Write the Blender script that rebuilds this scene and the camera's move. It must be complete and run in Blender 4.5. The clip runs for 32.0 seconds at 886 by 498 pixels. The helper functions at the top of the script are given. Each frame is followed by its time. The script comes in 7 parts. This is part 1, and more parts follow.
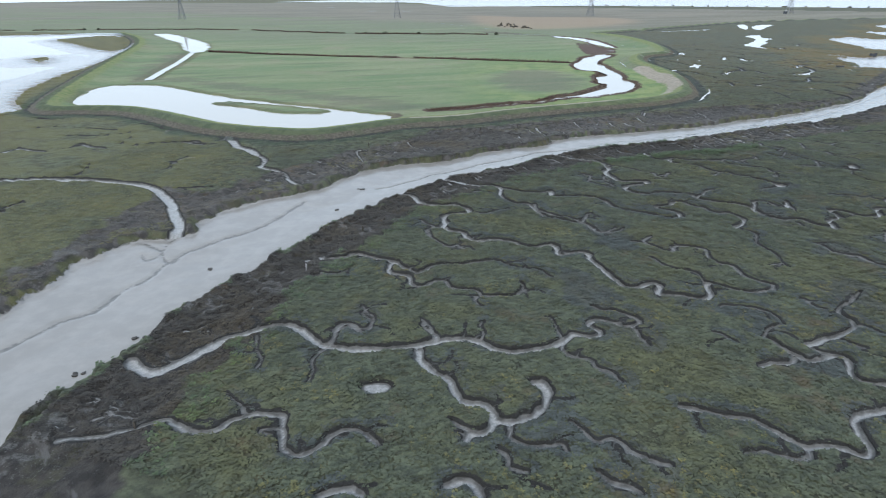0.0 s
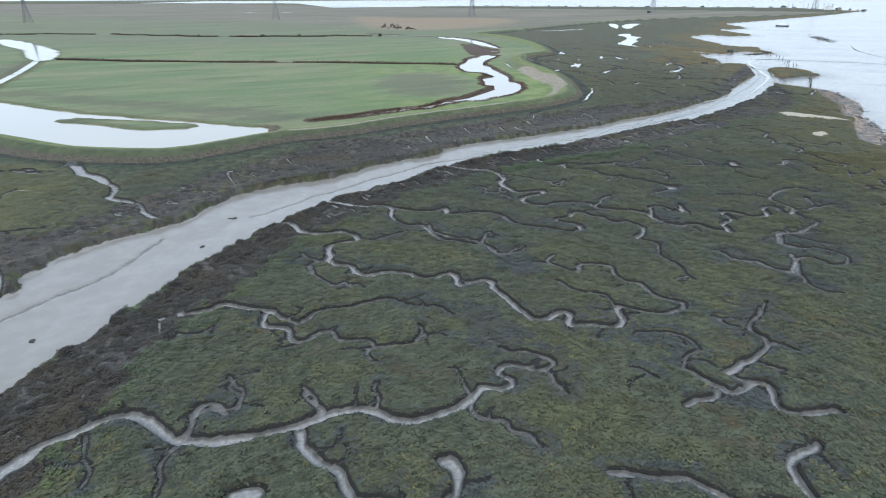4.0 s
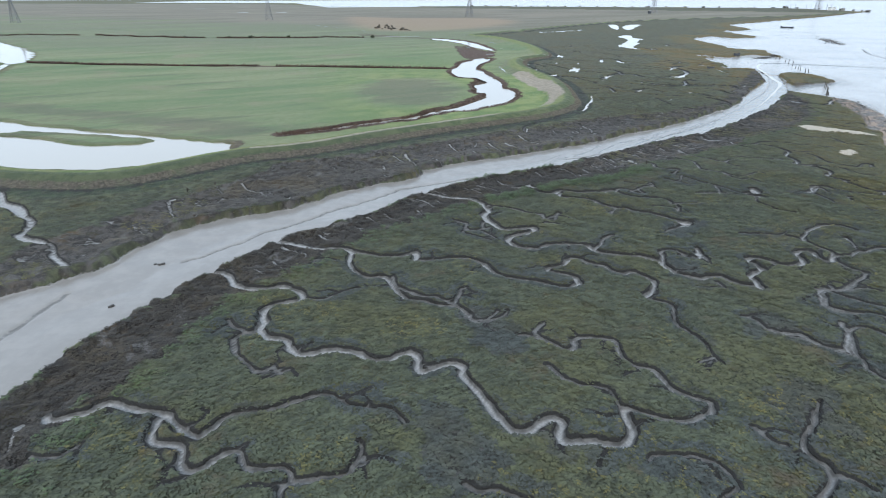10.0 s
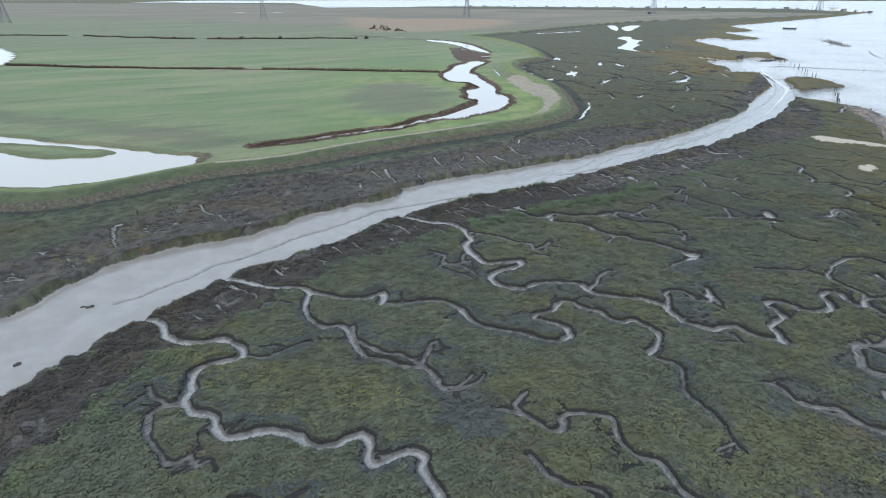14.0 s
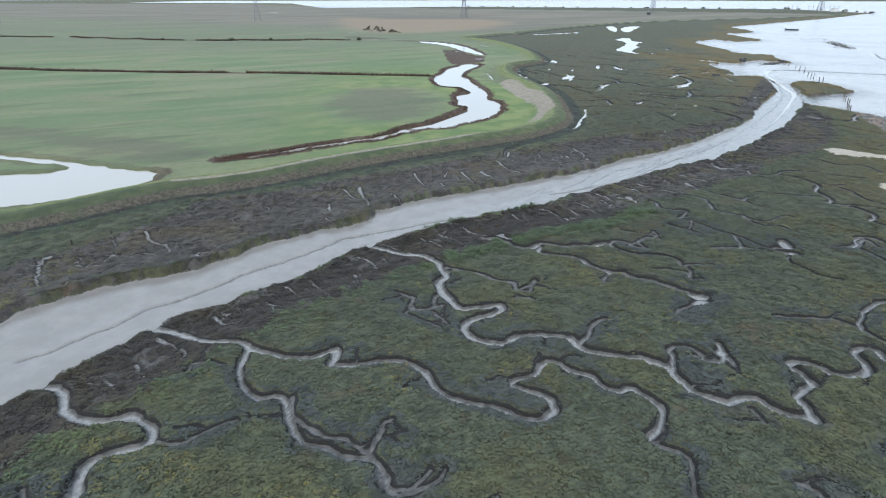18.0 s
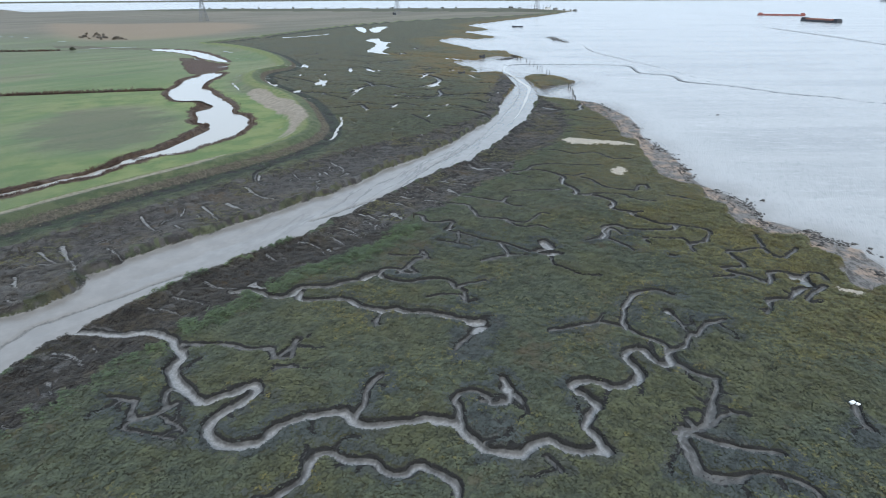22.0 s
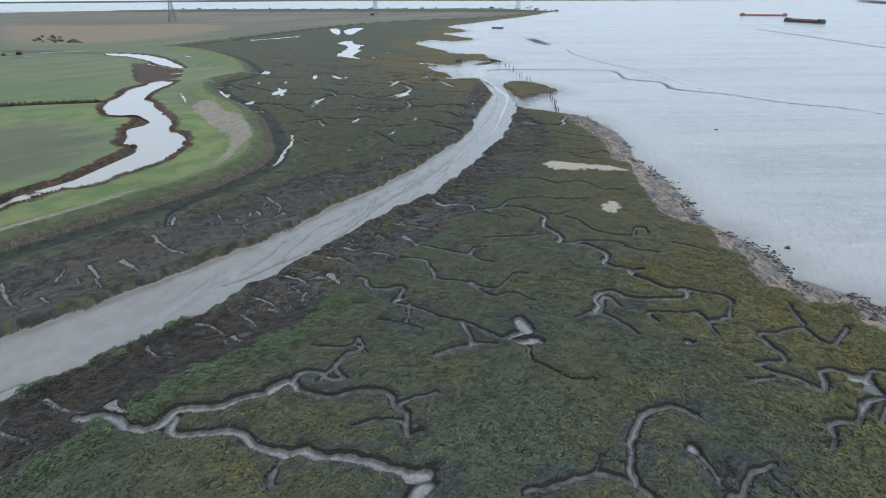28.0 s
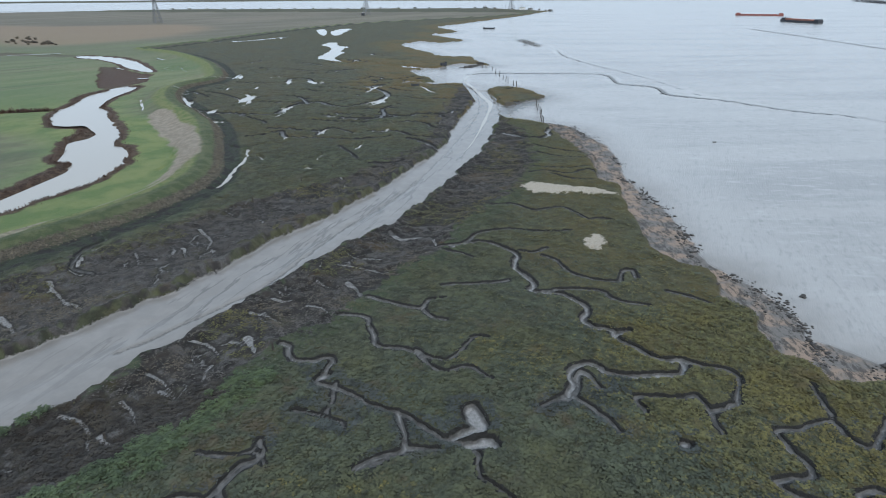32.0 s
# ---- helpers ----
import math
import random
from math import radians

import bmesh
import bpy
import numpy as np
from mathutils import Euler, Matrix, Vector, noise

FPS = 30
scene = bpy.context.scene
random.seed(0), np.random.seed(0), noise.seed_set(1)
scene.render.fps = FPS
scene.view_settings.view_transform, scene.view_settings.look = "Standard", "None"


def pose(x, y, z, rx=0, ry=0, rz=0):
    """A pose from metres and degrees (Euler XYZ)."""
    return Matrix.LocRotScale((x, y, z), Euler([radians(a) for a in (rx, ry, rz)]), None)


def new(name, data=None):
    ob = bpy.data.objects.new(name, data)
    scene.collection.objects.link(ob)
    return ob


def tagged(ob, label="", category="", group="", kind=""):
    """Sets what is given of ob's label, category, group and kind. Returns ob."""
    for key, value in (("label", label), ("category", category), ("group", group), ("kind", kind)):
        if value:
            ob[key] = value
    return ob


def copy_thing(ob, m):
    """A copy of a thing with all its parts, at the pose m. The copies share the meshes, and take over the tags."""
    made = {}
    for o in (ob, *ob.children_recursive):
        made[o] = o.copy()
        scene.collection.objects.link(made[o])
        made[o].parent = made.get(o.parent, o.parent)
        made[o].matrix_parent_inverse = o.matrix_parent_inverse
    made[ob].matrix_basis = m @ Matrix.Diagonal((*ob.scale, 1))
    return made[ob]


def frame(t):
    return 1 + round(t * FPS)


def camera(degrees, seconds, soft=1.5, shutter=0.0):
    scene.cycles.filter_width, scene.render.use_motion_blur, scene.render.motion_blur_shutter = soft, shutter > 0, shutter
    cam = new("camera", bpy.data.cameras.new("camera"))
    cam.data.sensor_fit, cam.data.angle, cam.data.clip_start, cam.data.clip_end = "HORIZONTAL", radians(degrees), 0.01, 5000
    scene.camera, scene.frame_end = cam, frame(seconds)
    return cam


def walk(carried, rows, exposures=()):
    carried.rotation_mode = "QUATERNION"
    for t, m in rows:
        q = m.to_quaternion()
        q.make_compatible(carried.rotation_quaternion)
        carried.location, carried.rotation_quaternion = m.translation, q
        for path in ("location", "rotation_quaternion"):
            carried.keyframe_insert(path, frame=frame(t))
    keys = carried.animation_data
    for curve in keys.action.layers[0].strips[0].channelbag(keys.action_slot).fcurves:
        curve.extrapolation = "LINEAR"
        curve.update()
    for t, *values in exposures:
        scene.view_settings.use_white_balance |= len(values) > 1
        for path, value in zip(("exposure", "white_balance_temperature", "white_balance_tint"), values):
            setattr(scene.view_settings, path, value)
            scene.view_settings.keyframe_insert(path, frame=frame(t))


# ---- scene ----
cam = camera(75.17, 32.0, soft=1.0)

PATH = [
    (0.0, pose(0.00, 0.00, 38.00, 66.00, 0.44, 0.00)),
    (0.5, pose(0.32, 1.41, 38.01, 66.00, 0.44, 0.06)),
    (1.0, pose(0.78, 2.72, 38.01, 65.99, 0.43, -4.48)),
    (1.5, pose(0.89, 4.06, 38.02, 65.97, 0.42, -10.64)),
    (2.0, pose(1.09, 5.60, 38.03, 65.97, 0.42, -10.70)),
    (2.5, pose(1.39, 7.16, 38.05, 65.96, 0.41, -10.69)),
    (3.0, pose(1.72, 8.67, 38.06, 65.96, 0.41, -10.68)),
    (3.5, pose(2.10, 10.16, 38.07, 65.97, 0.40, -10.67)),
    (5.5, pose(4.13, 16.18, 38.08, 65.95, 0.39, -10.68)),
    (6.0, pose(4.76, 17.70, 38.08, 65.95, 0.38, -10.66)),
    (6.5, pose(5.45, 19.31, 38.10, 65.95, 0.37, -10.67)),
    (7.0, pose(6.15, 20.89, 38.11, 65.94, 0.37, -10.66)),
    (7.5, pose(6.87, 22.48, 38.12, 65.95, 0.36, -10.68)),
    (8.0, pose(7.66, 24.08, 38.13, 65.95, 0.36, -10.67)),
    (8.5, pose(8.47, 25.66, 38.15, 65.95, 0.35, -10.66)),
    (9.0, pose(9.27, 27.30, 38.16, 65.95, 0.35, -10.67)),
    (9.5, pose(10.09, 28.91, 38.17, 65.95, 0.34, -10.69)),
    (10.0, pose(10.91, 30.49, 38.19, 65.95, 0.33, -10.70)),
    (10.5, pose(11.71, 32.07, 38.20, 65.95, 0.32, -10.71)),
    (11.0, pose(12.46, 33.64, 38.22, 65.94, 0.31, -10.72)),
    (11.5, pose(13.21, 35.19, 38.24, 65.93, 0.31, -10.74)),
    (12.0, pose(13.92, 36.69, 38.25, 65.93, 0.31, -10.77)),
    (12.5, pose(14.67, 38.21, 38.26, 65.94, 0.30, -10.79)),
    (13.0, pose(15.47, 39.75, 38.27, 65.94, 0.29, -10.77)),
    (13.5, pose(16.29, 41.33, 38.28, 65.95, 0.28, -10.78)),
    (14.0, pose(17.14, 42.90, 38.29, 65.95, 0.27, -10.74)),
    (14.5, pose(17.97, 44.51, 38.30, 65.96, 0.26, -10.75)),
    (16.5, pose(21.20, 50.75, 38.31, 65.97, 0.26, -10.80)),
    (17.0, pose(22.04, 52.30, 38.33, 65.97, 0.26, -10.79)),
    (17.5, pose(22.87, 53.86, 38.36, 65.97, 0.26, -10.81)),
    (18.0, pose(23.80, 55.39, 38.38, 65.97, 0.26, -10.80)),
    (18.5, pose(24.86, 56.84, 38.41, 65.97, 0.26, -10.73)),
    (19.0, pose(26.19, 58.11, 38.45, 65.97, 0.27, -13.16)),
    (19.5, pose(27.20, 59.53, 38.47, 65.96, 0.28, -21.00)),
    (20.0, pose(28.16, 61.07, 38.50, 65.95, 0.29, -21.15)),
    (20.5, pose(29.25, 62.50, 38.54, 65.94, 0.30, -21.08)),
    (21.0, pose(30.50, 63.68, 38.56, 65.93, 0.30, -32.70)),
    (21.5, pose(31.68, 65.05, 38.59, 65.93, 0.30, -33.49)),
    (22.0, pose(32.88, 66.57, 38.62, 65.93, 0.30, -33.47)),
    (22.5, pose(34.15, 68.09, 38.64, 65.93, 0.30, -33.45)),
    (23.0, pose(35.49, 69.52, 38.66, 65.93, 0.30, -36.26)),
    (23.5, pose(36.76, 70.96, 38.68, 65.93, 0.30, -36.64)),
    (24.0, pose(38.04, 72.42, 38.70, 65.93, 0.30, -36.69)),
    (24.5, pose(39.45, 73.92, 38.71, 65.94, 0.30, -36.74)),
    (25.0, pose(41.02, 75.37, 38.72, 65.95, 0.30, -36.76)),
    (25.5, pose(42.61, 76.78, 38.72, 65.94, 0.30, -36.79)),
    (27.5, pose(49.41, 83.27, 38.72, 65.93, 0.30, -35.97)),
    (28.0, pose(51.14, 84.67, 38.72, 65.92, 0.30, -35.12)),
    (28.5, pose(52.92, 86.05, 38.71, 65.91, 0.31, -35.13)),
    (29.0, pose(54.82, 87.46, 38.71, 65.90, 0.31, -35.14)),
    (29.5, pose(56.76, 88.92, 38.70, 65.90, 0.31, -35.18)),
    (30.0, pose(58.67, 90.31, 38.70, 65.89, 0.32, -35.25)),
    (30.5, pose(60.61, 91.52, 38.70, 65.89, 0.32, -35.25)),
    (31.0, pose(62.63, 92.72, 38.70, 65.89, 0.33, -35.32)),
    (31.5, pose(64.62, 93.88, 38.70, 65.89, 0.33, -35.40)),
    (32.0, pose(66.48, 94.96, 38.70, 65.89, 0.33, -35.52)),
]
walk(cam, PATH, exposures=[(0.0, 1.0), (18.5, 1.0), (21.5, 0.86), (25.0, 0.66), (28.0, 0.58), (32.0, 0.52)])

# ---- world and light: a bright overcast winter day ----
SUN_ELEVATION, SUN_TURN = radians(38), radians(200)
world = bpy.data.worlds.new("overcast_sky")
scene.world = world
world.use_nodes = True
wn, wl = world.node_tree.nodes, world.node_tree.links
wn.clear()
sky = wn.new("ShaderNodeTexSky")
sky.sky_type, sky.sun_disc = "NISHITA", False
sky.sun_elevation, sky.sun_rotation = SUN_ELEVATION, SUN_TURN
sky.air_density, sky.dust_density, sky.ozone_density = 1.0, 3.0, 1.0
cloud = wn.new("ShaderNodeMixRGB")
cloud.inputs[0].default_value = 0.82
cloud.inputs[2].default_value = (6.3, 7.7, 9.35, 1)
back_light = wn.new("ShaderNodeBackground")
back_light.inputs[1].default_value = 0.088
world_out = wn.new("ShaderNodeOutputWorld")
wl.new(sky.outputs[0], cloud.inputs[1])
wl.new(cloud.outputs[0], back_light.inputs[0])
wl.new(back_light.outputs[0], world_out.inputs[0])
sun_lamp = bpy.data.lights.new("sun", "SUN")
sun_lamp.energy, sun_lamp.angle, sun_lamp.color = 1.0, radians(22), (1.0, 0.96, 0.9)
sun = new("sun", sun_lamp)
sun.rotation_euler = (radians(90) - SUN_ELEVATION, 0, radians(180) - SUN_TURN)

# ---- plan: control points of the shore lines, banks and creeks, in metres ----
FAR_BANK = [(-81.4, -98.6), (-59.6, 61.1), (-60, 67.7), (-59.5, 72.7), (-57.9, 75), (-58.2, 81.2), (-56.7, 86.1), (-54.4, 90), (-52.5, 91.7), (-47.8, 92.2), (-45.2, 94.7), (-44.8, 103.9), (-40.2, 109), (-35.4, 113.8), (-27.7, 118.6), (-23.3, 127.3), (-17.2, 134.6), (-6.3, 139.4), (2.6, 142.9), (11.9, 150.6), (28.2, 157.7), (35.9, 165), (78.8, 178.6), (86.5, 181.9), (94.5, 187.2), (102.8, 190), (110.9, 194.1), (125.5, 201.7), (138.8, 210.1), (158.6, 224.4), (175.7, 242.2), (198.9, 264), (212.2, 278.5), (221.4, 294.9), (235.1, 316.1)]
NEAR_BANK = [(-73.5, -121.3), (-41.5, 38.6), (-41.5, 41.4), (-41.8, 45), (-41.7, 46.7), (-41.3, 48.5), (-38.7, 51), (-39, 53.8), (-37.5, 54.5), (-36.9, 58.1), (-35.5, 59.2), (-36.4, 63.2), (-34.9, 66.5), (-33.1, 71.3), (-31.6, 74.8), (-27.9, 81.1), (-26.7, 84.7), (-23.7, 89.5), (-21.2, 96.4), (-15.8, 103.3), (-10, 111.8), (-5.5, 116.9), (1.4, 124.9), (17, 133.7), (28.9, 144.3), (56.7, 155.9), (61.5, 156.6), (66.4, 159), (73.4, 162.7), (80.8, 166.2), (90.6, 170.6), (99.1, 175.2), (103.8, 176.6), (117.3, 181.8), (136.6, 193.5), (151.6, 205), (165.1, 213.9), (186.3, 234.2), (200.7, 249), (215.4, 269.5), (229.8, 290.3)]
VEG_EDGE = [(213.5, 267.2), (196.2, 242.9), (197.9, 235.7), (198.6, 226.2), (201, 217.1), (195.1, 207.2), (187.4, 199.4), (180.8, 190.2), (167.1, 175.6), (166.6, 169.3), (158.9, 162.7), (152.8, 154), (146.7, 148.7), (143, 140.9), (144.1, 135.1), (142.3, 133.4), (138.3, 129.5), (137.3, 124.5), (133.6, 121.5), (130.6, 118.6), (130.9, 115.9), (130.9, 114.4), (130.7, 113), (130.7, 111), (135.1, 107.6), (131.4, 105.5), (130.6, 102.2), (130, 100.2), (126.2, 98.5), (123, 96.7), (121.2, 94.1), (121.1, 93.2), (124.4, 93.2), (125.7, 91.6), (125.8, 89.1), (124.7, 85.2), (130, 72), (140, 50)]
BEACH_EDGE = [(198.6, 226.1), (204, 218.9), (199.8, 209.3), (194.8, 198.3), (185.3, 185.3), (173.5, 173.7), (167.9, 164.3), (162, 154.7), (154.7, 145.8), (149.5, 139.6), (145.8, 132.3), (143.4, 123.4), (138, 117.5), (139, 116), (138.8, 112), (138.1, 107), (137, 103.1), (137.5, 100), (132.7, 96.3), (128.2, 93.3), (127.6, 90.8), (128, 87.1)]
NORTH_COAST = [(215.8, 284.4), (225.1, 298.7), (230.6, 311.1), (219.6, 317), (215.4, 327.8), (206.6, 327), (216.6, 334.6), (223.2, 324.3), (230.8, 337.5), (230.1, 346.8), (240.6, 370.7), (247.2, 369), (243.1, 406.1), (240.6, 412.2), (252.1, 375.9), (257, 368.5), (275.6, 376.6), (286.5, 368.2), (287.9, 359.3), (295.4, 381.8), (306, 400.7), (294.2, 419.9), (300.6, 435.5), (312, 486), (326.4, 516.8), (353.1, 526.5), (357.3, 507), (388, 514.8), (395, 545.4), (408.1, 596.7), (452.3, 607), (484.3, 693.8), (504.4, 709.8), (646.6, 791.4), (802.9, 885.4), (1014.3, 1032.8)]
RIVER_NORTH = [(2600, 1500), (1855.3, 2269.6), (1422.4, 2934.6), (-700, 3900)]
RIVER_SOUTH = [(-900, 3300), (-110, 2700), (20, 1800), (408.1, 1852.3), (757.2, 1555.5), (1059.8, 1305.4), (1009.4, 1028)]
CREST = [(-339.2, 647.3), (-291.8, 580.8), (-247.7, 495.3), (-203.8, 372.2), (-171.3, 279.9), (-150, 224.3), (-138.7, 205.6), (-125, 205.5), (-109, 202.5), (-95.5, 194), (-81, 182.5), (-68, 173), (-51, 166.3), (-39, 164), (-29.5, 168.3), (-17, 176.3), (-10, 180), (-1.4, 181.6), (7.5, 185), (17.3, 190.2), (28.6, 195.5), (41.5, 201), (53.5, 205.5), (69, 211), (78, 215.2), (87.5, 222.5), (94.5, 233), (98.5, 246), (104, 265), (109.3, 292.2), (109.5, 330.8), (113.8, 354.6), (122.8, 375), (140.1, 388), (148.9, 411.6), (158.2, 468.7), (157.1, 539.7), (143.9, 587.1)]
CREST_EAST = [(144.9, 592.7), (206.6, 642.5), (303.6, 726.5), (432.5, 814.1), (568.1, 855.4), (728.8, 889.4), (906, 964)]
PONDS = []
PONDS.append([(-149, 231.6), (-155, 245.7), (-150.8, 271), (-129.3, 269.9), (-95.2, 242.8), (-68.3, 225.3), (-43.7, 211.2), (-27.2, 200.8), (-18.9, 197.5), (-17.5, 191.6), (-20.4, 185.3), (-33.7, 178.2), (-47.4, 176.2), (-62.7, 180), (-81, 190.4), (-96.5, 202.6), (-120, 212.2), (-139.1, 221.1)])
PONDS.append([(42.9, 225.3), (46.9, 230.4), (56.3, 229.4), (63.6, 233.6), (71.9, 239.4), (79, 247.8), (83.4, 257.8), (84.9, 268), (83.5, 276.5), (86.7, 292), (87.9, 311.8), (88.7, 340.4), (88, 344.2), (94.4, 362.4), (105.1, 381.1), (108.6, 392.3), (103.8, 393.6), (96.6, 387.6), (86.3, 374.4), (81.9, 359), (76.2, 346.6), (72.4, 331.5), (71.6, 317.5), (75, 310), (78.9, 307.1), (78, 296.2), (74.3, 290.4), (71.9, 277.5), (69.3, 266.5), (71.1, 262.8), (70.8, 258.3), (65.3, 250.8), (57.4, 241), (52.4, 235.3), (47, 232.7), (42.9, 228.7)])
PONDS.append([(103.5, 569.2), (110.9, 563.3), (122.2, 544.2), (127.6, 507.3), (126.8, 456.8), (124.7, 444.8), (121.6, 454), (118, 474.5), (116.8, 502.9), (111.7, 533.3), (102.7, 554.7)])
PONDS.append([(-310.2, 657.1), (-292.3, 654.8), (-241.9, 582.3), (-197.7, 511.5), (-178.6, 457.2), (-177.9, 438.9), (-196.3, 458.8), (-227.7, 526.6), (-257.8, 569.5)])
PONDS.append([(352.9, 742.1), (361.2, 734.7), (320.5, 650), (326.8, 677.1)])
PONDS.append([(347.6, 694.4), (378.8, 733.4), (393.7, 734.6), (364.9, 691.8), (325.6, 635.5)])
PONDS.append([(270, 548.6), (291.4, 567.3), (276.6, 529.7), (280.1, 520.2), (260.5, 494.2), (255.1, 477.1), (236.2, 453.9), (228.6, 426.6), (225.4, 441.1), (227.8, 460.7), (250.1, 491.8), (264.8, 520.2)])
POND_ISLAND = [(-87.3, 221.2), (-83.1, 226), (-66.6, 219.1), (-41.4, 206.7), (-41.8, 201.4), (-56.5, 202), (-72.9, 212.4)]
SPIT = [(231.2, 291.5), (240.1, 292.8), (243.1, 284.4), (238.9, 270.3), (235.2, 262.6), (224.2, 261.3), (213.4, 257.3), (211.7, 261.5), (220.1, 274.3)]
BAY = [(-604.9, 702.6), (-476.3, 658.3), (-416.5, 660), (-361.8, 671.8), (-277.4, 544.7), (-236.2, 458.7), (-211.8, 372.8), (-203.1, 322.9), (-187.9, 271.2), (-169.7, 232.9), (-154.9, 214.2), (-155.8, 203.6), (-178.1, 194.7)]
DITCHES = [([(-4.3, 203.9), (4.2, 206.5), (13.8, 210.9), (25.7, 216.6), (35.3, 219.4), (42.4, 225.2), (55.5, 232.8)], 1.6, 2.6), ([(-183.7, 448.4), (-164.6, 377.3), (-155.1, 335.6), (-144.8, 291.3)], 4.0, 4.0), ([(201.8, 653.5), (228.2, 631.9), (256, 635.8), (281.5, 643.4)], 3, 2), ([(237, 404.7), (241.3, 390.7), (245.7, 373.7)], 1.5, 2)]
SLIVERS = []
SLIVERS.append(([(115.5, 100.1), (116.6, 99)], 1.8, 1.4))
SLIVERS.append(([(111.8, 248.9), (108.6, 240.8), (103.3, 232.2), (97.4, 222.7), (94.6, 219.7)], 1.7, 0.8))
SLIVERS.append(([(118.3, 349.6), (117.5, 338.7), (114.9, 322.8), (114.6, 317.5)], 2.4, 1.2))
SLIVERS.append(([(114.4, 308.5), (114.2, 297.8), (114.3, 288.7), (113.2, 280.1)], 1.6, 1))
SLIVERS.append(([(142.2, 341.8), (140, 329.6), (134.9, 319.2), (132.4, 316.6)], 2.6, 1.2))
SLIVERS.append(([(166.8, 385.7), (173.2, 382), (178.6, 379.2)], 1.6, 1.6))
SLIVERS.append(([(151.2, 390.3), (156.9, 401.4), (162.8, 410.8)], 1.5, 1.2))
SLIVERS.append(([(138.4, 358), (141.9, 365.5)], 1.5, 1))
SLIVERS.append(([(149.7, 353.3), (153.8, 360.6)], 1.8, 1))
SLIVERS.append(([(117.8, 308.4), (120.6, 312.9), (123.2, 315)], 2, 1))
SLIVERS.append(([(165.2, 356), (171.1, 365.1)], 2, 1))
SLIVERS.append(([(178, 362), (176.6, 351.6), (177.7, 348.5)], 2, 1))
SLIVERS.append(([(134.4, 288.4), (138.1, 291.7), (140.3, 294)], 2, 1))
SLIVERS.append(([(170.4, 287.6), (176.2, 290.6), (183.5, 297.9)], 3, 1.5))
SLIVERS.append(([(183.1, 314), (191.4, 323), (197.1, 327)], 3, 1.5))
SLIVERS.append(([(222.6, 361), (222.8, 352.5)], 2, 2))
SLIVERS.append(([(135.9, 255.3), (139.6, 259.3), (140.8, 259.4)], 1.5, 1))
SLIVERS.append(([(123.7, 254.6), (125.8, 256.5)], 1.5, 1))
SLIVERS.append(([(143.8, 249.4), (145.3, 250.1)], 1.2, 1))
SLIVERS.append(([(135.5, 232.1), (139.9, 236.6)], 1.4, 0.8))
SLIVERS.append(([(122.4, 228.4), (124.5, 231), (126.1, 232.5)], 0.9, 0.6))
SLIVERS.append(([(112.3, 241.4), (111.3, 236.7)], 0.8, 0.6))
SLIVERS.append(([(120.8, 262.1), (122.9, 264.2)], 0.8, 0.6))
SLIVERS.append(([(118.3, 278.4), (121.4, 277)], 1, 1))
SLIVERS.append(([(203.1, 322.3), (205.9, 315.9), (212, 317.5), (207.9, 304.3), (205.6, 296.7)], 2.4, 2))
SLIVERS.append(([(161.7, 257.2), (160.1, 253)], 1.2, 1))
SLIVERS.append(([(152.3, 261.1), (153.3, 260.3)], 1.2, 1))
SLIVERS.append(([(148.2, 276.7), (150.9, 277.1)], 1.4, 1))
SLIVERS.append(([(133.7, 453.2), (143, 464.3), (141.7, 450.6), (140.7, 437.4)], 1.2, 0.8))
SLIVERS.append(([(142.7, 520.3), (144.8, 509.2)], 1.2, 0.8))
SLIVERS.append(([(115.8, 422.4), (120.4, 421.7)], 2.2, 2))
SLIVERS.append(([(113.3, 479.9), (114.9, 471.3)], 1.4, 1.4))
SLIVERS.append(([(102.3, 353.9), (103.7, 352.9), (101.2, 337), (100.1, 326.6)], 0.8, 0.6))
SLIVERS.append(([(112, 372.8), (117.4, 384.6)], 0.8, 0.6))
SLIVERS.append(([(94.9, 258.7), (94.2, 253.1), (93.2, 248.9)], 0.5, 0.4))
SLIVERS.append(([(87.9, 242), (91.1, 244.9)], 0.5, 0.5))
SLIVERS.append(([(71, 607.6), (92, 602)], 2, 1.5))
SLIVERS.append(([(46.6, 708.3), (56.2, 700.5)], 2.5, 2))
SLIVERS.append(([(51.8, 582.4), (59.7, 580.9)], 1.6, 1.2))
SLIVERS.append(([(-39.8, 148), (-37.2, 148.4)], 1.2, 1.2))
SLIVERS.append(([(-36.3, 152.1), (-34.9, 152.8)], 1.2, 1))
SLIVERS.append(([(-64.8, 143.3), (-62.8, 143.3)], 1.6, 1.6))
SLIVERS.append(([(-84.7, 174.4), (-84.1, 177.2)], 1.2, 0.8))
SLIVERS.append(([(-72.5, 158.4), (-65.4, 155.9)], 0.6, 0.5))
SLIVERS.append(([(-440.4, 1921.7), (-265.6, 1899.9)], 4, 3))
SLIVERS.append(([(-214.6, 853.6), (-193.9, 846.6)], 3, 3))
SLIVERS.append(([(-200.3, 1679.6), (-163.4, 1661.6)], 3, 3))
SLIVERS.append(([(-4.5, 839.9), (23.4, 787.1)], 3, 3))
SLIVERS.append(([(202.4, 659.2), (205.4, 639.6), (221.4, 626.6), (244.5, 633.6), (265, 644.6), (287, 656.4)], 5, 3))
RUNNEL_LINES = []
RUNNEL_LINES.append(([(0.6, 120.1), (2.5, 118.5), (4.1, 117.1), (4.9, 116.3), (4.6, 114.7)], 0.5, 0.17))
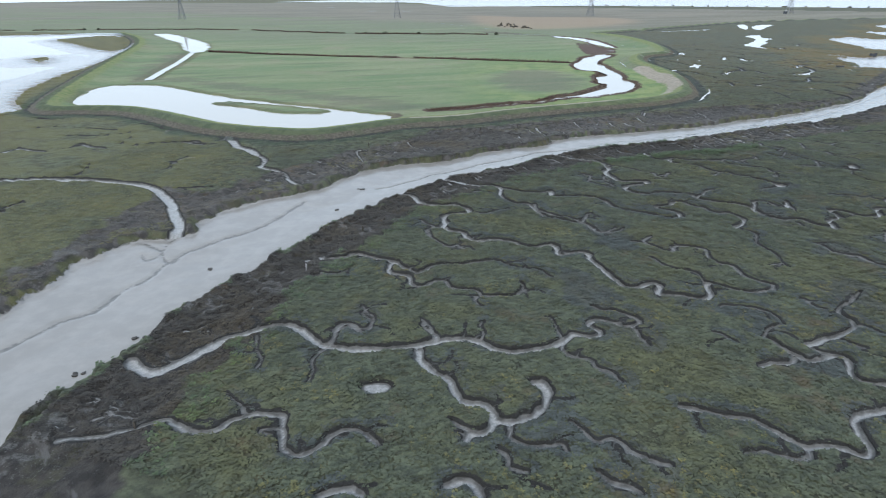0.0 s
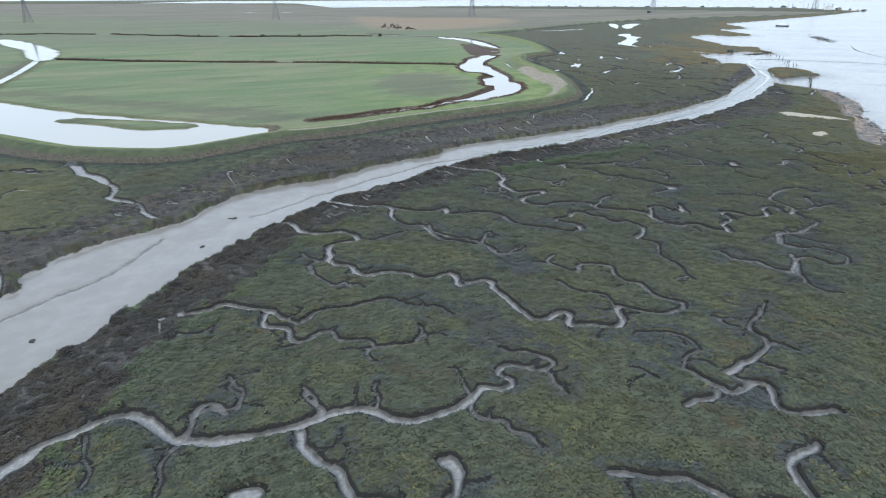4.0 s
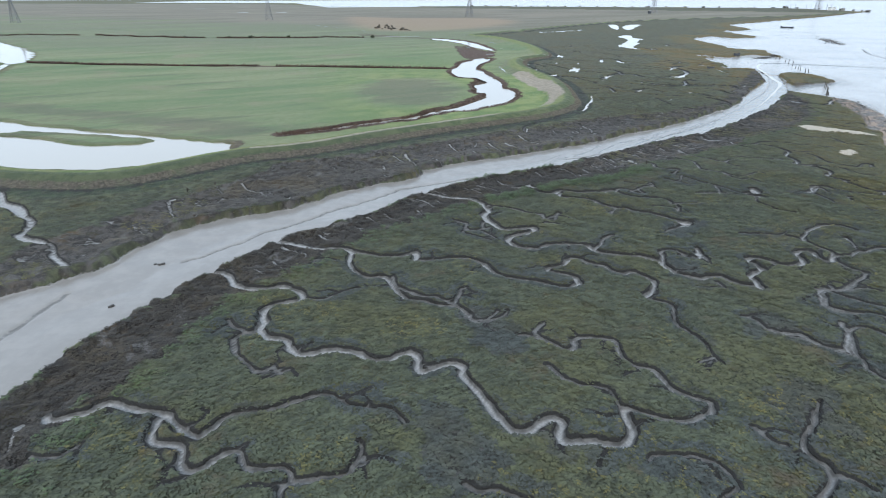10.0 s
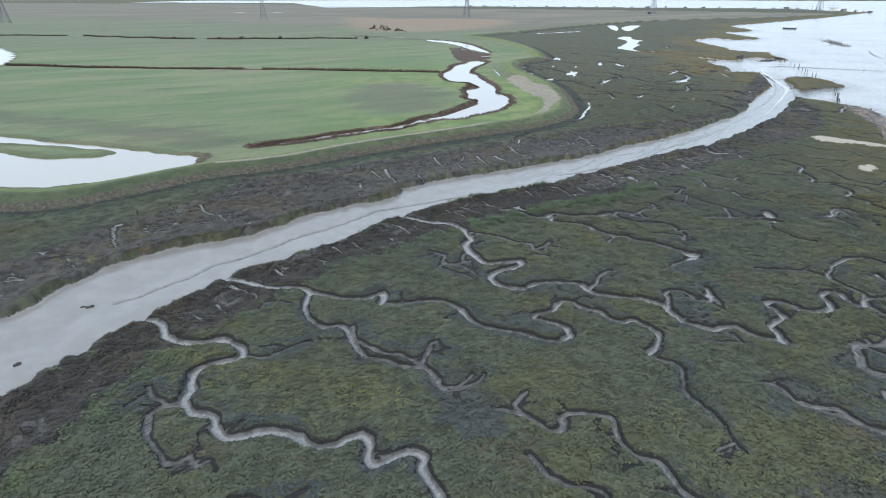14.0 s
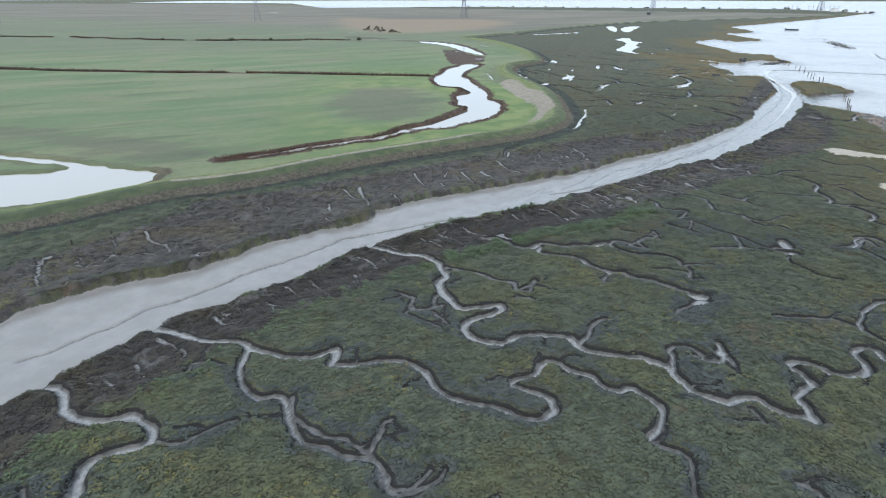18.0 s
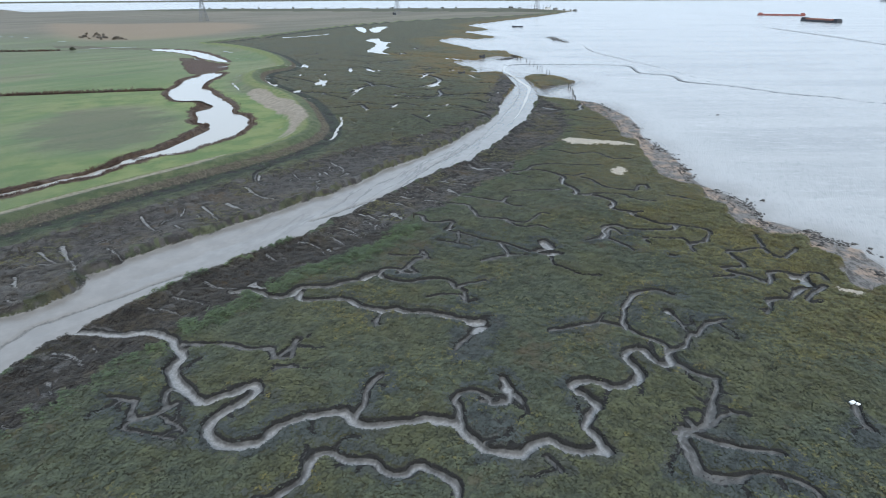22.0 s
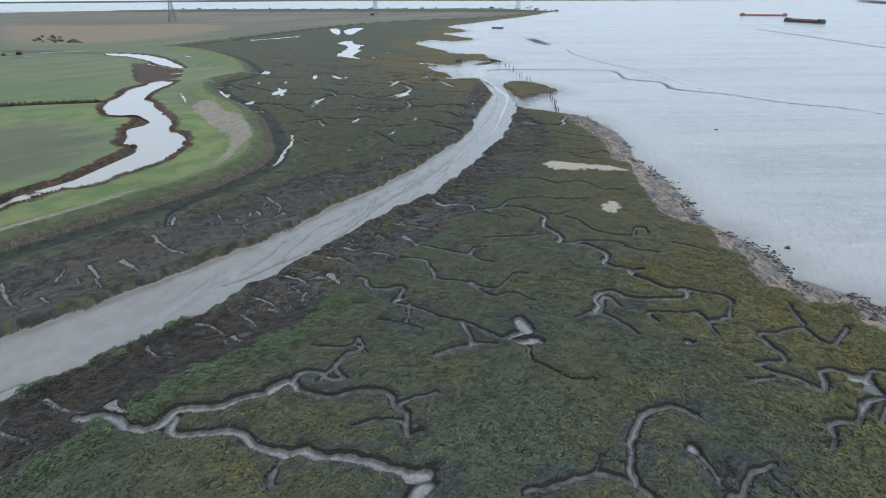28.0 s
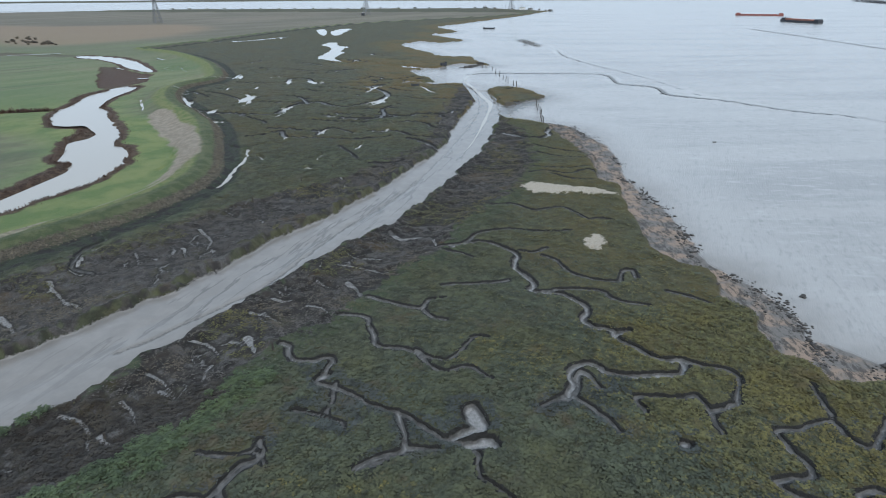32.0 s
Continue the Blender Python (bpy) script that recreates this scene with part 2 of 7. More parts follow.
RUNNEL_LINES.append(([(-0.5, 115.2), (0.7, 112.9), (1.6, 111.8)], 0.4, 0.14))
RUNNEL_LINES.append(([(15.1, 131.2), (15.9, 129.8), (17.2, 127.9), (18, 126.7)], 0.5, 0.17))
RUNNEL_LINES.append(([(18.5, 132.2), (19.7, 129.9), (21.3, 127.1), (22.2, 125.4)], 0.5, 0.17))
RUNNEL_LINES.append(([(6.6, 124), (8, 122.6), (9.5, 122.4)], 0.5, 0.17))
RUNNEL_LINES.append(([(13.4, 126.4), (14.2, 124), (14.6, 122.5)], 0.3, 0.10))
RUNNEL_LINES.append(([(-2.7, 112.6), (-1.4, 110.9), (-0.2, 110.6)], 0.3, 0.10))
RUNNEL_LINES.append(([(40, 145.9), (41.7, 143.8), (43.1, 141.9), (43.6, 139.9), (42.7, 139.1)], 0.5, 0.17))
RUNNEL_LINES.append(([(36.9, 144), (38.7, 142.3), (39.8, 140.9)], 0.5, 0.17))
RUNNEL_LINES.append(([(25.9, 138.9), (27.8, 137), (28.7, 134.1)], 0.5, 0.17))
RUNNEL_LINES.append(([(25.1, 132.8), (25.5, 129.8)], 0.4, 0.14))
RUNNEL_LINES.append(([(44.8, 148.2), (45.9, 145.7), (47.5, 144), (48.3, 143)], 0.7, 0.24))
RUNNEL_LINES.append(([(50.4, 143.2), (51, 140.9), (51.6, 138.6)], 1.1, 0.39))
RUNNEL_LINES.append(([(61.5, 154.6), (63.1, 152.6), (63.8, 150.1), (63.3, 147.5)], 0.5, 0.17))
RUNNEL_LINES.append(([(67.1, 153.6), (67.7, 151), (67.5, 149)], 0.5, 0.17))
RUNNEL_LINES.append(([(55.4, 152.6), (55.8, 150.3), (57.5, 148.7)], 0.5, 0.17))
RUNNEL_LINES.append(([(76.4, 154.7), (75.5, 153.5), (74.8, 152)], 0.5, 0.17))
RUNNEL_LINES.append(([(69.9, 157.4), (71.1, 155.1), (71.8, 151.6)], 0.4, 0.14))
RUNNEL_LINES.append(([(64.6, 149.2), (64.9, 147.1), (65.7, 146.8)], 0.6, 0.21))
RUNNEL_LINES.append(([(70.7, 153.2), (71.1, 151.8), (71.6, 150.8)], 0.5, 0.17))
RUNNEL_LINES.append(([(75.3, 161.3), (77.2, 159.5), (77.7, 156.5)], 0.6, 0.21))
RUNNEL_LINES.append(([(81.5, 157.9), (81.5, 156), (81.3, 153.9)], 1.0, 0.35))
RUNNEL_LINES.append(([(83.8, 163.8), (85.2, 161.5), (86.1, 159.4)], 0.5, 0.17))
RUNNEL_LINES.append(([(90.6, 161.2), (92.1, 159.2), (91.9, 156.6)], 0.5, 0.17))
RUNNEL_LINES.append(([(87.5, 165.5), (89.2, 163.6), (91.2, 162.7)], 0.5, 0.17))
RUNNEL_LINES.append(([(98.2, 163.2), (98.1, 160.8), (97.9, 158.8)], 1.0, 0.35))
RUNNEL_LINES.append(([(113, 176.5), (113.2, 172.3), (117.4, 170.7), (115.7, 166.1)], 0.9, 0.32))
RUNNEL_LINES.append(([(109, 179.5), (110.6, 177.3), (113, 176.5)], 0.5, 0.17))
RUNNEL_LINES.append(([(104.1, 170.5), (105.8, 167.9), (107.5, 167.2)], 0.5, 0.17))
RUNNEL_LINES.append(([(102.6, 165.8), (103.8, 162.7), (106.2, 160.3)], 0.4, 0.14))
RUNNEL_LINES.append(([(99.8, 169.8), (102.3, 167), (102.9, 164.6)], 0.4, 0.14))
RUNNEL_LINES.append(([(94.8, 166.9), (95.5, 163.7), (95.6, 162.6)], 0.4, 0.14))
RUNNEL_LINES.append(([(116.2, 179.9), (117.9, 176.9), (119.9, 176.1)], 0.4, 0.14))
RUNNEL_LINES.append(([(69.8, 204.2), (72.3, 203.6), (71.2, 199.9), (68.3, 198.1), (67.1, 193.7), (65.8, 192.2), (67.4, 189.4)], 1.2, 0.42))
RUNNEL_LINES.append(([(62.8, 189.8), (63.5, 185), (64.1, 182.1)], 0.7, 0.24))
RUNNEL_LINES.append(([(64.2, 181.9), (65.1, 179.8), (65.8, 176.9)], 0.6, 0.21))
RUNNEL_LINES.append(([(81.8, 191.5), (81.5, 187.1)], 0.6, 0.21))
RUNNEL_LINES.append(([(86.3, 198.5), (86.7, 191.8), (84.8, 188.2)], 0.6, 0.21))
RUNNEL_LINES.append(([(75.1, 193.6), (74.8, 189.1)], 0.4, 0.14))
RUNNEL_LINES.append(([(56.9, 182.1), (57.8, 178.9), (58.1, 176.2)], 0.9, 0.32))
RUNNEL_LINES.append(([(52.4, 183.1), (52.8, 179), (52.9, 173.4)], 0.6, 0.21))
RUNNEL_LINES.append(([(41.1, 182.9), (41.4, 178), (43.2, 172.1)], 0.5, 0.17))
RUNNEL_LINES.append(([(45.9, 174.1), (46.5, 171)], 0.5, 0.17))
RUNNEL_LINES.append(([(47.7, 179.9), (48.5, 182.2), (49.2, 184.2)], 0.4, 0.14))
RUNNEL_LINES.append(([(-10.1, 156.6), (-7.9, 152.4), (-5.3, 150.7), (-4, 147.1)], 0.6, 0.21))
RUNNEL_LINES.append(([(-22.2, 148.6), (-22.5, 145.6), (-20, 138.6)], 0.7, 0.24))
RUNNEL_LINES.append(([(28.1, 175.3), (28.6, 169.8), (29.3, 164.5), (29.3, 161.1)], 0.6, 0.21))
RUNNEL_LINES.append(([(24.6, 175), (26.5, 170), (27.9, 167.1)], 0.5, 0.17))
RUNNEL_LINES.append(([(21.7, 166.3), (21.5, 160.2)], 0.5, 0.17))
RUNNEL_LINES.append(([(34.3, 170.3), (35.1, 166.6), (35.6, 164.8)], 0.4, 0.14))
RUNNEL_LINES.append(([(-21.4, 81.4), (-21, 79.2), (-20.9, 77.6)], 0.7, 0.24))
REEDBEDS = [[(40.9, 656.6), (75.2, 617.5), (104.6, 577.5), (102.2, 558.7), (73.9, 596.5), (40.9, 628)], [(105.8, 490.4), (114.1, 483.9), (118.3, 445.4), (123.4, 435), (115.1, 406.6), (107.1, 397.4), (96.9, 386.5), (93.9, 400.2), (98.5, 436)]]
MUD_MARGIN = [(209.5, 259.5), (218.6, 259.9), (228, 262.1), (246.8, 266.7), (229.7, 256.1), (220.4, 254.1), (208.6, 248.9), (200.1, 243.8), (199.4, 236), (198.2, 241.6), (197, 246.2)]
TRACK = [(-9.9, 180.1), (-1.4, 181.1), (7.5, 184.4), (17.3, 190.1), (28.6, 195.4), (41.5, 200.3), (56.2, 206.5), (66, 212.6), (75.7, 218), (81.3, 221.5), (87, 227.5), (90, 234)]
DRAIN = [(-168.6, 435.9), (-131.3, 420.1), (-68.4, 395.6), (-3.1, 376.4), (73.7, 348.5)]
HEDGE = [(-529, 733.4), (-396.1, 737.7), (-253.5, 717.6), (-134.3, 650), (-48.3, 620.7), (52.7, 599.4)]
GREEN_EDGE = [(-27.3, 37.2), (-26.8, 45.6), (-26.2, 49.7), (-24, 58.4), (-20.7, 69.5), (-17.4, 76.9), (-11.2, 91.5), (-9.5, 94.3), (-7.7, 98), (-5.6, 101.9), (-0.4, 107), (3.4, 110.1), (6.6, 113.3), (9.9, 116.2), (12, 119.3), (16.5, 121.9), (22.1, 125.8), (31.9, 132), (53.3, 141.5), (57.4, 143.4), (65, 143.8), (70.5, 145.1), (77.2, 149.2), (81.8, 151.9), (85.2, 153.6), (91.8, 154.9), (98.5, 158.1), (103.6, 160.8), (110.2, 163.2), (115.8, 164.3), (123.7, 170.7), (135, 175.5), (143.3, 179.6), (155.3, 186.8), (170.4, 200.6), (184.4, 218.7), (188.4, 230.6)]
FRINGE_FAR = [(-59.3, 118.9), (-52.2, 115.2), (-46.8, 115.5), (-42.6, 123), (-38.6, 130.8), (-33.1, 135.4), (-24.3, 146.8), (-15.9, 153.6), (-0.3, 172.8), (8.3, 173.6), (17.5, 177.1), (27.8, 181.3), (39.5, 185.4), (52.9, 191.4), (61.9, 194.9), (96, 207), (122.9, 211.4), (149.6, 222.7)]
SANDS = [[(147.1, 180), (150, 181.7), (152.7, 181.7), (155.2, 177.4), (159.3, 172.4), (161.2, 165), (157.7, 168), (153.5, 172.5), (147.9, 175.7)],
         [(136.4, 153.8), (140.3, 153.1), (139.2, 149.7), (135.4, 149.7), (135.1, 151.9)],
         [(117.9, 96.2), (117.9, 95.4), (118, 94.2), (119, 93.3), (119.6, 92.3), (117.5, 93.3), (116.5, 95)]]
BARE = [(100, 317.7), (105.9, 317.1), (105.3, 290.4), (105.1, 275.7), (101.8, 253.1), (98.1, 244), (93.3, 236.4), (86.1, 228.2), (83, 228), (89.8, 237.3), (93.8, 248.6), (96.2, 269.2), (96.5, 291.9)]
TAN = [(40.7, 1118.2), (133.7, 1036.6), (265.1, 979.8), (273.6, 829.5), (187.2, 705.9), (97.9, 662.9), (40.8, 746.7)]
RILLS = []
RILLS.append(([(-54, 55.2), (-53.4, 58.1), (-51.4, 62.5), (-50.2, 65.2), (-47.4, 68.1), (-46.8, 73), (-44.9, 77.4), (-44.1, 83.5), (-42.7, 86.7), (-38.2, 92.7), (-33.2, 99.3), (-28.6, 111.9)], 0.6))
RILLS.append(([(-15.1, 120.3), (-12.1, 121.4), (-8.9, 124.5), (-5.2, 127.1), (-3.3, 130.3), (0.6, 131.9), (7.2, 137.5), (12.5, 141.3), (20.3, 146.3), (24, 149.7), (34.1, 152.3), (43.2, 154.7)], 0.4))
RILLS.append(([(-46.8, 94.9), (-47.1, 90.8), (-46.7, 86.4), (-43.8, 82.8), (-43.2, 84.5)], 0.5))
RILLS.append(([(-51.2, 90.4), (-48.4, 88), (-46.6, 86.6), (-47.7, 83.9), (-49.7, 85.7)], 0.5))
RILLS.append(([(67.7, 165.3), (72.2, 165.9), (76.7, 167.6), (82.2, 169.1), (89.8, 172), (106.8, 184.1), (124.8, 194.1), (142.3, 207.2), (179.4, 239.2), (203.4, 264), (227.1, 296.6), (233.3, 312.8), (262.9, 346.7), (279.4, 352.4)], 0.4))
RILLS.append(([(256, 337.7), (267.1, 337.5), (290.3, 319.2), (307, 303.3), (309.8, 292.7), (293.1, 273.1), (292.5, 266.8), (295.4, 253.8), (283.9, 239.5), (285.2, 227.9), (288, 217.5), (287.4, 191.6), (293.1, 175.7), (291.8, 163.9), (299.7, 148.2), (285.7, 108.8)], 2))
RILLS.append(([(392.9, 409.1), (362.4, 371.7), (336.2, 320.8), (328, 298.4), (316.1, 272), (301.8, 246.8), (286.9, 221.6)], 1.4))
RILLS.append(([(268.6, 264.5), (279.2, 250.5), (283.5, 239.7)], 1))
WATER_LINE = [(520.9, 154.4), (572.9, 262.2), (634.9, 360.2), (645, 484.8), (615.3, 614.2), (978.5, 997.4)]
TIDE_EDGE = [(739.1, 458.7), (691.2, 400.3), (637, 335.3), (575.6, 265), (549.6, 230.6), (480, 146.7)]
PANS = [(-7.2, 49.3, 1.8, 1.1), (65.7, 104.1, 0.8, 0.9), (94.9, 129.1, 0.9, 1.1), (70.3, 115.4, 1.6, 0.9), (85.7, 144.9, 1, 0.6), (95.0, 129.8, 0.9, 1.5), (93.8, 126.8, 1.2, 0.7), (108.5, 115.6, 0.6, 0.6), (93.0, 104.9, 0.7, 0.8)]
CREEKS = []
CREEKS.append(([(-35.7, 54.3), (-32.7, 52.1), (-31.1, 52.6), (-29.5, 54.7), (-27.3, 57.6), (-24.6, 59.8), (-21.6, 61.3), (-18.8, 61.3), (-16.1, 58.7), (-13.8, 56.8), (-9.7, 56.2), (-5.8, 56.5), (-1.9, 57.3), (0.1, 58.1), (2.8, 58.1), (4.7, 57), (6, 55.8), (9.2, 55.8), (12.3, 56.5), (13.8, 57.7)], 1.7, 1.3))
CREEKS.append(([(13.8, 57.7), (13.6, 54.8), (15.9, 53.7), (16.5, 52.1), (17.8, 51.4), (18.5, 49.6)], 0.8, 0.5))
CREEKS.append(([(13.8, 57.7), (13.5, 59.6), (13.4, 62.9)], 0.3, 0.2))
CREEKS.append(([(13.9, 57.4), (15.4, 59), (17.1, 58.6), (18.5, 58.9), (18.6, 59.9), (17.7, 60.8), (17.7, 61.7), (19, 62.4), (20.5, 61.8), (21.9, 60.9), (23, 60.9), (24.1, 61.7), (24.1, 62.6), (23.2, 63.3), (21.9, 64.4), (20.2, 64.6), (19.3, 65.8)], 1.2, 0.6))
CREEKS.append(([(23, 60.9), (23.2, 59.4), (23.2, 57.9), (23.6, 56.3)], 0.9, 0.6))
CREEKS.append(([(-3.2, 55.9), (-2.8, 53.9), (-1.2, 51.8), (0.1, 50.8), (0.7, 49.8), (1.2, 47.5), (2, 46.6), (4, 46.1), (4.7, 44.8), (4.6, 43.2), (3.5, 42.2), (2.1, 42), (1.7, 41)], 1.3, 1.2))
CREEKS.append(([(0.6, 43.7), (1.6, 42.7), (2.2, 42)], 0.6, 0.8))
CREEKS.append(([(4.7, 44.3), (6, 43.6), (7.1, 44), (8.9, 44.8), (9.9, 46.1)], 1.3, 1.0))
CREEKS.append(([(9.9, 46.1), (10.6, 47.8), (10.4, 48.9), (9.9, 49.7)], 1.0, 2.0))
CREEKS.append(([(6.2, 43.1), (5.8, 41.5), (6.7, 40.6), (8.7, 40.4), (10.3, 40.6), (10.6, 39.5)], 0.8, 0.5))
CREEKS.append(([(-36.2, 41.5), (-33.5, 42.3), (-30.5, 42.8), (-27.4, 44.3), (-25.2, 43)], 0.8, 0.8))
CREEKS.append(([(-26.7, 43.9), (-25.2, 43), (-23.4, 42.5), (-21.9, 42.7), (-20.7, 44), (-19.3, 44.8), (-17.2, 45), (-16, 44.8), (-15.6, 43.8), (-15.4, 41.9), (-14.9, 40.4), (-14.2, 39.7), (-13.1, 39.5), (-12.2, 40), (-11, 41.5), (-9.6, 42.6), (-8.3, 42.7), (-7.1, 41.8), (-6.4, 40.7)], 1.0, 0.8))
CREEKS.append(([(-15.5, 43.7), (-16, 42.9), (-17.1, 42.7), (-17.2, 42.1), (-16.2, 42)], 0.4, 0.3))
CREEKS.append(([(-20, 45.1), (-20.5, 46.3), (-22, 47.7), (-22.8, 48.3)], 0.35, 0.2))
CREEKS.append(([(-22.8, 59.3), (-22.3, 56.9), (-21, 54.7), (-20.8, 52.5)], 0.3, 0.2))
CREEKS.append(([(-13.7, 56.5), (-14.9, 54), (-14.3, 51.9), (-14.6, 49.9)], 0.35, 0.2))
CREEKS.append(([(-13.5, 57.2), (-13.2, 61.2), (-11.8, 61.4), (-10.6, 60.5), (-9.3, 61.1), (-9.2, 63.2), (-10.4, 64.6), (-11, 66.1)], 0.5, 0.3))
CREEKS.append(([(-1.2, 58.1), (-2, 61.1), (-3.1, 62.4)], 0.3, 0.2))
CREEKS.append(([(23.5, 45.5), (24.8, 45.2), (25.9, 44.7), (27.3, 44.1), (29.4, 43.8), (30.3, 42.5), (31.2, 41.3), (31.8, 40.4), (32.6, 40), (34.7, 40.2), (35.9, 39.7), (36.5, 39), (37.3, 39.1), (38.1, 40), (38.3, 41.4), (38.8, 42.9), (39.1, 43.7), (40.7, 44.5), (43.1, 45.1)], 0.9, 1.1))
CREEKS.append(([(32.6, 40), (32, 38.9), (30.9, 38.3), (29.8, 38.7), (28.2, 39.4), (26.3, 39.5)], 0.8, 0.4))
CREEKS.append(([(12, 43.7), (12.8, 42.4), (13.5, 40.9), (15.1, 41.1), (15.9, 40.5), (16.2, 39.5), (17.4, 38.8), (19.4, 38.1)], 0.3, 0.5))
CREEKS.append(([(13.1, 37.2), (14.1, 35.8), (15.6, 35)], 0.5, 0.9))
CREEKS.append(([(4.6, 39.9), (5.5, 38.9), (5.6, 37.9), (6.8, 37.1)], 0.4, 0.3))
CREEKS.append(([(-0, 35.9), (1.2, 36.5), (2.1, 36.2), (2.8, 34.7)], 1.3, 1.1))
CREEKS.append(([(-10.4, 34.7), (-9.4, 35.5), (-8.3, 35.7), (-7, 35)], 1.1, 1.1))
CREEKS.append(([(-19.2, 82), (-18.1, 81.2), (-15.5, 81.8), (-13.9, 83.1), (-11.7, 81.7), (-9, 80.5), (-7.4, 79.6), (-6.6, 78.4), (-4.8, 76.4), (-3.9, 75.9), (-2.5, 77.6), (-0.7, 78.9), (1.9, 78.7), (4.5, 79.4), (6.5, 80.1), (8.5, 79.7), (10.3, 77.7), (13.5, 76.7), (14.6, 75.3), (15.3, 74)], 1.5, 0.4))
CREEKS.append(([(-8, 79.5), (-8.6, 77.7), (-8.2, 76), (-6.5, 75.4), (-5.2, 74.7), (-4.9, 72.9), (-3.8, 71.9), (-2.7, 72), (-1.6, 73.2), (-0.1, 73.4), (0.5, 71.8), (1.4, 70.9), (3.1, 70.6), (4.3, 70.4), (4.8, 68.9), (6.5, 68.8), (9.4, 68.7), (10.1, 69.9), (10.8, 71.2), (10.7, 72.3)], 1.2, 0.5))
CREEKS.append(([(4.8, 68.9), (3.9, 68), (4.2, 66.6), (5, 65.7)], 0.7, 0.3))
CREEKS.append(([(-18.4, 76.2), (-16, 75.6), (-15, 76.2), (-14.6, 77)], 0.4, 0.3))
CREEKS.append(([(10.1, 69.9), (10.9, 70.5), (11, 69.7)], 0.4, 0.25))
CREEKS.append(([(-2.8, 92.3), (-2.3, 89.8), (-1.1, 87.4), (0.7, 85.3), (1.8, 86.1), (2.8, 84.5), (3.9, 85)], 0.5, 0.3))
CREEKS.append(([(-1.8, 93.7), (-3.4, 95.7), (-4.3, 97.1)], 0.4, 0.3))
CREEKS.append(([(31.7, 80.1), (32.7, 77.9), (34.2, 76.3), (36.6, 75.1), (36.5, 72.7)], 0.5, 0.3))
CREEKS.append(([(17.3, 105.5), (17.7, 102.1), (20.6, 98.8), (22.7, 97.9), (24.7, 95.5), (25.1, 93.6), (25.9, 91.6), (27.8, 91.2), (29.5, 92.7)], 0.5, 0.3))
CREEKS.append(([(24.8, 95.9), (26.4, 99.3)], 0.3, 0.2))
CREEKS.append(([(-9.5, 60.2), (-9.1, 61.6), (-9.8, 62.7), (-10.8, 63.9), (-11, 64.6)], 0.7, 0.4))
CREEKS.append(([(-1.3, 57.6), (-1.2, 58.8), (-2.2, 60.2), (-2.8, 61), (-2.9, 61.7)], 0.6, 0.3))
CREEKS.append(([(-13.3, 60.1), (-12.7, 60.7), (-11.6, 60.8), (-10.6, 59.7)], 0.8, 0.8))
CREEKS.append(([(4.3, 58), (4.5, 59.6), (4.4, 60.9), (4.7, 61.9)], 0.3, 0.2))
CREEKS.append(([(-11.5, 112.8), (-9.7, 112.4), (-7.4, 112), (-6, 110.3), (-5.1, 108), (-3.3, 106.1), (-1.3, 105.3), (1.1, 105.6), (2.8, 104.9), (4.3, 103), (4.3, 101.2), (2.2, 100.5), (0.1, 99.7), (-0.3, 98), (0.3, 96.3), (-0.3, 94.7), (0.6, 92.7), (1.6, 92), (3.1, 91.3), (3.6, 89.4), (4.6, 87.9), (6.5, 87.9), (8.6, 88.2), (10.9, 87.2), (13.1, 85.4), (14.7, 85), (16.4, 86), (17.5, 85.9), (18.2, 84.4), (17.8, 82.8), (18.5, 81.9), (20.2, 82.6), (21.6, 82.9), (22.5, 81.9), (22.3, 80.4), (24.7, 72.2), (25.9, 70.9), (27.8, 71.6), (29.6, 72.1), (29.9, 71.1), (29, 69.7), (29.6, 68.9), (32, 68.4), (34.2, 67.3), (35.7, 68.4), (36.4, 69.9), (36.7, 72.1)], 1.4, 1.2))
CREEKS.append(([(0.1, 93.8), (-1.6, 93.8), (-2.9, 93.2), (-3.3, 92.1)], 1.1, 0.6))
CREEKS.append(([(-3.4, 92.7), (-3, 90.7), (-1.5, 88.2), (-0.3, 86), (0.7, 84.7), (1.8, 85.4), (3, 84)], 0.7, 0.3))
CREEKS.append(([(36.8, 72.3), (38.2, 71.2), (39.5, 69.8), (41.9, 69.1), (44.4, 69.7), (45.5, 70.5), (45.6, 71.4), (44.1, 72.3), (43.1, 74.2), (43, 76), (42.8, 77.5), (41.5, 78.4), (40.6, 80), (41.2, 82), (41.1, 83.6), (39.1, 84.6), (36.8, 84.6), (36.5, 83.1), (35, 82.7), (34, 84.3), (32.8, 85.9), (30.6, 86.8)], 0.6, 0.5))
CREEKS.append(([(32.7, 86), (32.6, 87.2), (33.5, 88), (34.7, 88.8)], 0.4, 0.25))
CREEKS.append(([(25.5, 93.5), (26, 92.3), (26, 90.7), (27.9, 90.8), (29.9, 91.2), (30.9, 92.4)], 0.5, 0.3))
CREEKS.append(([(35.6, 64.9), (37, 65.4), (39.3, 64.9), (41.2, 63.8), (41.6, 61.4), (40.8, 60.5)], 0.3, 0.3))
CREEKS.append(([(40.8, 60.5), (39.5, 60.1), (37.8, 58.4), (38.4, 57.2), (38.8, 55.6), (39.3, 54.8), (39.8, 54), (40.1, 53.3), (41.6, 53.3), (43, 54.1), (44.1, 54.4), (44.7, 53.7), (44.4, 52.4), (43.5, 51), (43.5, 49.8)], 0.6, 1.2))
CREEKS.append(([(43.5, 49.9), (45.1, 49.2), (48.5, 48.9)], 1.0, 1.5))
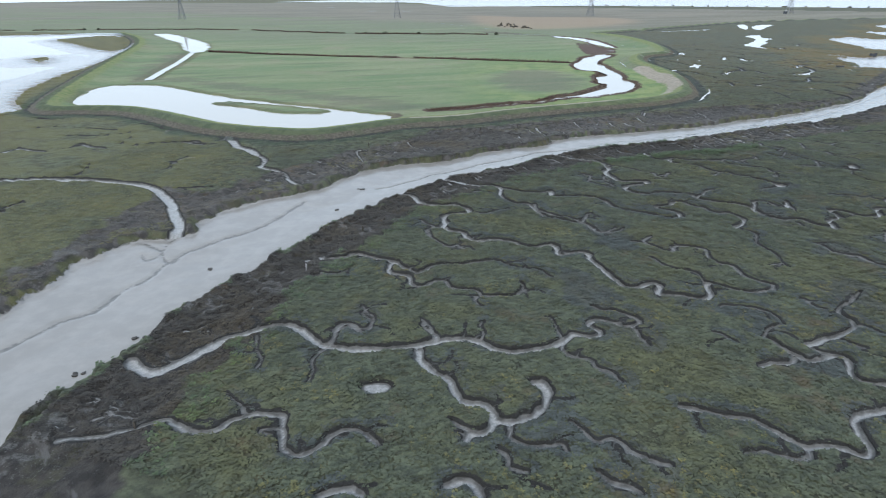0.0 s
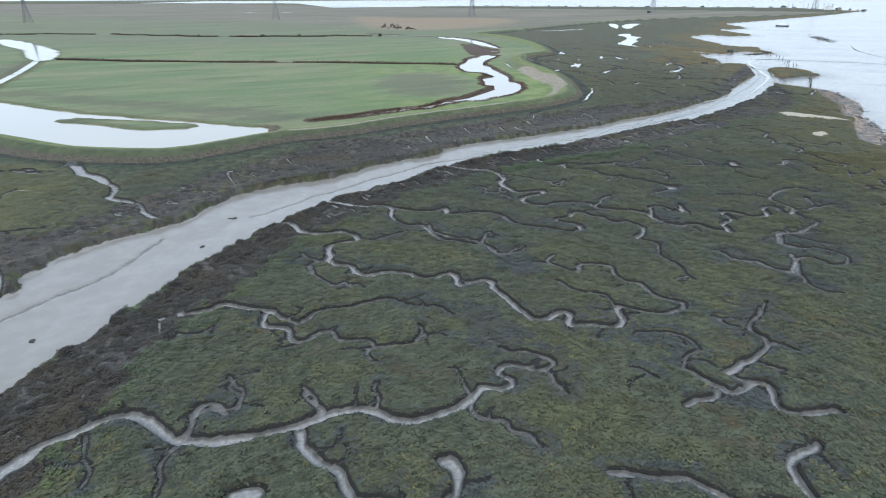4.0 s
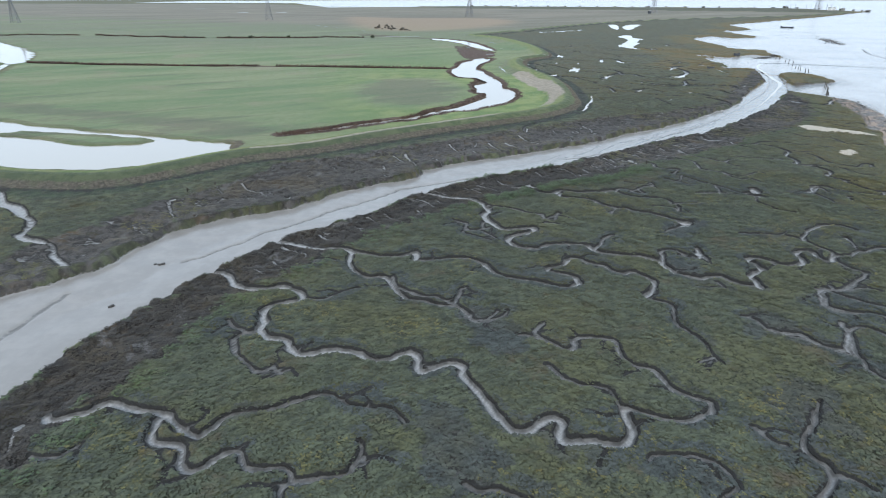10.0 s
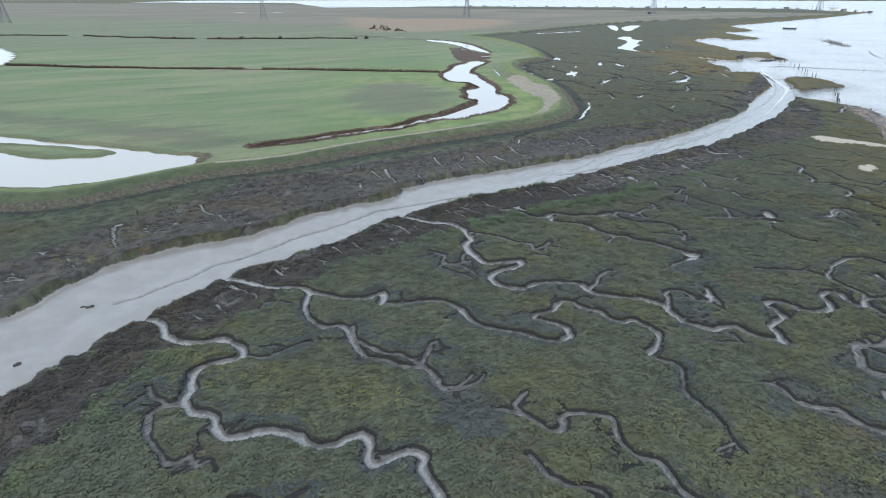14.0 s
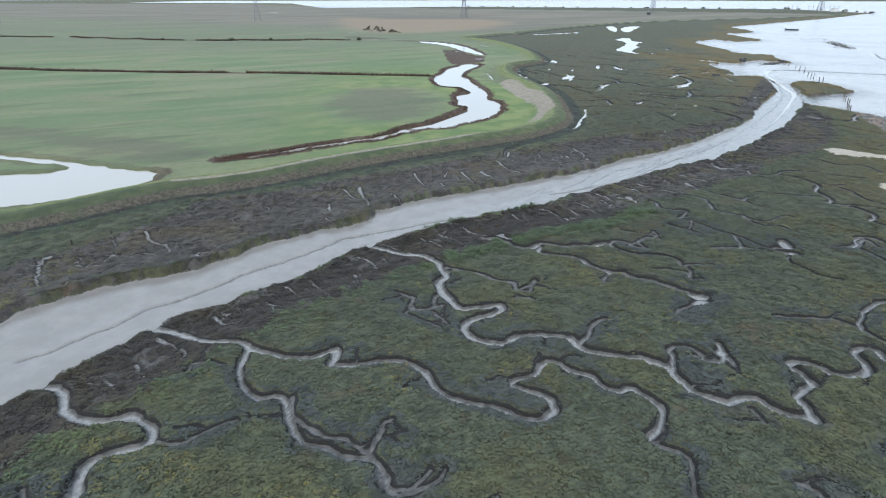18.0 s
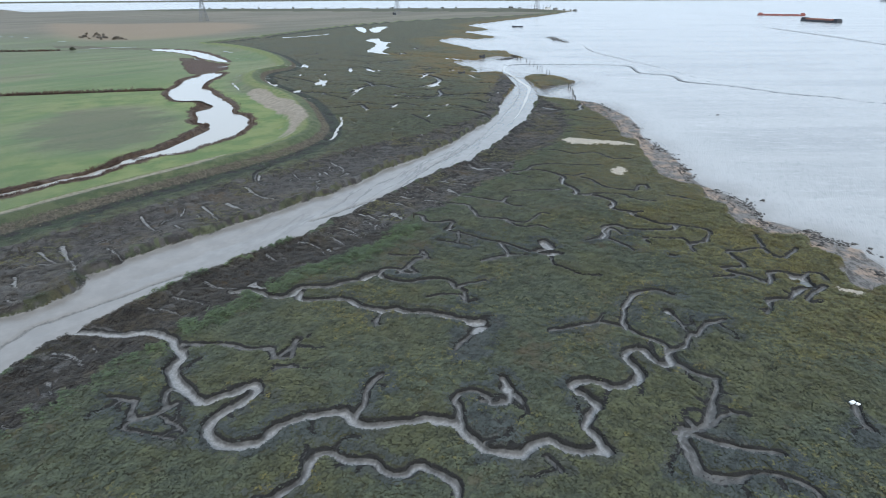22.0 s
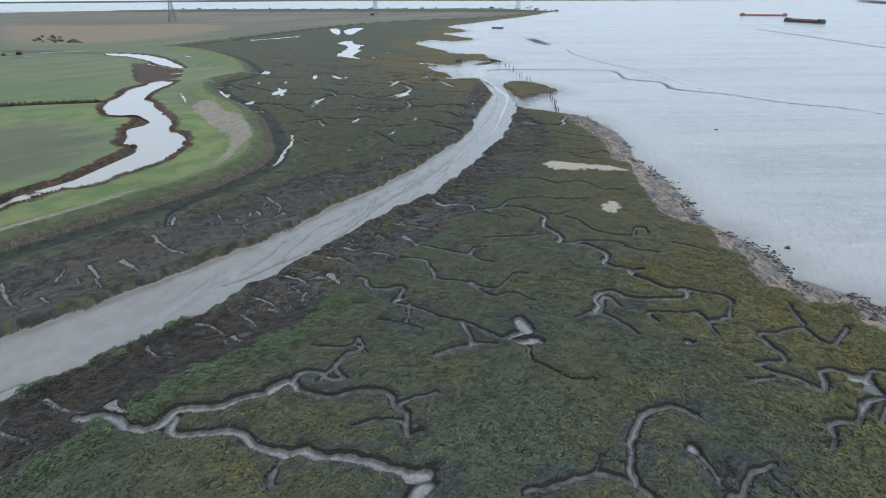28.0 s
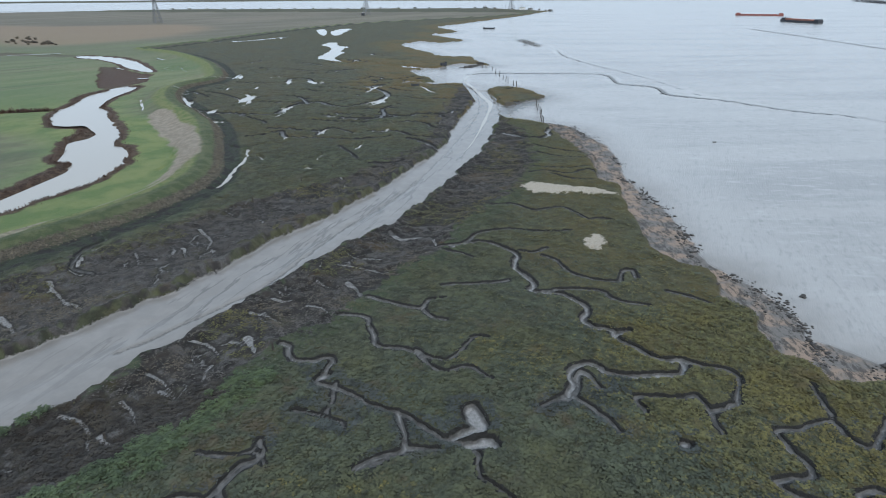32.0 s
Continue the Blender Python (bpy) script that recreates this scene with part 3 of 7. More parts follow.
CREEKS.append(([(56.5, 69.3), (54.3, 67.2), (52, 65.7), (50.5, 64.4), (50.2, 62.5), (50.6, 61.5), (49.6, 59.9), (47.5, 58.5), (45.1, 57.8), (43.1, 56.8), (41.8, 56.5)], 0.5, 1.2))
CREEKS.append(([(41.8, 56.3), (42.2, 54.9), (43.6, 54.5)], 0.7, 0.7))
CREEKS.append(([(34.4, 52.5), (36.4, 53), (37.8, 52.7), (39.1, 53.8)], 1.0, 0.8))
CREEKS.append(([(47.5, 67.1), (48, 64.9), (48.8, 64.3)], 0.3, 0.2))
CREEKS.append(([(50.5, 60.6), (51.5, 59.5), (52, 58.5)], 0.4, 0.3))
CREEKS.append(([(46.1, 57.6), (46.9, 56.3), (48.1, 55.6)], 0.4, 0.3))
CREEKS.append(([(31.8, 59.2), (33.1, 58.4), (33.9, 56.9)], 0.3, 0.2))
CREEKS.append(([(-0.4, 122.6), (3.3, 120.6), (6.3, 118.5), (10.3, 117.4), (11.7, 116), (11.6, 114.3), (11.4, 111.7), (11.8, 109.2), (12.9, 107.1), (14.1, 105.7), (15.8, 105.9), (16.7, 104.6), (17.1, 102.5), (17.8, 100), (18.9, 98.4), (20.9, 97.3), (22.8, 95.6), (22.4, 96.1), (24.8, 94.8), (25.8, 93.2)], 1.3, 0.8))
CREEKS.append(([(11.4, 116), (15.1, 113.6), (17, 112.7), (19.2, 112.3), (20.7, 113.1), (21.7, 113.5), (21.8, 111.8), (21.4, 110.6), (23.2, 109.9), (25.6, 110), (28.7, 109.9), (31, 107.9), (31.9, 105.7), (32.4, 103.3), (33.3, 102.2), (35.7, 100.9), (37.6, 99.7), (39, 98.5), (40.9, 97.4), (42.4, 97.8), (43.3, 98.6), (43.2, 99.9), (42.4, 100.9), (40.9, 101.9), (40, 103), (40.9, 103.9), (43.3, 104.5), (44.8, 106.2), (46.1, 106.2), (47, 104.2), (49, 102.9), (49.3, 101.4), (50.2, 100.1), (52.2, 100.3), (52.9, 99.3), (53.7, 97.4), (53.4, 95.8), (51.7, 93.8), (50.4, 93)], 1.3, 1.0))
CREEKS.append(([(50.4, 93), (50.5, 92), (51.9, 90.6), (52.3, 89.4), (51, 86.8), (50.6, 85), (51.1, 83.2), (51.5, 81.3), (51, 79.6), (50.7, 78.4), (50.8, 77.2)], 0.8, 0.3))
CREEKS.append(([(50.7, 78.4), (49.3, 78), (48.5, 77.6)], 0.3, 0.2))
CREEKS.append(([(4.9, 101), (7.4, 100.3), (8.3, 100.8), (10.5, 102.2), (12.2, 102.7)], 0.4, 0.25))
CREEKS.append(([(5.9, 111.8), (6.1, 113.3), (7.9, 113.4), (9.5, 112.6)], 0.3, 0.2))
CREEKS.append(([(24.8, 96.2), (25.7, 98.1), (26.3, 99.5), (27.2, 99.9)], 0.5, 0.3))
CREEKS.append(([(39, 132.2), (42.3, 129.6), (45, 126.8), (47.4, 125.1), (46.7, 123), (49, 123.9), (50.7, 125.3)], 0.4, 0.3))
CREEKS.append(([(30.4, 125.9), (32.5, 123.9), (31.7, 121.1), (34.2, 120.3), (35.2, 121.9)], 0.3, 0.2))
CREEKS.append(([(34.1, 120.3), (35.9, 116.1)], 0.3, 0.2))
CREEKS.append(([(45.8, 121.3), (46.8, 120.7), (48, 120.9)], 0.3, 0.2))
CREEKS.append(([(26.9, 143.5), (30.3, 141.4), (33.1, 138.8), (35.5, 137.9), (37.5, 135.1), (38.2, 131.8), (38.4, 129.7), (37, 128.2), (36.7, 126.1), (37.2, 122.9), (37.8, 120.4), (38.4, 119.5), (39.8, 119.6), (42, 119.7), (43.5, 119.8), (43.3, 118.5), (41.4, 117.5), (39.7, 117.2), (38.5, 116.2), (37.8, 114.9), (38, 113), (39.4, 111.7), (41.7, 110.9), (43, 111.8), (45.3, 112.1), (47.8, 111.1), (49.8, 110.4), (50, 108.4), (51, 106.9), (53, 106), (56, 104.9), (57.3, 103.5), (56, 105.1), (58.1, 102.8), (58.1, 100.6), (58.5, 98.2), (59.7, 96.7), (60.8, 96), (62.4, 96.5), (63.9, 96), (64.6, 94.4), (65.5, 93.2)], 1.6, 1.4))
CREEKS.append(([(65.5, 93.2), (67.1, 92.6), (67.4, 92.1), (67.9, 93.9), (68.1, 95.4), (69.7, 96.2), (71.3, 97), (71.6, 98.8), (71.5, 100.7), (72.9, 100.8), (74.3, 99.7), (74.8, 98.3), (76, 97.5), (78.3, 97.6), (79.7, 98.3), (80.5, 100.9), (81.8, 101.6), (83.1, 101.1), (82.8, 99.3), (82.7, 98.1), (83.7, 97.4), (85.4, 98.9)], 1.3, 1.3))
CREEKS.append(([(50.3, 108.9), (51.8, 110.1), (52.9, 111.9), (54.5, 113), (55.6, 113.6)], 0.9, 0.6))
CREEKS.append(([(58.2, 101.3), (59.7, 104.3), (59.8, 105.7), (61.5, 106.2), (63.1, 104.8), (63.1, 103.2), (64.7, 102.5)], 0.9, 0.7))
CREEKS.append(([(38.7, 130.9), (41.1, 130.6), (43.7, 128.5), (45.1, 126.5), (47, 125.3), (47, 123.3), (48.3, 122.4), (49.4, 123.7), (50.8, 125.5)], 0.6, 0.3))
CREEKS.append(([(36.8, 123.9), (35.8, 123.9), (35, 122.3), (35.2, 120.9)], 0.8, 0.5))
CREEKS.append(([(35.9, 121), (34.7, 120.5), (32.9, 120.3), (32.1, 121.8), (32.6, 123.9), (31.3, 125.3)], 0.4, 0.2))
CREEKS.append(([(32.9, 120.3), (31.5, 120.5), (31.2, 119.7), (32.8, 117.7), (34.9, 115.7)], 0.3, 0.2))
CREEKS.append(([(46.5, 121.6), (47.4, 120.5), (48.4, 120.3)], 0.3, 0.2))
CREEKS.append(([(69.2, 134), (72.8, 136), (75.2, 136.7)], 0.4, 0.25))
CREEKS.append(([(55.3, 136.7), (54.4, 135.6), (55.1, 134.1), (57.4, 132.7), (59.7, 131.2), (60.2, 129.4), (61.1, 127.3), (62.7, 125.7), (63.9, 125.3), (64.7, 123.8), (66.8, 122.3), (68.2, 120.4), (69.5, 118.6), (70.5, 116.9)], 1.2, 1.4))
CREEKS.append(([(70.4, 117.2), (71.7, 116.5)], 2.2, 1.4))
CREEKS.append(([(70, 114.9), (67.4, 114.3), (65, 113.2)], 0.7, 0.5))
CREEKS.append(([(62.4, 125.7), (60.6, 124.6), (60, 122.9)], 0.5, 0.4))
CREEKS.append(([(47.4, 142.6), (50, 140.9), (51.4, 138), (53.3, 136.7), (55.5, 138), (56.8, 137.6), (59.6, 136.1), (61.9, 136.1), (63.8, 135.4), (65.1, 136.3), (66.8, 135.6), (66.9, 134.3), (68, 132.3), (68.7, 131.2), (69.8, 130.6), (71.1, 130.6), (72.8, 129.8), (74.3, 127.7), (73.8, 125.7), (74.3, 124.3), (73.1, 122.5), (72.7, 121.3), (74, 121.3)], 1.6, 0.7))
CREEKS.append(([(64.7, 136), (66.1, 136.2), (66.9, 135.8)], 1.5, 1.2))
CREEKS.append(([(67, 135.8), (67.9, 136.6), (69.2, 136.5), (70, 135.2), (70.6, 133.5), (71.7, 133), (71.8, 134.6), (72, 135.8), (73.6, 136.8), (76.1, 137.2), (76.7, 139.1)], 0.6, 0.3))
CREEKS.append(([(73.7, 125.5), (76.5, 125.5), (78.5, 125.2)], 0.4, 0.25))
CREEKS.append(([(73.5, 122.7), (72.7, 123.8), (71.9, 124.6), (70.4, 125.5), (69.1, 125.4)], 0.4, 0.25))
CREEKS.append(([(86.1, 142.8), (85, 140.8), (83.4, 139.2)], 0.3, 0.2))
CREEKS.append(([(84.4, 153.5), (84.8, 152.3), (84, 149.8), (85.7, 148.2), (87.6, 147.8), (87.9, 146.9), (86.2, 145.5), (84.6, 144.2), (85.7, 142.2), (86.7, 140.3), (87.4, 137.9), (88.7, 135.6), (89.6, 133.9), (90.7, 129.3), (91.8, 127.6), (92, 126.1), (90.9, 124), (90.8, 122.8), (91.2, 120.4), (91.6, 118.7), (92.8, 117.3), (93.6, 117)], 0.8, 0.5))
CREEKS.append(([(89.2, 135), (88.3, 132.9), (87.7, 130.9), (87, 130.2), (85.4, 130), (83.2, 130.3), (82.2, 130.5)], 0.8, 0.5))
CREEKS.append(([(87.3, 130.4), (88.3, 129.4), (89.4, 128.7)], 0.6, 0.3))
CREEKS.append(([(91.7, 128.7), (93.6, 128.6), (94.8, 128.6), (95.3, 129.8), (95.5, 131)], 1.0, 2.0))
CREEKS.append(([(92, 127.2), (93.5, 126.8), (94.3, 126)], 1.2, 1.4))
CREEKS.append(([(81.1, 141.1), (82.4, 139.2), (83.8, 137.1), (83.7, 136.2)], 0.3, 0.2))
CREEKS.append(([(85.7, 142), (84.4, 140.3), (83.4, 139)], 0.4, 0.2))
CREEKS.append(([(71.4, 140.6), (73, 139), (75.3, 138.2), (76.3, 138.8)], 0.3, 0.2))
CREEKS.append(([(75.3, 138.2), (75.9, 137.1), (75.9, 135.6)], 0.3, 0.2))
CREEKS.append(([(93.2, 155.5), (95.1, 153.6), (95.2, 151.5), (93.9, 148.4), (93.6, 145.9), (95.4, 144.3), (96.4, 142.2), (96.2, 139.6), (96.8, 137.8)], 0.8, 0.6))
CREEKS.append(([(96.6, 143.1), (97.1, 140.9), (98.4, 139.3)], 0.5, 0.3))
CREEKS.append(([(98.2, 157.8), (99.6, 155.4), (101.2, 152.3), (102.3, 150.6), (102.3, 148), (103.4, 146.3)], 0.6, 0.4))
CREEKS.append(([(102.3, 150.6), (104.5, 151.8), (106.5, 151.4)], 0.5, 0.3))
CREEKS.append(([(116.1, 166.3), (118.2, 165.2), (122.8, 163.5), (124.3, 159.5), (124, 155.7), (120.9, 152.9), (120.3, 149.8), (119.4, 147.1), (117.6, 146.3), (118.6, 144.5), (120.5, 142.1), (120.6, 139.1), (119.6, 137.2), (117.4, 136.2), (117.2, 134.1), (118.5, 132.6), (117.7, 131.5), (117.7, 127.8), (118.1, 125), (119.6, 123.9), (119.2, 122.9), (117.6, 122.1), (115.1, 123.6), (113.1, 125), (111.3, 126.7), (111.1, 128.1), (111, 129.2), (109.5, 129.9), (107.8, 129.2), (107, 128), (105, 127.1)], 1.0, 1.0))
CREEKS.append(([(117.9, 131.7), (119.3, 131.5), (120.3, 131.2)], 1.4, 0.8))
CREEKS.append(([(105, 127.1), (103.7, 126.9), (101.4, 127)], 0.5, 0.3))
CREEKS.append(([(105, 127.1), (105.2, 125.2), (105.3, 123.1), (105.2, 121.6), (104.8, 120.2)], 0.5, 0.3))
CREEKS.append(([(119.9, 123.7), (120.7, 121.8), (122, 119.8), (122.1, 118.3), (120.2, 117.2), (117.8, 116.1), (116.1, 116.3), (114.6, 116.7), (115.1, 117.6), (115.4, 119), (113.2, 120.2), (111.6, 121.7), (110.6, 122.4), (109.7, 122), (109.2, 120.3)], 0.8, 0.6))
CREEKS.append(([(114.4, 116.7), (113.1, 115.4), (112.3, 114.1)], 0.4, 0.2))
CREEKS.append(([(127.2, 153.3), (127.5, 150.5), (126.4, 147.6), (126.3, 145.3), (127.2, 142.9), (128.9, 141.2), (129.9, 140.5), (132.6, 141.9), (134.3, 141.4), (132.7, 139.5)], 0.6, 0.7))
CREEKS.append(([(117.7, 145.2), (121.8, 143.3), (125.2, 140.1), (124.9, 137.9), (125.5, 135.6), (127.3, 133.3)], 0.5, 0.3))
CREEKS.append(([(117.6, 164.4), (122.4, 165.3), (125.1, 166.4), (129.5, 165.4), (132.3, 162.7), (135.9, 159.4), (138.7, 158)], 0.8, 0.5))
CREEKS.append(([(136, 176.3), (139.3, 175), (140.2, 171.1), (140.9, 168.7), (145.9, 167.7), (145.8, 163.2), (145.2, 159.9), (147.3, 159.1), (148.5, 156.8)], 0.7, 0.5))
CREEKS.append(([(129.6, 155.1), (126.9, 154.9), (125.7, 156.9)], 0.5, 0.3))
CREEKS.append(([(171.9, 200.9), (172.4, 196.3), (174.8, 191.7), (178.2, 189.2)], 0.5, 0.3))
CREEKS.append(([(161.7, 191.3), (166.6, 185.9), (172.4, 184)], 0.5, 0.3))
CREEKS.append(([(160.8, 183.9), (161.4, 179.2), (164.7, 175.6)], 0.5, 0.3))
CREEKS.append(([(108.6, 154.3), (113.2, 151.6), (117.1, 149.9)], 0.4, 0.25))
CREEKS.append(([(97.6, 137.2), (99.7, 136.8), (99.8, 135), (100.2, 133.5)], 0.4, 0.25))
CREEKS.append(([(98.9, 139), (102.1, 140.6), (104.1, 141.2), (105.1, 140.2)], 0.4, 0.25))
CREEKS.append(([(116.2, 164.1), (117.1, 161.5), (118, 159)], 0.4, 0.25))
CREEKS.append(([(132.5, 134.4), (133.6, 132), (134.1, 129.3)], 0.4, 0.25))
CREEKS.append(([(85.3, 105.2), (87.2, 107), (89.4, 108.8), (91.7, 109.9), (94.6, 110.4), (96.8, 109.3), (97.4, 107)], 0.9, 0.9))
CREEKS.append(([(77.1, 109.9), (78.8, 109.3), (81.7, 108.4), (83.9, 107.7), (85.2, 105.3), (85.4, 102.9), (86.1, 100.3), (85.4, 98.9)], 0.5, 0.6))
CREEKS.append(([(97.1, 99.5), (93.9, 100.1), (91.7, 99.4), (90.1, 99.8), (88.2, 98.7), (85.5, 98.8)], 0.5, 0.6))
CREEKS.append(([(92.7, 104.1), (91.9, 102.3), (90.9, 100.6)], 0.3, 0.2))
CREEKS.append(([(84, 96.9), (84.2, 95.3), (84.4, 94.1), (85.4, 92.8)], 0.6, 0.4))
CREEKS.append(([(85.1, 92.6), (82.3, 91.1), (80, 90.2), (78.3, 89.5), (77.8, 88.5)], 0.6, 0.3))
CREEKS.append(([(74.4, 90), (75.7, 88.9), (76.2, 87.5), (77.8, 85.2), (80, 83)], 0.6, 0.5))
CREEKS.append(([(74.5, 89.9), (73.9, 89), (73.3, 88)], 0.6, 0.5))
CREEKS.append(([(93.1, 82.7), (91.3, 81.3), (90.2, 79.8)], 0.7, 0.7))
CREEKS.append(([(103.2, 126.5), (105.9, 126.7), (109.1, 128.8), (108.4, 125.5)], 0.4, 0.6))
CREEKS.append(([(82.2, 130.7), (85.1, 130.6), (86.9, 129.6)], 0.5, 0.3))
CREEKS.append(([(62.2, 94.5), (62.2, 93.3), (62.1, 92.4)], 0.3, 0.2))
CREEKS.append(([(116.9, 111.5), (116, 110.3), (114.9, 108), (114.2, 107), (112.6, 107.2), (110.8, 108.5), (110.3, 107.6), (110.9, 106), (111.4, 104.3), (111.3, 103.1), (111, 102.1), (112, 101.7), (113.7, 102.6), (115, 103.6), (116.4, 103), (117, 101.5), (117.2, 100.4)], 0.7, 0.8))
CREEKS.append(([(116.7, 101.3), (117.5, 100.2), (116.7, 99.1), (115.8, 97.9), (113.5, 98.4), (111.5, 98.1), (109.1, 97.7)], 1.4, 0.8))
CREEKS.append(([(109.1, 97.7), (107.8, 98.7), (106.5, 99.1), (105.5, 98.3), (103.1, 97.5)], 0.6, 0.4))
CREEKS.append(([(107, 107.2), (108.7, 106.1), (110.9, 105.8)], 0.8, 0.6))
CREEKS.append(([(117.1, 111.4), (119.1, 110.1), (120.9, 109.9), (122.5, 109)], 0.5, 0.4))
CREEKS.append(([(122.5, 109), (124.6, 110.7), (127, 112.8)], 0.4, 0.3))
CREEKS.append(([(122.5, 109), (121.3, 106.4), (121.8, 105), (124.6, 105.5), (127, 105.8)], 0.4, 0.6))
CREEKS.append(([(117, 97), (114.4, 96.6), (111.9, 96.7), (110.7, 96), (111.4, 94.9)], 0.8, 0.6))
CREEKS.append(([(117.6, 100.4), (119.7, 100.2), (120.3, 99), (119, 97.5)], 0.5, 0.4))
CREEKS.append(([(176.6, 207.9), (177, 202.9), (178.6, 197.2), (181.5, 191.5)], 0.5, 0.9))
CREEKS.append(([(157.5, 188.7), (161.3, 187), (163.9, 182.2), (170.2, 182.1), (169.4, 177.6)], 0.5, 0.9))
CREEKS.append(([(-101.9, 123.5), (-99.6, 123.8), (-92.7, 124.9), (-80.5, 123.8), (-69, 121), (-62.5, 117.7), (-55.3, 109.6), (-50.8, 101.5), (-47.5, 95.8), (-47.1, 90.6)], 2, 2))
CREEKS.append(([(-65.6, 133.2), (-67.1, 138.2), (-65.7, 143.5)], 0.4, 0.6))
CREEKS.append(([(122.6, 305), (128, 297.2), (134.7, 293.4), (139.7, 295.9), (147.2, 304), (153.3, 305.1), (158.3, 305.9), (158.3, 298.4), (160.5, 291), (168.5, 290.6), (176.3, 293.7), (183.9, 299.1), (189.2, 307.2), (191.4, 320.6), (191.6, 328.6), (200.1, 328.3)], 2.6, 2.8))
CREEKS.append(([(186.3, 318.8), (180.1, 333.4), (170.9, 342.6)], 1.8, 1.8))
CREEKS.append(([(153.3, 305.1), (156.3, 320.3), (152.4, 328.5), (138.6, 329)], 1.8, 1.5))
CREEKS.append(([(71, 207.2), (72.1, 202.6), (69.8, 200.5), (67.9, 198.5), (66.1, 193.1), (68.5, 189.2)], 1, 0.7))
CREEKS.append(([(118.6, 351), (115.3, 325.5), (115, 310.9), (113.9, 283.1)], 2, 1.4))
CREEKS.append(([(149.7, 378.6), (161.2, 365.1), (168.8, 363.7), (174.3, 373.8), (180.9, 368.7), (177.9, 352.2), (190.4, 342.5), (204.8, 331.2)], 2.4, 2.4))
CREEKS.append(([(119.8, 353.5), (127.2, 360.5), (133.6, 350), (135.5, 324.9)], 1.8, 1.4))
CREEKS.append(([(117.1, 313.1), (119.4, 307.5), (121.7, 302)], 1.8, 1.4))
CREEKS.append(([(117.1, 264.4), (123.8, 264), (127.6, 264.8), (125.5, 257.2), (130.9, 251.4), (136.9, 245.3), (142.1, 241.4), (150.4, 239.5)], 1.8, 1.6))
CREEKS.append(([(133.8, 386.4), (145, 389.3), (152.4, 396), (155.5, 388.4)], 2.2, 2))
CREEKS.append(([(108.3, 256.7), (111.5, 252), (117.5, 251.4), (121.8, 249.8)], 1.2, 1))
CREEKS.append(([(141.7, 276.1), (146.6, 269.1), (153.1, 261.9), (161.3, 257.9)], 1.6, 1.4))
CREEKS.append(([(133.7, 253.8), (139, 259.2), (142.1, 259.8), (143.5, 251), (145.5, 247.7)], 1.2, 1.2))
CREEKS.append(([(178.5, 459.5), (195.3, 457.7), (206.7, 440.8), (210.1, 416.2)], 2.4, 2.4))
CREEKS.append(([(167.9, 417.1), (186.1, 415.2), (196.8, 394.4), (220.6, 388)], 2.4, 2.4))
CREEKS.append(([(133.2, 237.7), (132.1, 228.8), (130.9, 222.9)], 1, 0.8))
CREEKS.append(([(-61.4, 163.1), (-58.8, 158.9), (-55.9, 153.3), (-53, 151.2), (-50.8, 148.9), (-48.7, 145.3)], 1.3, 1.5))
CREEKS.append(([(-48.7, 145.3), (-46.1, 142.2), (-44.1, 138.4), (-44.1, 133.7), (-41.2, 131.2), (-39, 130)], 1.5, 2.2))
CREEKS.append(([(-39, 130), (-36.8, 128.5), (-35.1, 124.7), (-33.1, 121.6), (-31.3, 119)], 0.8, 1.6))
CREEKS.append(([(-87.2, 154.8), (-82.5, 157.8), (-72.2, 159.5), (-67.7, 156.1), (-64.6, 160.6), (-62.6, 164)], 0.6, 0.5))
CREEKS.append(([(-71.9, 160.8), (-69, 159.4), (-65, 154.1)], 0.8, 0.5))
CREEKS.append(([(-117.6, 149.6), (-115.9, 153.8), (-107.2, 149.9), (-102.2, 154), (-101.3, 159.1)], 0.8, 0.6))
CREEKS.append(([(-102.1, 159.1), (-95.1, 153.8), (-90.5, 153.6), (-90.7, 160.1), (-91.7, 168.5)], 0.9, 0.5))
CREEKS.append(([(-113.3, 167.1), (-109.1, 168.4), (-100.6, 168.1), (-93.5, 173.9)], 0.6, 0.5))
CREEKS.append(([(-115.7, 172.3), (-111.5, 178.5), (-101.3, 175.7), (-98.1, 179.6)], 0.6, 0.4))
CREEKS.append(([(-130.4, 175.2), (-128.3, 179.9), (-120.3, 181.3)], 0.6, 0.5))
CREEKS.append(([(-84.6, 122.8), (-84.9, 127.2), (-85.5, 132.7), (-87, 136.7)], 0.9, 0.5))
CREEKS.append(([(-67, 127.6), (-65.7, 132.2), (-66.4, 139.2)], 0.5, 0.4))
CREEKS.append(([(-56.6, 117), (-53.1, 117.3), (-49.8, 118)], 0.5, 0.4))
CREEKS.append(([(-139.6, 197.3), (-133.2, 193.3), (-125.5, 193)], 0.7, 0.5))
CREEKS.append(([(-96.9, 184.7), (-90.7, 181), (-85.5, 176)], 0.6, 0.5))
CREEKS.append(([(-85.2, 103.7), (-86, 107.9), (-84, 109.2)], 0.8, 0.6))
CREEKS.append(([(-70.9, 157.5), (-67.6, 156.7), (-64.5, 155.1), (-63.7, 157.9)], 0.5, 0.4))
CREEKS.append(([(61, 82.1), (62.3, 80.4), (63.8, 79.2), (64.1, 78), (65.6, 76.9), (66.6, 76.1)], 0.5, 0.6))
CREEKS.append(([(75.6, 90.2), (73.8, 88.6), (72.2, 86.4), (71.8, 85), (72.7, 84), (74.1, 83.4)], 0.7, 0.6))
CREEKS.append(([(75.4, 89.9), (77.1, 89.2), (80.2, 89.9)], 0.5, 0.3))
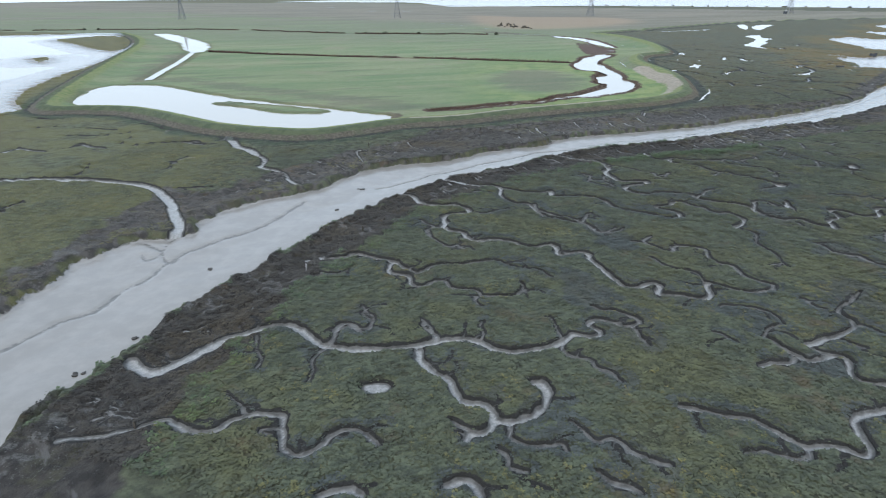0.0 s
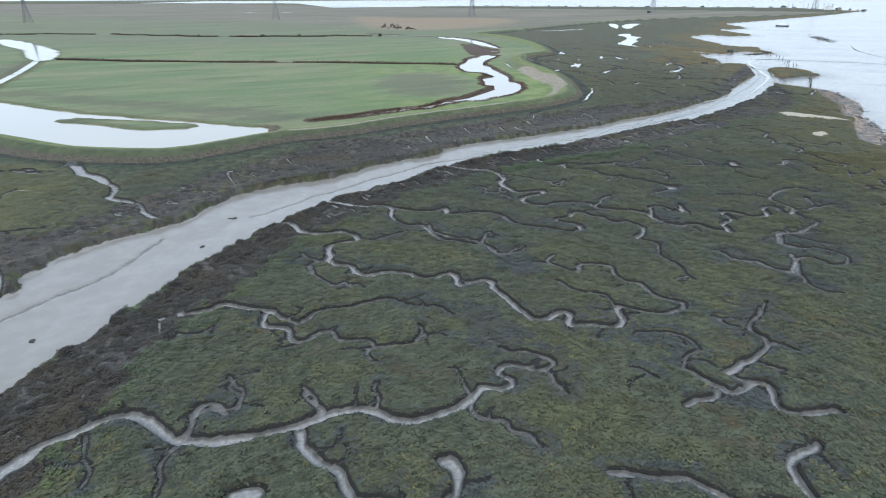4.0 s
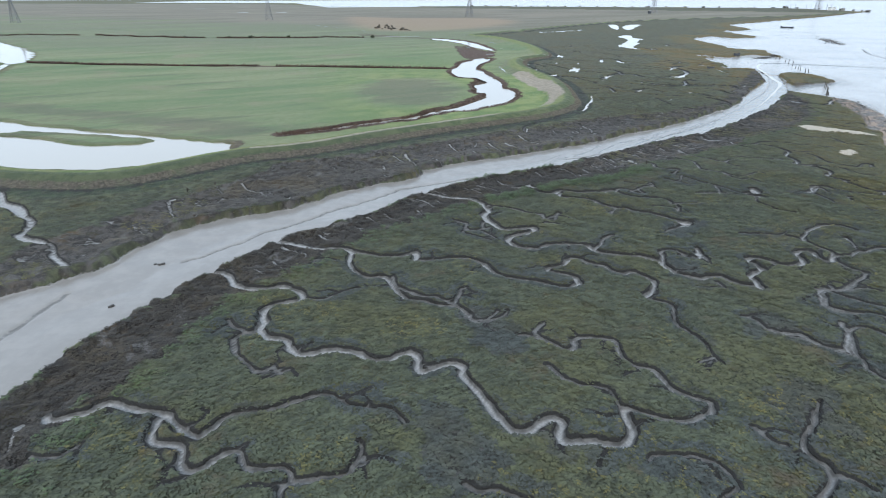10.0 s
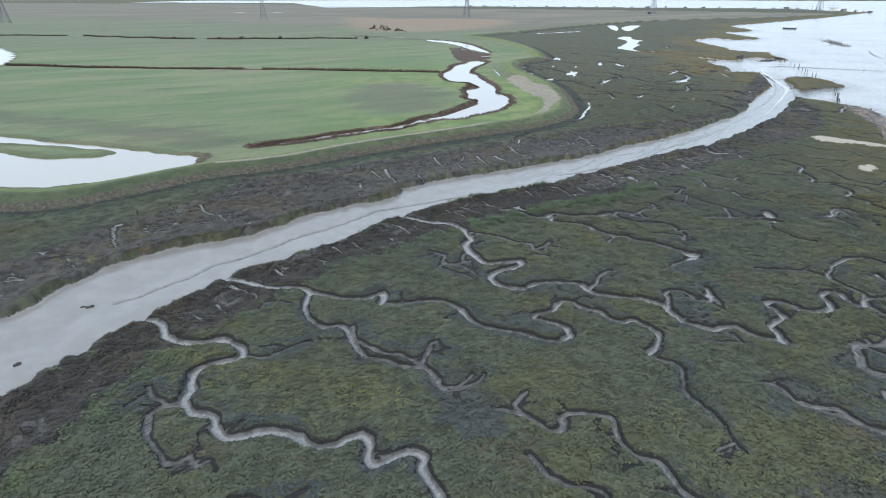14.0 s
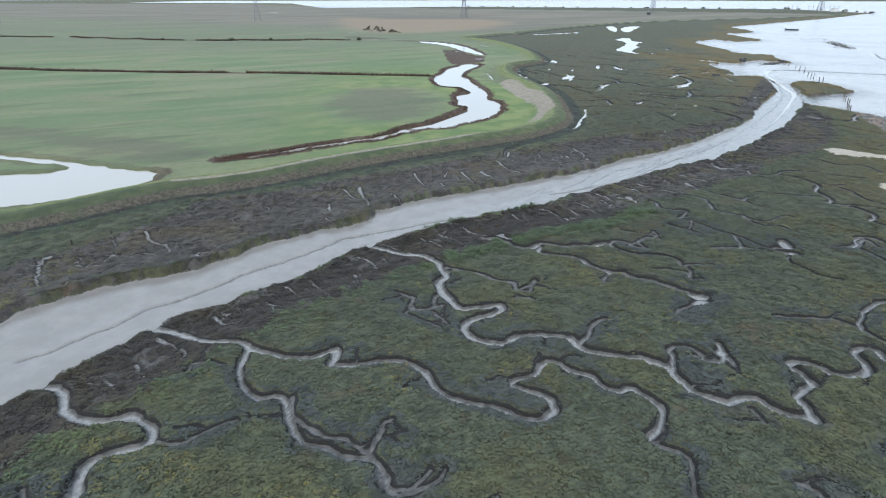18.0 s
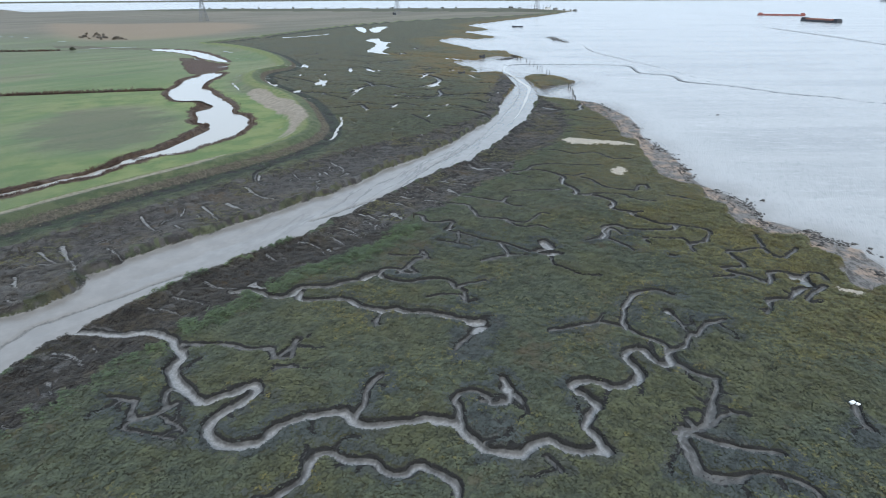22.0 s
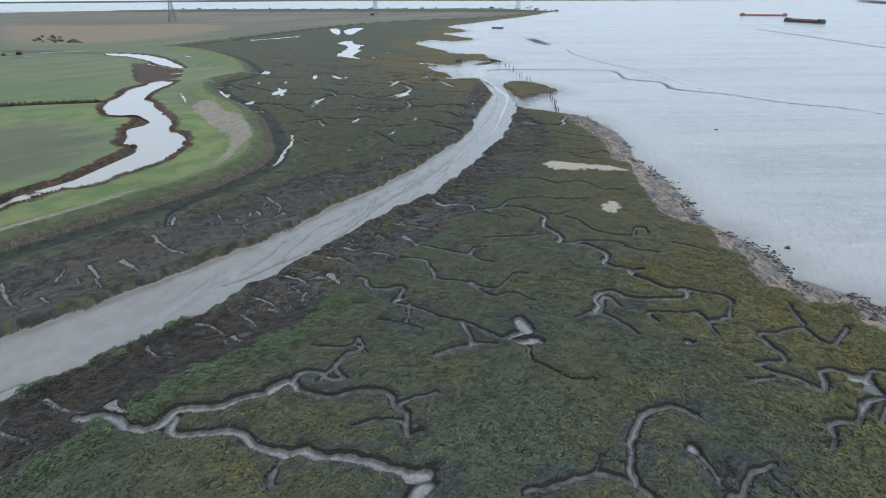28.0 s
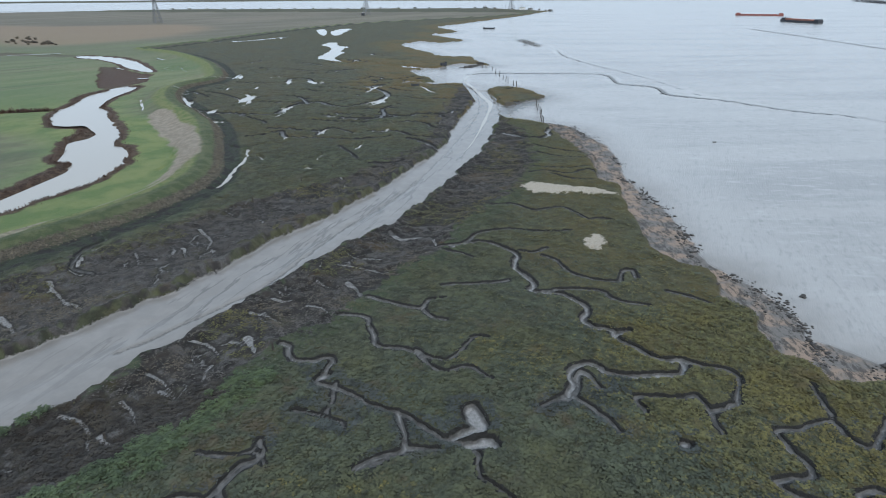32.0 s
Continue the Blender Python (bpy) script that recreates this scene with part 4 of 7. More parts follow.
CREEKS.append(([(70.5, 81.8), (69.7, 79.9), (67.6, 77.5), (66.7, 76.4)], 0.6, 0.6))
CREEKS.append(([(74.8, 89.2), (72.3, 85.7), (74, 83.9), (76.4, 82.5), (77.8, 81), (77.9, 78.4), (75.4, 77.2), (73.6, 77.6), (73.4, 79.3), (71.8, 80.4), (70, 79.9), (68.4, 77.8), (66.8, 75.4)], 0.6, 0.7))
CREEKS.append(([(59.7, 85.5), (60.7, 84.4), (60.6, 81.8), (63.8, 80.4), (64.3, 77.9), (65.4, 76.1), (66.4, 75.2)], 0.4, 0.5))
CREEKS.append(([(66.7, 74.8), (65.6, 71.8), (66.5, 70.3), (68, 69.4)], 0.5, 0.3))
CREEKS.append(([(76.9, 90.5), (76.9, 88.8), (80.6, 89.1), (82.4, 87.7)], 0.4, 0.3))
CREEKS.append(([(66.3, 105.9), (66, 104.2), (65, 102.7), (63.7, 102.4), (62, 103.9)], 1.0, 0.8))
CREEKS.append(([(65.6, 103.6), (65.6, 102.6), (65.5, 101.6)], 0.9, 0.6))
GREY_AREAS = []
GREY_AREAS.append([(35.4, 64.9), (39.2, 64.8), (42, 63.1), (42.8, 61.1), (41.5, 59.7), (38.8, 59.2), (36.8, 58), (36.5, 59.8), (38.3, 61.1), (36.7, 62.7)])
GREY_AREAS.append([(52.4, 70.5), (57.7, 70.9), (56.5, 65.3), (56.1, 62.5), (54.5, 63.8), (54.5, 67.1), (50.4, 64.4), (50.6, 66.5)])
GREY_AREAS.append([(60.2, 85.5), (62.8, 84.4), (64.3, 82.1), (65.3, 79.4), (65.4, 77.1), (63, 78.4), (61.3, 81), (57.2, 80.8), (56.5, 82.1)])
GREY_AREAS.append([(51.8, 69.8), (57, 71.9), (59.4, 70.8), (57.9, 68), (54, 67.4), (51.7, 68.5)])
GREY_AREAS.append([(19.7, 74.8), (21.4, 71.2), (21.5, 66.2), (19.1, 65.1), (16.7, 67.2), (18.1, 70.8)])
GREY_AREAS.append([(60, 103.9), (63, 102.1), (62.4, 98.3), (59.5, 96.9), (58.2, 98.9)])
GREY_AREAS.append([(58.4, 104.1), (60.3, 101.7), (60.7, 98.6), (58.5, 96.7), (57.1, 98.4)])
GREY_AREAS.append([(17.1, 77.7), (22.4, 68.8), (19.6, 63.9), (16.3, 67.3)])
GREY_AREAS.append([(35.4, 54.1), (38.5, 54.5), (44.1, 54.5), (44.5, 51.7), (41.7, 50.3), (38, 51.7)])
GREY_AREAS.append([(67.2, 116.4), (72.1, 117), (73.2, 114.4), (68.2, 111.1), (64.4, 110.5)])
GREY_AREAS.append([(82.8, 92.8), (82.5, 90.4), (78.6, 87.4), (78, 85), (76.3, 88.2)])
GREY_AREAS.append([(24.5, 94.8), (28.9, 92), (31.4, 84.7), (26.3, 83.4)])
GREY_AREAS.append([(66.7, 75.3), (67.4, 73), (68.1, 69.5), (66.8, 68.3), (64.7, 70.2), (64.8, 72.8)])
DARK_GREEN = []
DARK_GREEN.append([(80.1, 121.6), (86.5, 121.8), (90.6, 116.9), (90.8, 110.6), (84, 108.7), (79, 111.5), (77.1, 116.3)])
DARK_GREEN.append([(49.7, 87.6), (54.6, 86.6), (54.5, 82.5), (49.9, 82.5)])
DARK_GREEN.append([(79.7, 123.7), (83.9, 119.5), (82.5, 113.1), (76.3, 114), (74.7, 118.8)])
POSTS = [(278.5, 354.3), (278.3, 351.1), (276.2, 343.3), (270, 333.2), (264.5, 323.5), (257.8, 313.2), (253.8, 306.6), (251, 301.8), (248.2, 295.1), (246, 290.5), (220.2, 251.2), (216, 246), (211.5, 240.2), (206.8, 235.1), (202.4, 230.3), (199.2, 226.2)]
STUMPS = [(58.7, 190.1), (64.2, 192.2), (70.4, 193.9), (76.1, 196), (98.7, 205.9), (111.9, 212.9), (122.4, 219), (64.9, 148.4), (83, 152.5), (-20.3, 152.6), (-15.4, 156.2), (-6.9, 162.2), (10.9, 171.7), (22.4, 175.3), (34.1, 179.8), (45.6, 183.2), (24.4, 130.1), (-7.8, 102.7), (-11, 97.5), (-14.1, 92), (-29.7, 43.3)]
HULKS = [(265.0, 372.9, 5.5, 0.4), (209.5, 317.0, 3.6, -0.4), (517.4, 636.6, 13, -0.9)]
POOLS = [(116.7, 332.0, 1, 6, -0.3), (114.7, 294.2, 1, 7, 0.5), (138.4, 329.6, 2.2, 9, -0.6), (119.9, 311.1, 1.2, 4, -0.5), (157.1, 396.5, 1.5, 6, -0.3), (173.3, 383.7, 6, 1.5, -0.6), (171.1, 363.1, 2, 2.5, 0), (179.6, 356.6, 4, 1.5, -0.6), (176.7, 292.2, 3.5, 1.8, -0.3), (142.6, 300.6, 1.2, 2, 0), (155.3, 247.7, 1.2, 1, 0), (117.5, 222.3, 0.9, 1, 0), (-196.9, 819.2, 8, 5, 0), (-306.3, 1836.5, 38, 10, 0), (-170.7, 1455.3, 14, 8, 0), (-80.7, 1429.5, 11, 7, 0), (-408.9, 1283.2, 6, 12, 0), (-233.6, 810.6, 9, 2, 0)]
WHITE_LUMP = (92.7, 82.8)
MOUNDS = [(-36.6, 80.4), (-20.9, 106.7), (-18.2, 119.6), (-37.9, 60.4), (-41.3, 53.1), (222.7, 181.6), (148.4, 123.4)]
WEED_BANKS = [(419.4, 467.3, 19.4, 3.0, -2.12), (281.6, 365.4, 6, 1.6, 0.4)]
ROUGH = []
ROUGH.append([(-140.3, 286.4), (-119.6, 275.8), (-94.8, 257.3), (-48.7, 223.9), (-27.4, 208.8), (-10.2, 208.1), (-18.3, 222.5), (-53.1, 245.9), (-101.4, 276.6), (-132.6, 293.9)])
ROUGH.append([(-152.9, 291.1), (-143.4, 288.5), (-175.1, 416.8), (-190.9, 426.2), (-172.1, 349.5)])
ROUGH.append([(21, 280.1), (32.4, 304.6), (51.7, 308.1), (63.4, 283.6), (57.5, 255.3), (52.5, 248.3), (35.3, 242.6), (26.7, 256.8)])
ROUGH.append([(62.9, 789.4), (83.7, 833.6), (99.4, 778.7), (90.6, 698.3), (68.5, 708.6)])
ROUGH.append([(101.1, 337.3), (111.1, 371.3), (116.8, 380.7), (114, 356.2), (107.1, 318.9), (100.3, 320.1)])
ROUGH.append([(-69.6, 241), (-51.6, 232.4), (-25.6, 217.5), (-12, 206.2), (-14.7, 212.3), (-36.6, 231.3), (-62.6, 245.3)])
BAY_ISLES = [[(-363.7, 574), (-362.8, 619.2), (-332.3, 615.6), (-266.6, 513.2), (-240.3, 450), (-274.9, 476.6), (-322.2, 530.6)],
         [(-274.6, 404.4), (-274, 415.6), (-257.2, 392.5), (-252.3, 375.7)]]
STREAM = [(264.8, 340.3), (255.5, 336.2), (246.1, 327.7), (237.9, 317), (231.3, 304.4), (225.6, 292.7), (218.4, 280), (212.9, 269.5), (207.1, 261.9), (197.3, 251.7), (184.7, 239), (173.2, 227.8), (165, 220.2), (158.9, 215.4)]

# ---- small rills and side cracks, grown at random from the plan ----
rng = random.Random(11)


def wander(x, y, heading, length, turn, step=0.9):
    points = [(x, y)]
    while length > 0:
        heading += rng.uniform(-turn, turn)
        x, y = x + step * math.cos(heading), y + step * math.sin(heading)
        points.append((x, y))
        length -= step
    return points


RUNNELS = list(RUNNEL_LINES)
for bank, depth, count, long, wide in ((FAR_BANK, (1.5, 14), 170, (1.5, 5), 0.45), (NEAR_BANK, (1.0, 9), 60, (1.0, 3.5), 0.25)):
    line = np.array(bank[1:])
    for _ in range(count):
        k = rng.randrange(len(line) - 1)
        s = rng.random()
        a = line[k] * (1 - s) + line[k + 1] * s
        d = line[k + 1] - line[k]
        n = np.array([-d[1], d[0]]) / max(np.hypot(*d), 1e-6) * (1 if bank is FAR_BANK else -1)
        start = a + n * rng.uniform(*depth)
        if start[1] < 112 and rng.random() < 0.8:
            continue
        heading = math.atan2(n[1], n[0]) + rng.uniform(-0.6, 0.6)
        main = wander(start[0], start[1], heading, rng.uniform(*long), 0.75, 0.6)
        RUNNELS.append((main, rng.uniform(0.15, wide), 0.03))
        for cut_at in (0.3, 0.55, 0.75):
            if rng.random() < 0.45:
                fork = main[int(len(main) * cut_at)]
                RUNNELS.append((wander(fork[0], fork[1], heading + rng.choice((-1, 1)) * rng.uniform(0.5, 1.2), rng.uniform(0.8, 2.6), 0.9, 0.5), rng.uniform(0.08, 0.2), 0.02))
for points, w0, w1 in list(CREEKS):
    for _ in range(max(1, len(points) // 4)):
        k = rng.randrange(len(points) - 1)
        (ax, ay), (bx, by) = points[k], points[k + 1]
        if ax * math.sin(radians(20)) + ay * math.cos(radians(20)) > 135:
            continue
        heading = math.atan2(by - ay, bx - ax) + rng.choice((-1, 1)) * rng.uniform(0.7, 1.7)
        CREEKS.append((wander((ax + bx) / 2, (ay + by) / 2, heading, rng.uniform(1.2, 4.0), 0.8, 0.6), 0.26, 0.05))
for _ in range(75):
    x, y = rng.uniform(110, 270), rng.uniform(215, 470)
    CREEKS.append((wander(x, y, -0.6 + rng.uniform(-0.4, 0.4), rng.uniform(8, 30), 0.5, 1.8), rng.uniform(1.2, 2.8), rng.uniform(0.5, 1.6)))
for _ in range(28):
    PANS.append((rng.uniform(120, 230), rng.uniform(235, 400), rng.uniform(0.5, 1.3), rng.uniform(0.5, 1.6)))

# ---- numeric helpers ----
def lattice(x, y, size, seed):
    """Smooth value noise, -1 to 1, for arrays x and y."""
    table = np.random.RandomState(seed).rand(256, 256).astype(np.float32) * 2 - 1
    fx, fy = x / size, y / size
    ix, iy = np.floor(fx).astype(np.int64), np.floor(fy).astype(np.int64)
    tx, ty = fx - ix, fy - iy
    tx, ty = tx * tx * (3 - 2 * tx), ty * ty * (3 - 2 * ty)
    a, b = table[ix % 256, iy % 256], table[(ix + 1) % 256, iy % 256]
    c, d = table[ix % 256, (iy + 1) % 256], table[(ix + 1) % 256, (iy + 1) % 256]
    return (a * (1 - tx) + b * tx) * (1 - ty) + (c * (1 - tx) + d * tx) * ty


def smooth_line(points, steps=4, closed=False):
    """A Catmull-Rom line through control points."""
    p = np.array(points, float)
    q = np.vstack([p[-1:], p, p[:2]]) if closed else np.vstack([2 * p[0] - p[1], p, 2 * p[-1] - p[-2]])
    out = []
    for i in range(1, len(q) - 2):
        for s in range(steps):
            t = s / steps
            out.append(0.5 * (2 * q[i] + (q[i + 1] - q[i - 1]) * t + (2 * q[i - 1] - 5 * q[i] + 4 * q[i + 1] - q[i + 2]) * t * t
                              + (3 * q[i] - q[i - 1] - 3 * q[i + 1] + q[i + 2]) * t ** 3))
    if not closed:
        out.append(q[-2])
    return np.array(out)


def line_distance(x, y, line, w0=0.0, w1=0.0):
    """Least distance from each place to the line, less its half width, which goes from w0/2 to w1/2; and how far along it that is."""
    best, along = np.full(x.shape, 1e9), np.zeros(x.shape)
    seg = np.linalg.norm(np.diff(line, axis=0), axis=1)
    total, run = max(seg.sum(), 1e-6), 0.0
    for (ax, ay), (bx, by), length in zip(line[:-1], line[1:], seg):
        dx, dy = bx - ax, by - ay
        t = np.clip(((x - ax) * dx + (y - ay) * dy) / max(length * length, 1e-9), 0, 1)
        s = (run + t * length) / total
        d = np.hypot(x - ax - t * dx, y - ay - t * dy) - 0.5 * (w0 + (w1 - w0) * s)
        m = d < best
        best[m], along[m] = d[m], s[m]
        run += length
    return best, along


def near_line(x, y, line, reach, w0=0.0, w1=0.0):
    """line_distance, worked out only within reach metres of the line's box."""
    out = np.full(x.shape, float(reach))
    lo, hi = line.min(0) - reach, line.max(0) + reach
    box = (x > lo[0]) & (x < hi[0]) & (y > lo[1]) & (y < hi[1])
    out[box] = np.minimum(reach, line_distance(x[box], y[box], line, w0, w1)[0])
    return out


def inside(x, y, poly):
    hit = np.zeros(x.shape, bool)
    for (ax, ay), (bx, by) in zip(poly, np.roll(poly, -1, axis=0)):
        if ay != by:
            hit ^= ((ay > y) != (by > y)) & (x < (bx - ax) * (y - ay) / (by - ay) + ax)
    return hit


def area_distance(x, y, poly, reach):
    """Signed distance to the edge of an area (negative inside), exact within reach metres of it."""
    out = np.full(x.shape, float(reach))
    lo, hi = poly.min(0) - reach, poly.max(0) + reach
    box = (x > lo[0]) & (x < hi[0]) & (y > lo[1]) & (y < hi[1])
    bx, by = x[box], y[box]
    d = np.full(bx.shape, float(reach))
    ring = np.vstack([poly, poly[:1]])
    for (ax, ay), (cx, cy) in zip(ring[:-1], ring[1:]):
        near = (bx > min(ax, cx) - reach) & (bx < max(ax, cx) + reach) & (by > min(ay, cy) - reach) & (by < max(ay, cy) + reach)
        dx, dy = cx - ax, cy - ay
        px, py = bx[near], by[near]
        t = np.clip(((px - ax) * dx + (py - ay) * dy) / max(dx * dx + dy * dy, 1e-9), 0, 1)
        d[near] = np.minimum(d[near], np.hypot(px - ax - t * dx, py - ay - t * dy))
    out[box] = np.where(inside(bx, by, poly), -d, d)
    return out


def ramp(v, lo, hi):
    t = np.clip((v - lo) / (hi - lo), 0, 1)
    return t * t * (3 - 2 * t)


# ---- the areas of the plan ----
CHANNEL = np.array(list(smooth_line(FAR_BANK)) + list(smooth_line(NEAR_BANK))[::-1])
SHORE = smooth_line(VEG_EDGE, 3)
ESTUARY = np.array([NEAR_BANK[-1]] + [tuple(q) for q in SHORE] + [(185, 20), (330, -160), (700, -600), (1500, -1500), (4200, -1500), (4200, 2300)]
                   + RIVER_NORTH + RIVER_SOUTH + [tuple(q) for q in smooth_line(NORTH_COAST, 3)][::-1])
CREST_LINE = smooth_line(CREST, 5)
EAST_LINE = smooth_line(CREST_EAST, 3)
MEADOW = np.array(list(CREST_LINE) + list(EAST_LINE) + [(820, 1100), (500, 1450), (300, 1650), (-300, 2600), (-2500, 4000), (-3500, 2500), (-1500, 1100)])
POND_AREAS = [smooth_line(q, 4, True) for q in PONDS]
for px, py, rx, ry, turn in POOLS:
    POND_AREAS.append(np.array([(px + rx * math.cos(a) * math.cos(turn) - ry * math.sin(a) * math.sin(turn), py + rx * math.cos(a) * math.sin(turn) + ry * math.sin(a) * math.cos(turn))
                                for a in np.linspace(0, 6.283, 14)[:-1]]))
ISLAND_AREA = smooth_line(POND_ISLAND, 4, True)
SPIT_AREA = smooth_line(SPIT, 4, True)
BAY_AREA = smooth_line(BAY, 3, True)

THETA = radians(20)


def field_at(x, y):
    """Height of the ground and the maps of what covers it, for arrays of places."""
    n1 = lattice(x, y, 2.1, 1)
    n2 = lattice(x, y, 0.8, 2)
    n3 = lattice(x, y, 9.0, 3)
    n4 = lattice(x, y, 31.0, 4)
    f = {}
    jx, jy = x + 0.22 * n1 + 0.16 * n2, y + 0.22 * lattice(x, y, 1.9, 5) + 0.16 * lattice(x, y, 0.75, 6)
    # creeks
    d = np.full(x.shape, 6.0)
    marsh = 0.62 + 0.13 * n1 + 0.12 * n2 + 0.10 * n3
    cut = np.full(x.shape, 9.0)
    for points, w0, w1 in CREEKS:
        line = smooth_line(points, 3)
        if line[:, 0].max() < -42:
            w0, w1 = (1.25 * w0, 1.25 * w1) if w0 > 1.4 else (1.9 * w0, 1.9 * w1)
        lo, hi = line.min(0) - 7, line.max(0) + 7
        box = (x > lo[0]) & (x < hi[0]) & (y > lo[1]) & (y < hi[1])
        if box.any():
            more = 0.34 if 0.28 < max(w0, w1) <= 0.6 else 0.16
            e = line_distance(jx[box], jy[box], line, 0.86 * w0 + more, 0.86 * w1 + more)[0]
            bed = 0.26 - 0.30 * min(max(w0, w1), 1.5)
            d[box] = np.minimum(d[box], e)
            cut[box] = np.minimum(cut[box], bed + 0.12 * ramp(e, -0.9, -0.2) + (0.50 - bed) * ramp(e, -0.42, 0.2) + 8 * ramp(e, 0.2, 0.8))
    for px, py, rx, ry in PANS:
        d = np.minimum(d, (np.hypot((jx - px) / rx, (jy - py) / ry) - 1) * min(rx, ry))
    f["creek"] = d
    # tidal channel and estuary
    kx, ky = x + 0.7 * lattice(x, y, 3.3, 7) + 0.5 * n1 + 0.3 * n2, y + 0.7 * lattice(x, y, 3.7, 8) + 0.5 * n2 + 0.4 * lattice(x, y, 1.4, 9)
    ch = area_distance(kx, ky, CHANNEL, 40)
    es = area_distance(kx, ky, ESTUARY, 60)
    sp = area_distance(kx, ky, SPIT_AREA, 30)
    es = np.maximum(es, -sp)
    by = area_distance(kx, ky, BAY_AREA, 30)
    for area in BAY_ISLES:
        by = np.maximum(by, -area_distance(kx, ky, smooth_line(area, 3, True), 30))
    tide = np.minimum(np.minimum(ch, es), by)
    f["channel"], f["estuary"], f["tide"] = ch, np.minimum(es, by), tide
    # sea wall and meadow
    w, we = near_line(x, y, CREST_LINE[::2], 60), near_line(x, y, EAST_LINE, 60)
    inner = inside(x, y, MEADOW)
    f["wall"] = np.where(inner, -1, 1) * np.minimum(w, we)
    f["meadow"] = np.where(inner, 1.0, 0.0)
    water = np.full(x.shape, 30.0)
    for area in POND_AREAS:
        water = np.minimum(water, area_distance(kx, ky, area, 30))
    for points, w0, w1 in DITCHES:
        water = np.minimum(water, near_line(kx, ky, smooth_line(points, 3), 30, w0, w1) - (1.5 if points[0][0] < -60 else 0.0))
    f["reedy"] = np.maximum(water, -area_distance(kx, ky, ISLAND_AREA, 20))
    for points, w0, w1 in SLIVERS:
        line = smooth_line(points, 3)
        lo, hi = line.min(0) - 8, line.max(0) + 8
        box = (x > lo[0]) & (x < hi[0]) & (y > lo[1]) & (y < hi[1])
        water[box] = np.minimum(water[box], line_distance(jx[box] + 0.4 * n1[box], jy[box] + 0.4 * n2[box], line, 0.6 * w0, 0.6 * w1)[0] - (3.0 if line[0][1] > 480 else 0.0))
    water = np.maximum(water, -area_distance(kx, ky, ISLAND_AREA, 20))
    f["water"] = water
    f["drain"] = np.minimum(near_line(x, y + 0.6 * n3, smooth_line(DRAIN, 3), 30) - 1, near_line(x, y + n3, smooth_line(HEDGE, 3), 30) - 2)
    for area in REEDBEDS:
        f["drain"] = np.minimum(f["drain"], area_distance(kx + n3, ky + n3, np.array(area), 20) + 1.0)
    f["margin"] = area_distance(kx, ky, np.array(MUD_MARGIN), 20)
    side = area_distance(x + 2 * n1, y + 2 * n2, np.array(list(smooth_line(GREEN_EDGE, 3)) + list(smooth_line(NEAR_BANK))[::-1]), 30)
    f["fringe"] = side
    f["fringe_far"] = area_distance(x + 2.5 * n1, y + 2.5 * n2, np.array(list(smooth_line(FRINGE_FAR, 3)) + list(smooth_line(FAR_BANK))[::-1]), 30)
    sand = np.full(x.shape, 20.0)
    for area in SANDS:
        sand = np.minimum(sand, area_distance(kx, ky, smooth_line(area, 3, True), 20))
    beach = area_distance(kx, ky, np.array(list(smooth_line(BEACH_EDGE, 3)) + list(SHORE[len(SHORE) // 5:])[::-1]), 20)
    f["sand"], f["beach"] = sand, beach
    f["bare"] = area_distance(kx, ky, smooth_line(BARE, 3, True), 20)
    rough = np.full(x.shape, 30.0)
    for area in ROUGH:
        rough = np.minimum(rough, area_distance(x, y, smooth_line(area, 3, True), 30))
    f["rough"] = rough
    f["tan"] = area_distance(x, y, smooth_line(TAN, 3, True), 60)
    # heights
    runnel = np.full(x.shape, 6.0)
    for points, w0, w1 in RUNNELS:
        line = smooth_line(points, 2)
        lo, hi = line.min(0) - 2, line.max(0) + 2
        box = (x > lo[0]) & (x < hi[0]) & (y > lo[1]) & (y < hi[1])
        if box.any():
            runnel[box] = np.minimum(runnel[box], line_distance(jx[box], jy[box], line, w0, w1)[0])
    f["runnel"] = runnel
    f["patch"] = 0.8 * lattice(x, y, 1.1, 69) + 0.4 * lattice(x, y, 0.7, 70) + 0.55 * lattice(x, y, 6.5, 73)
    along, across = 0.81 * x - 0.58 * y, 0.58 * x + 0.81 * y
    f["furrow"] = lattice(along / 7.0 + 0.4 * n3, across + 0.5 * n1, 1.5, 74) + 0.5 * lattice(along / 5.0, across, 0.8, 75)
    for key, areas in (("grey", GREY_AREAS), ("dark_green", DARK_GREEN)):
        f[key] = np.full(x.shape, 12.0)
        for area in areas:
            f[key] = np.minimum(f[key], area_distance(kx + 0.8 * n1, ky + 0.8 * n2, smooth_line(area, 3, True), 12))
    f["track"] = near_line(x, y + 0.4 * n3, smooth_line(TRACK, 3), 20) - 0.75
    fr = np.minimum(side, f["fringe_far"])
    marsh = np.where(fr < 0, marsh + 0.16 * lattice(x, y, 1.3, 61) + 0.14 * ramp(x, 75, 110) * np.clip(f["furrow"], -1, 1) - 0.45 * ramp(-fr, 0, 4) - 0.25 * ramp(-fr, 3, 10), marsh)
    for px, py, rx, ry in PANS:
        e = (np.hypot((jx - px) / rx, (jy - py) / ry) - 1) * min(rx, ry)
        cut = np.minimum(cut, 0.1 + 0.5 * ramp(e, -0.1, 0.4) + 8 * ramp(e, 0.4, 1.5))
    z = np.minimum(marsh, cut) - 0.14 * (1 - ramp(runnel, -0.4, 0.6))
    mud = -0.75 + 0.05 * n3 - 0.35 * ramp(-ch, 2, 12)
    flat = -0.45 - 0.55 * ramp(-f["estuary"], 0, 60) + 0.04 * n3
    low = np.where(ch < f["estuary"], mud, flat)
    z = low + (z - low) * ramp(tide, -0.4, 0.7)
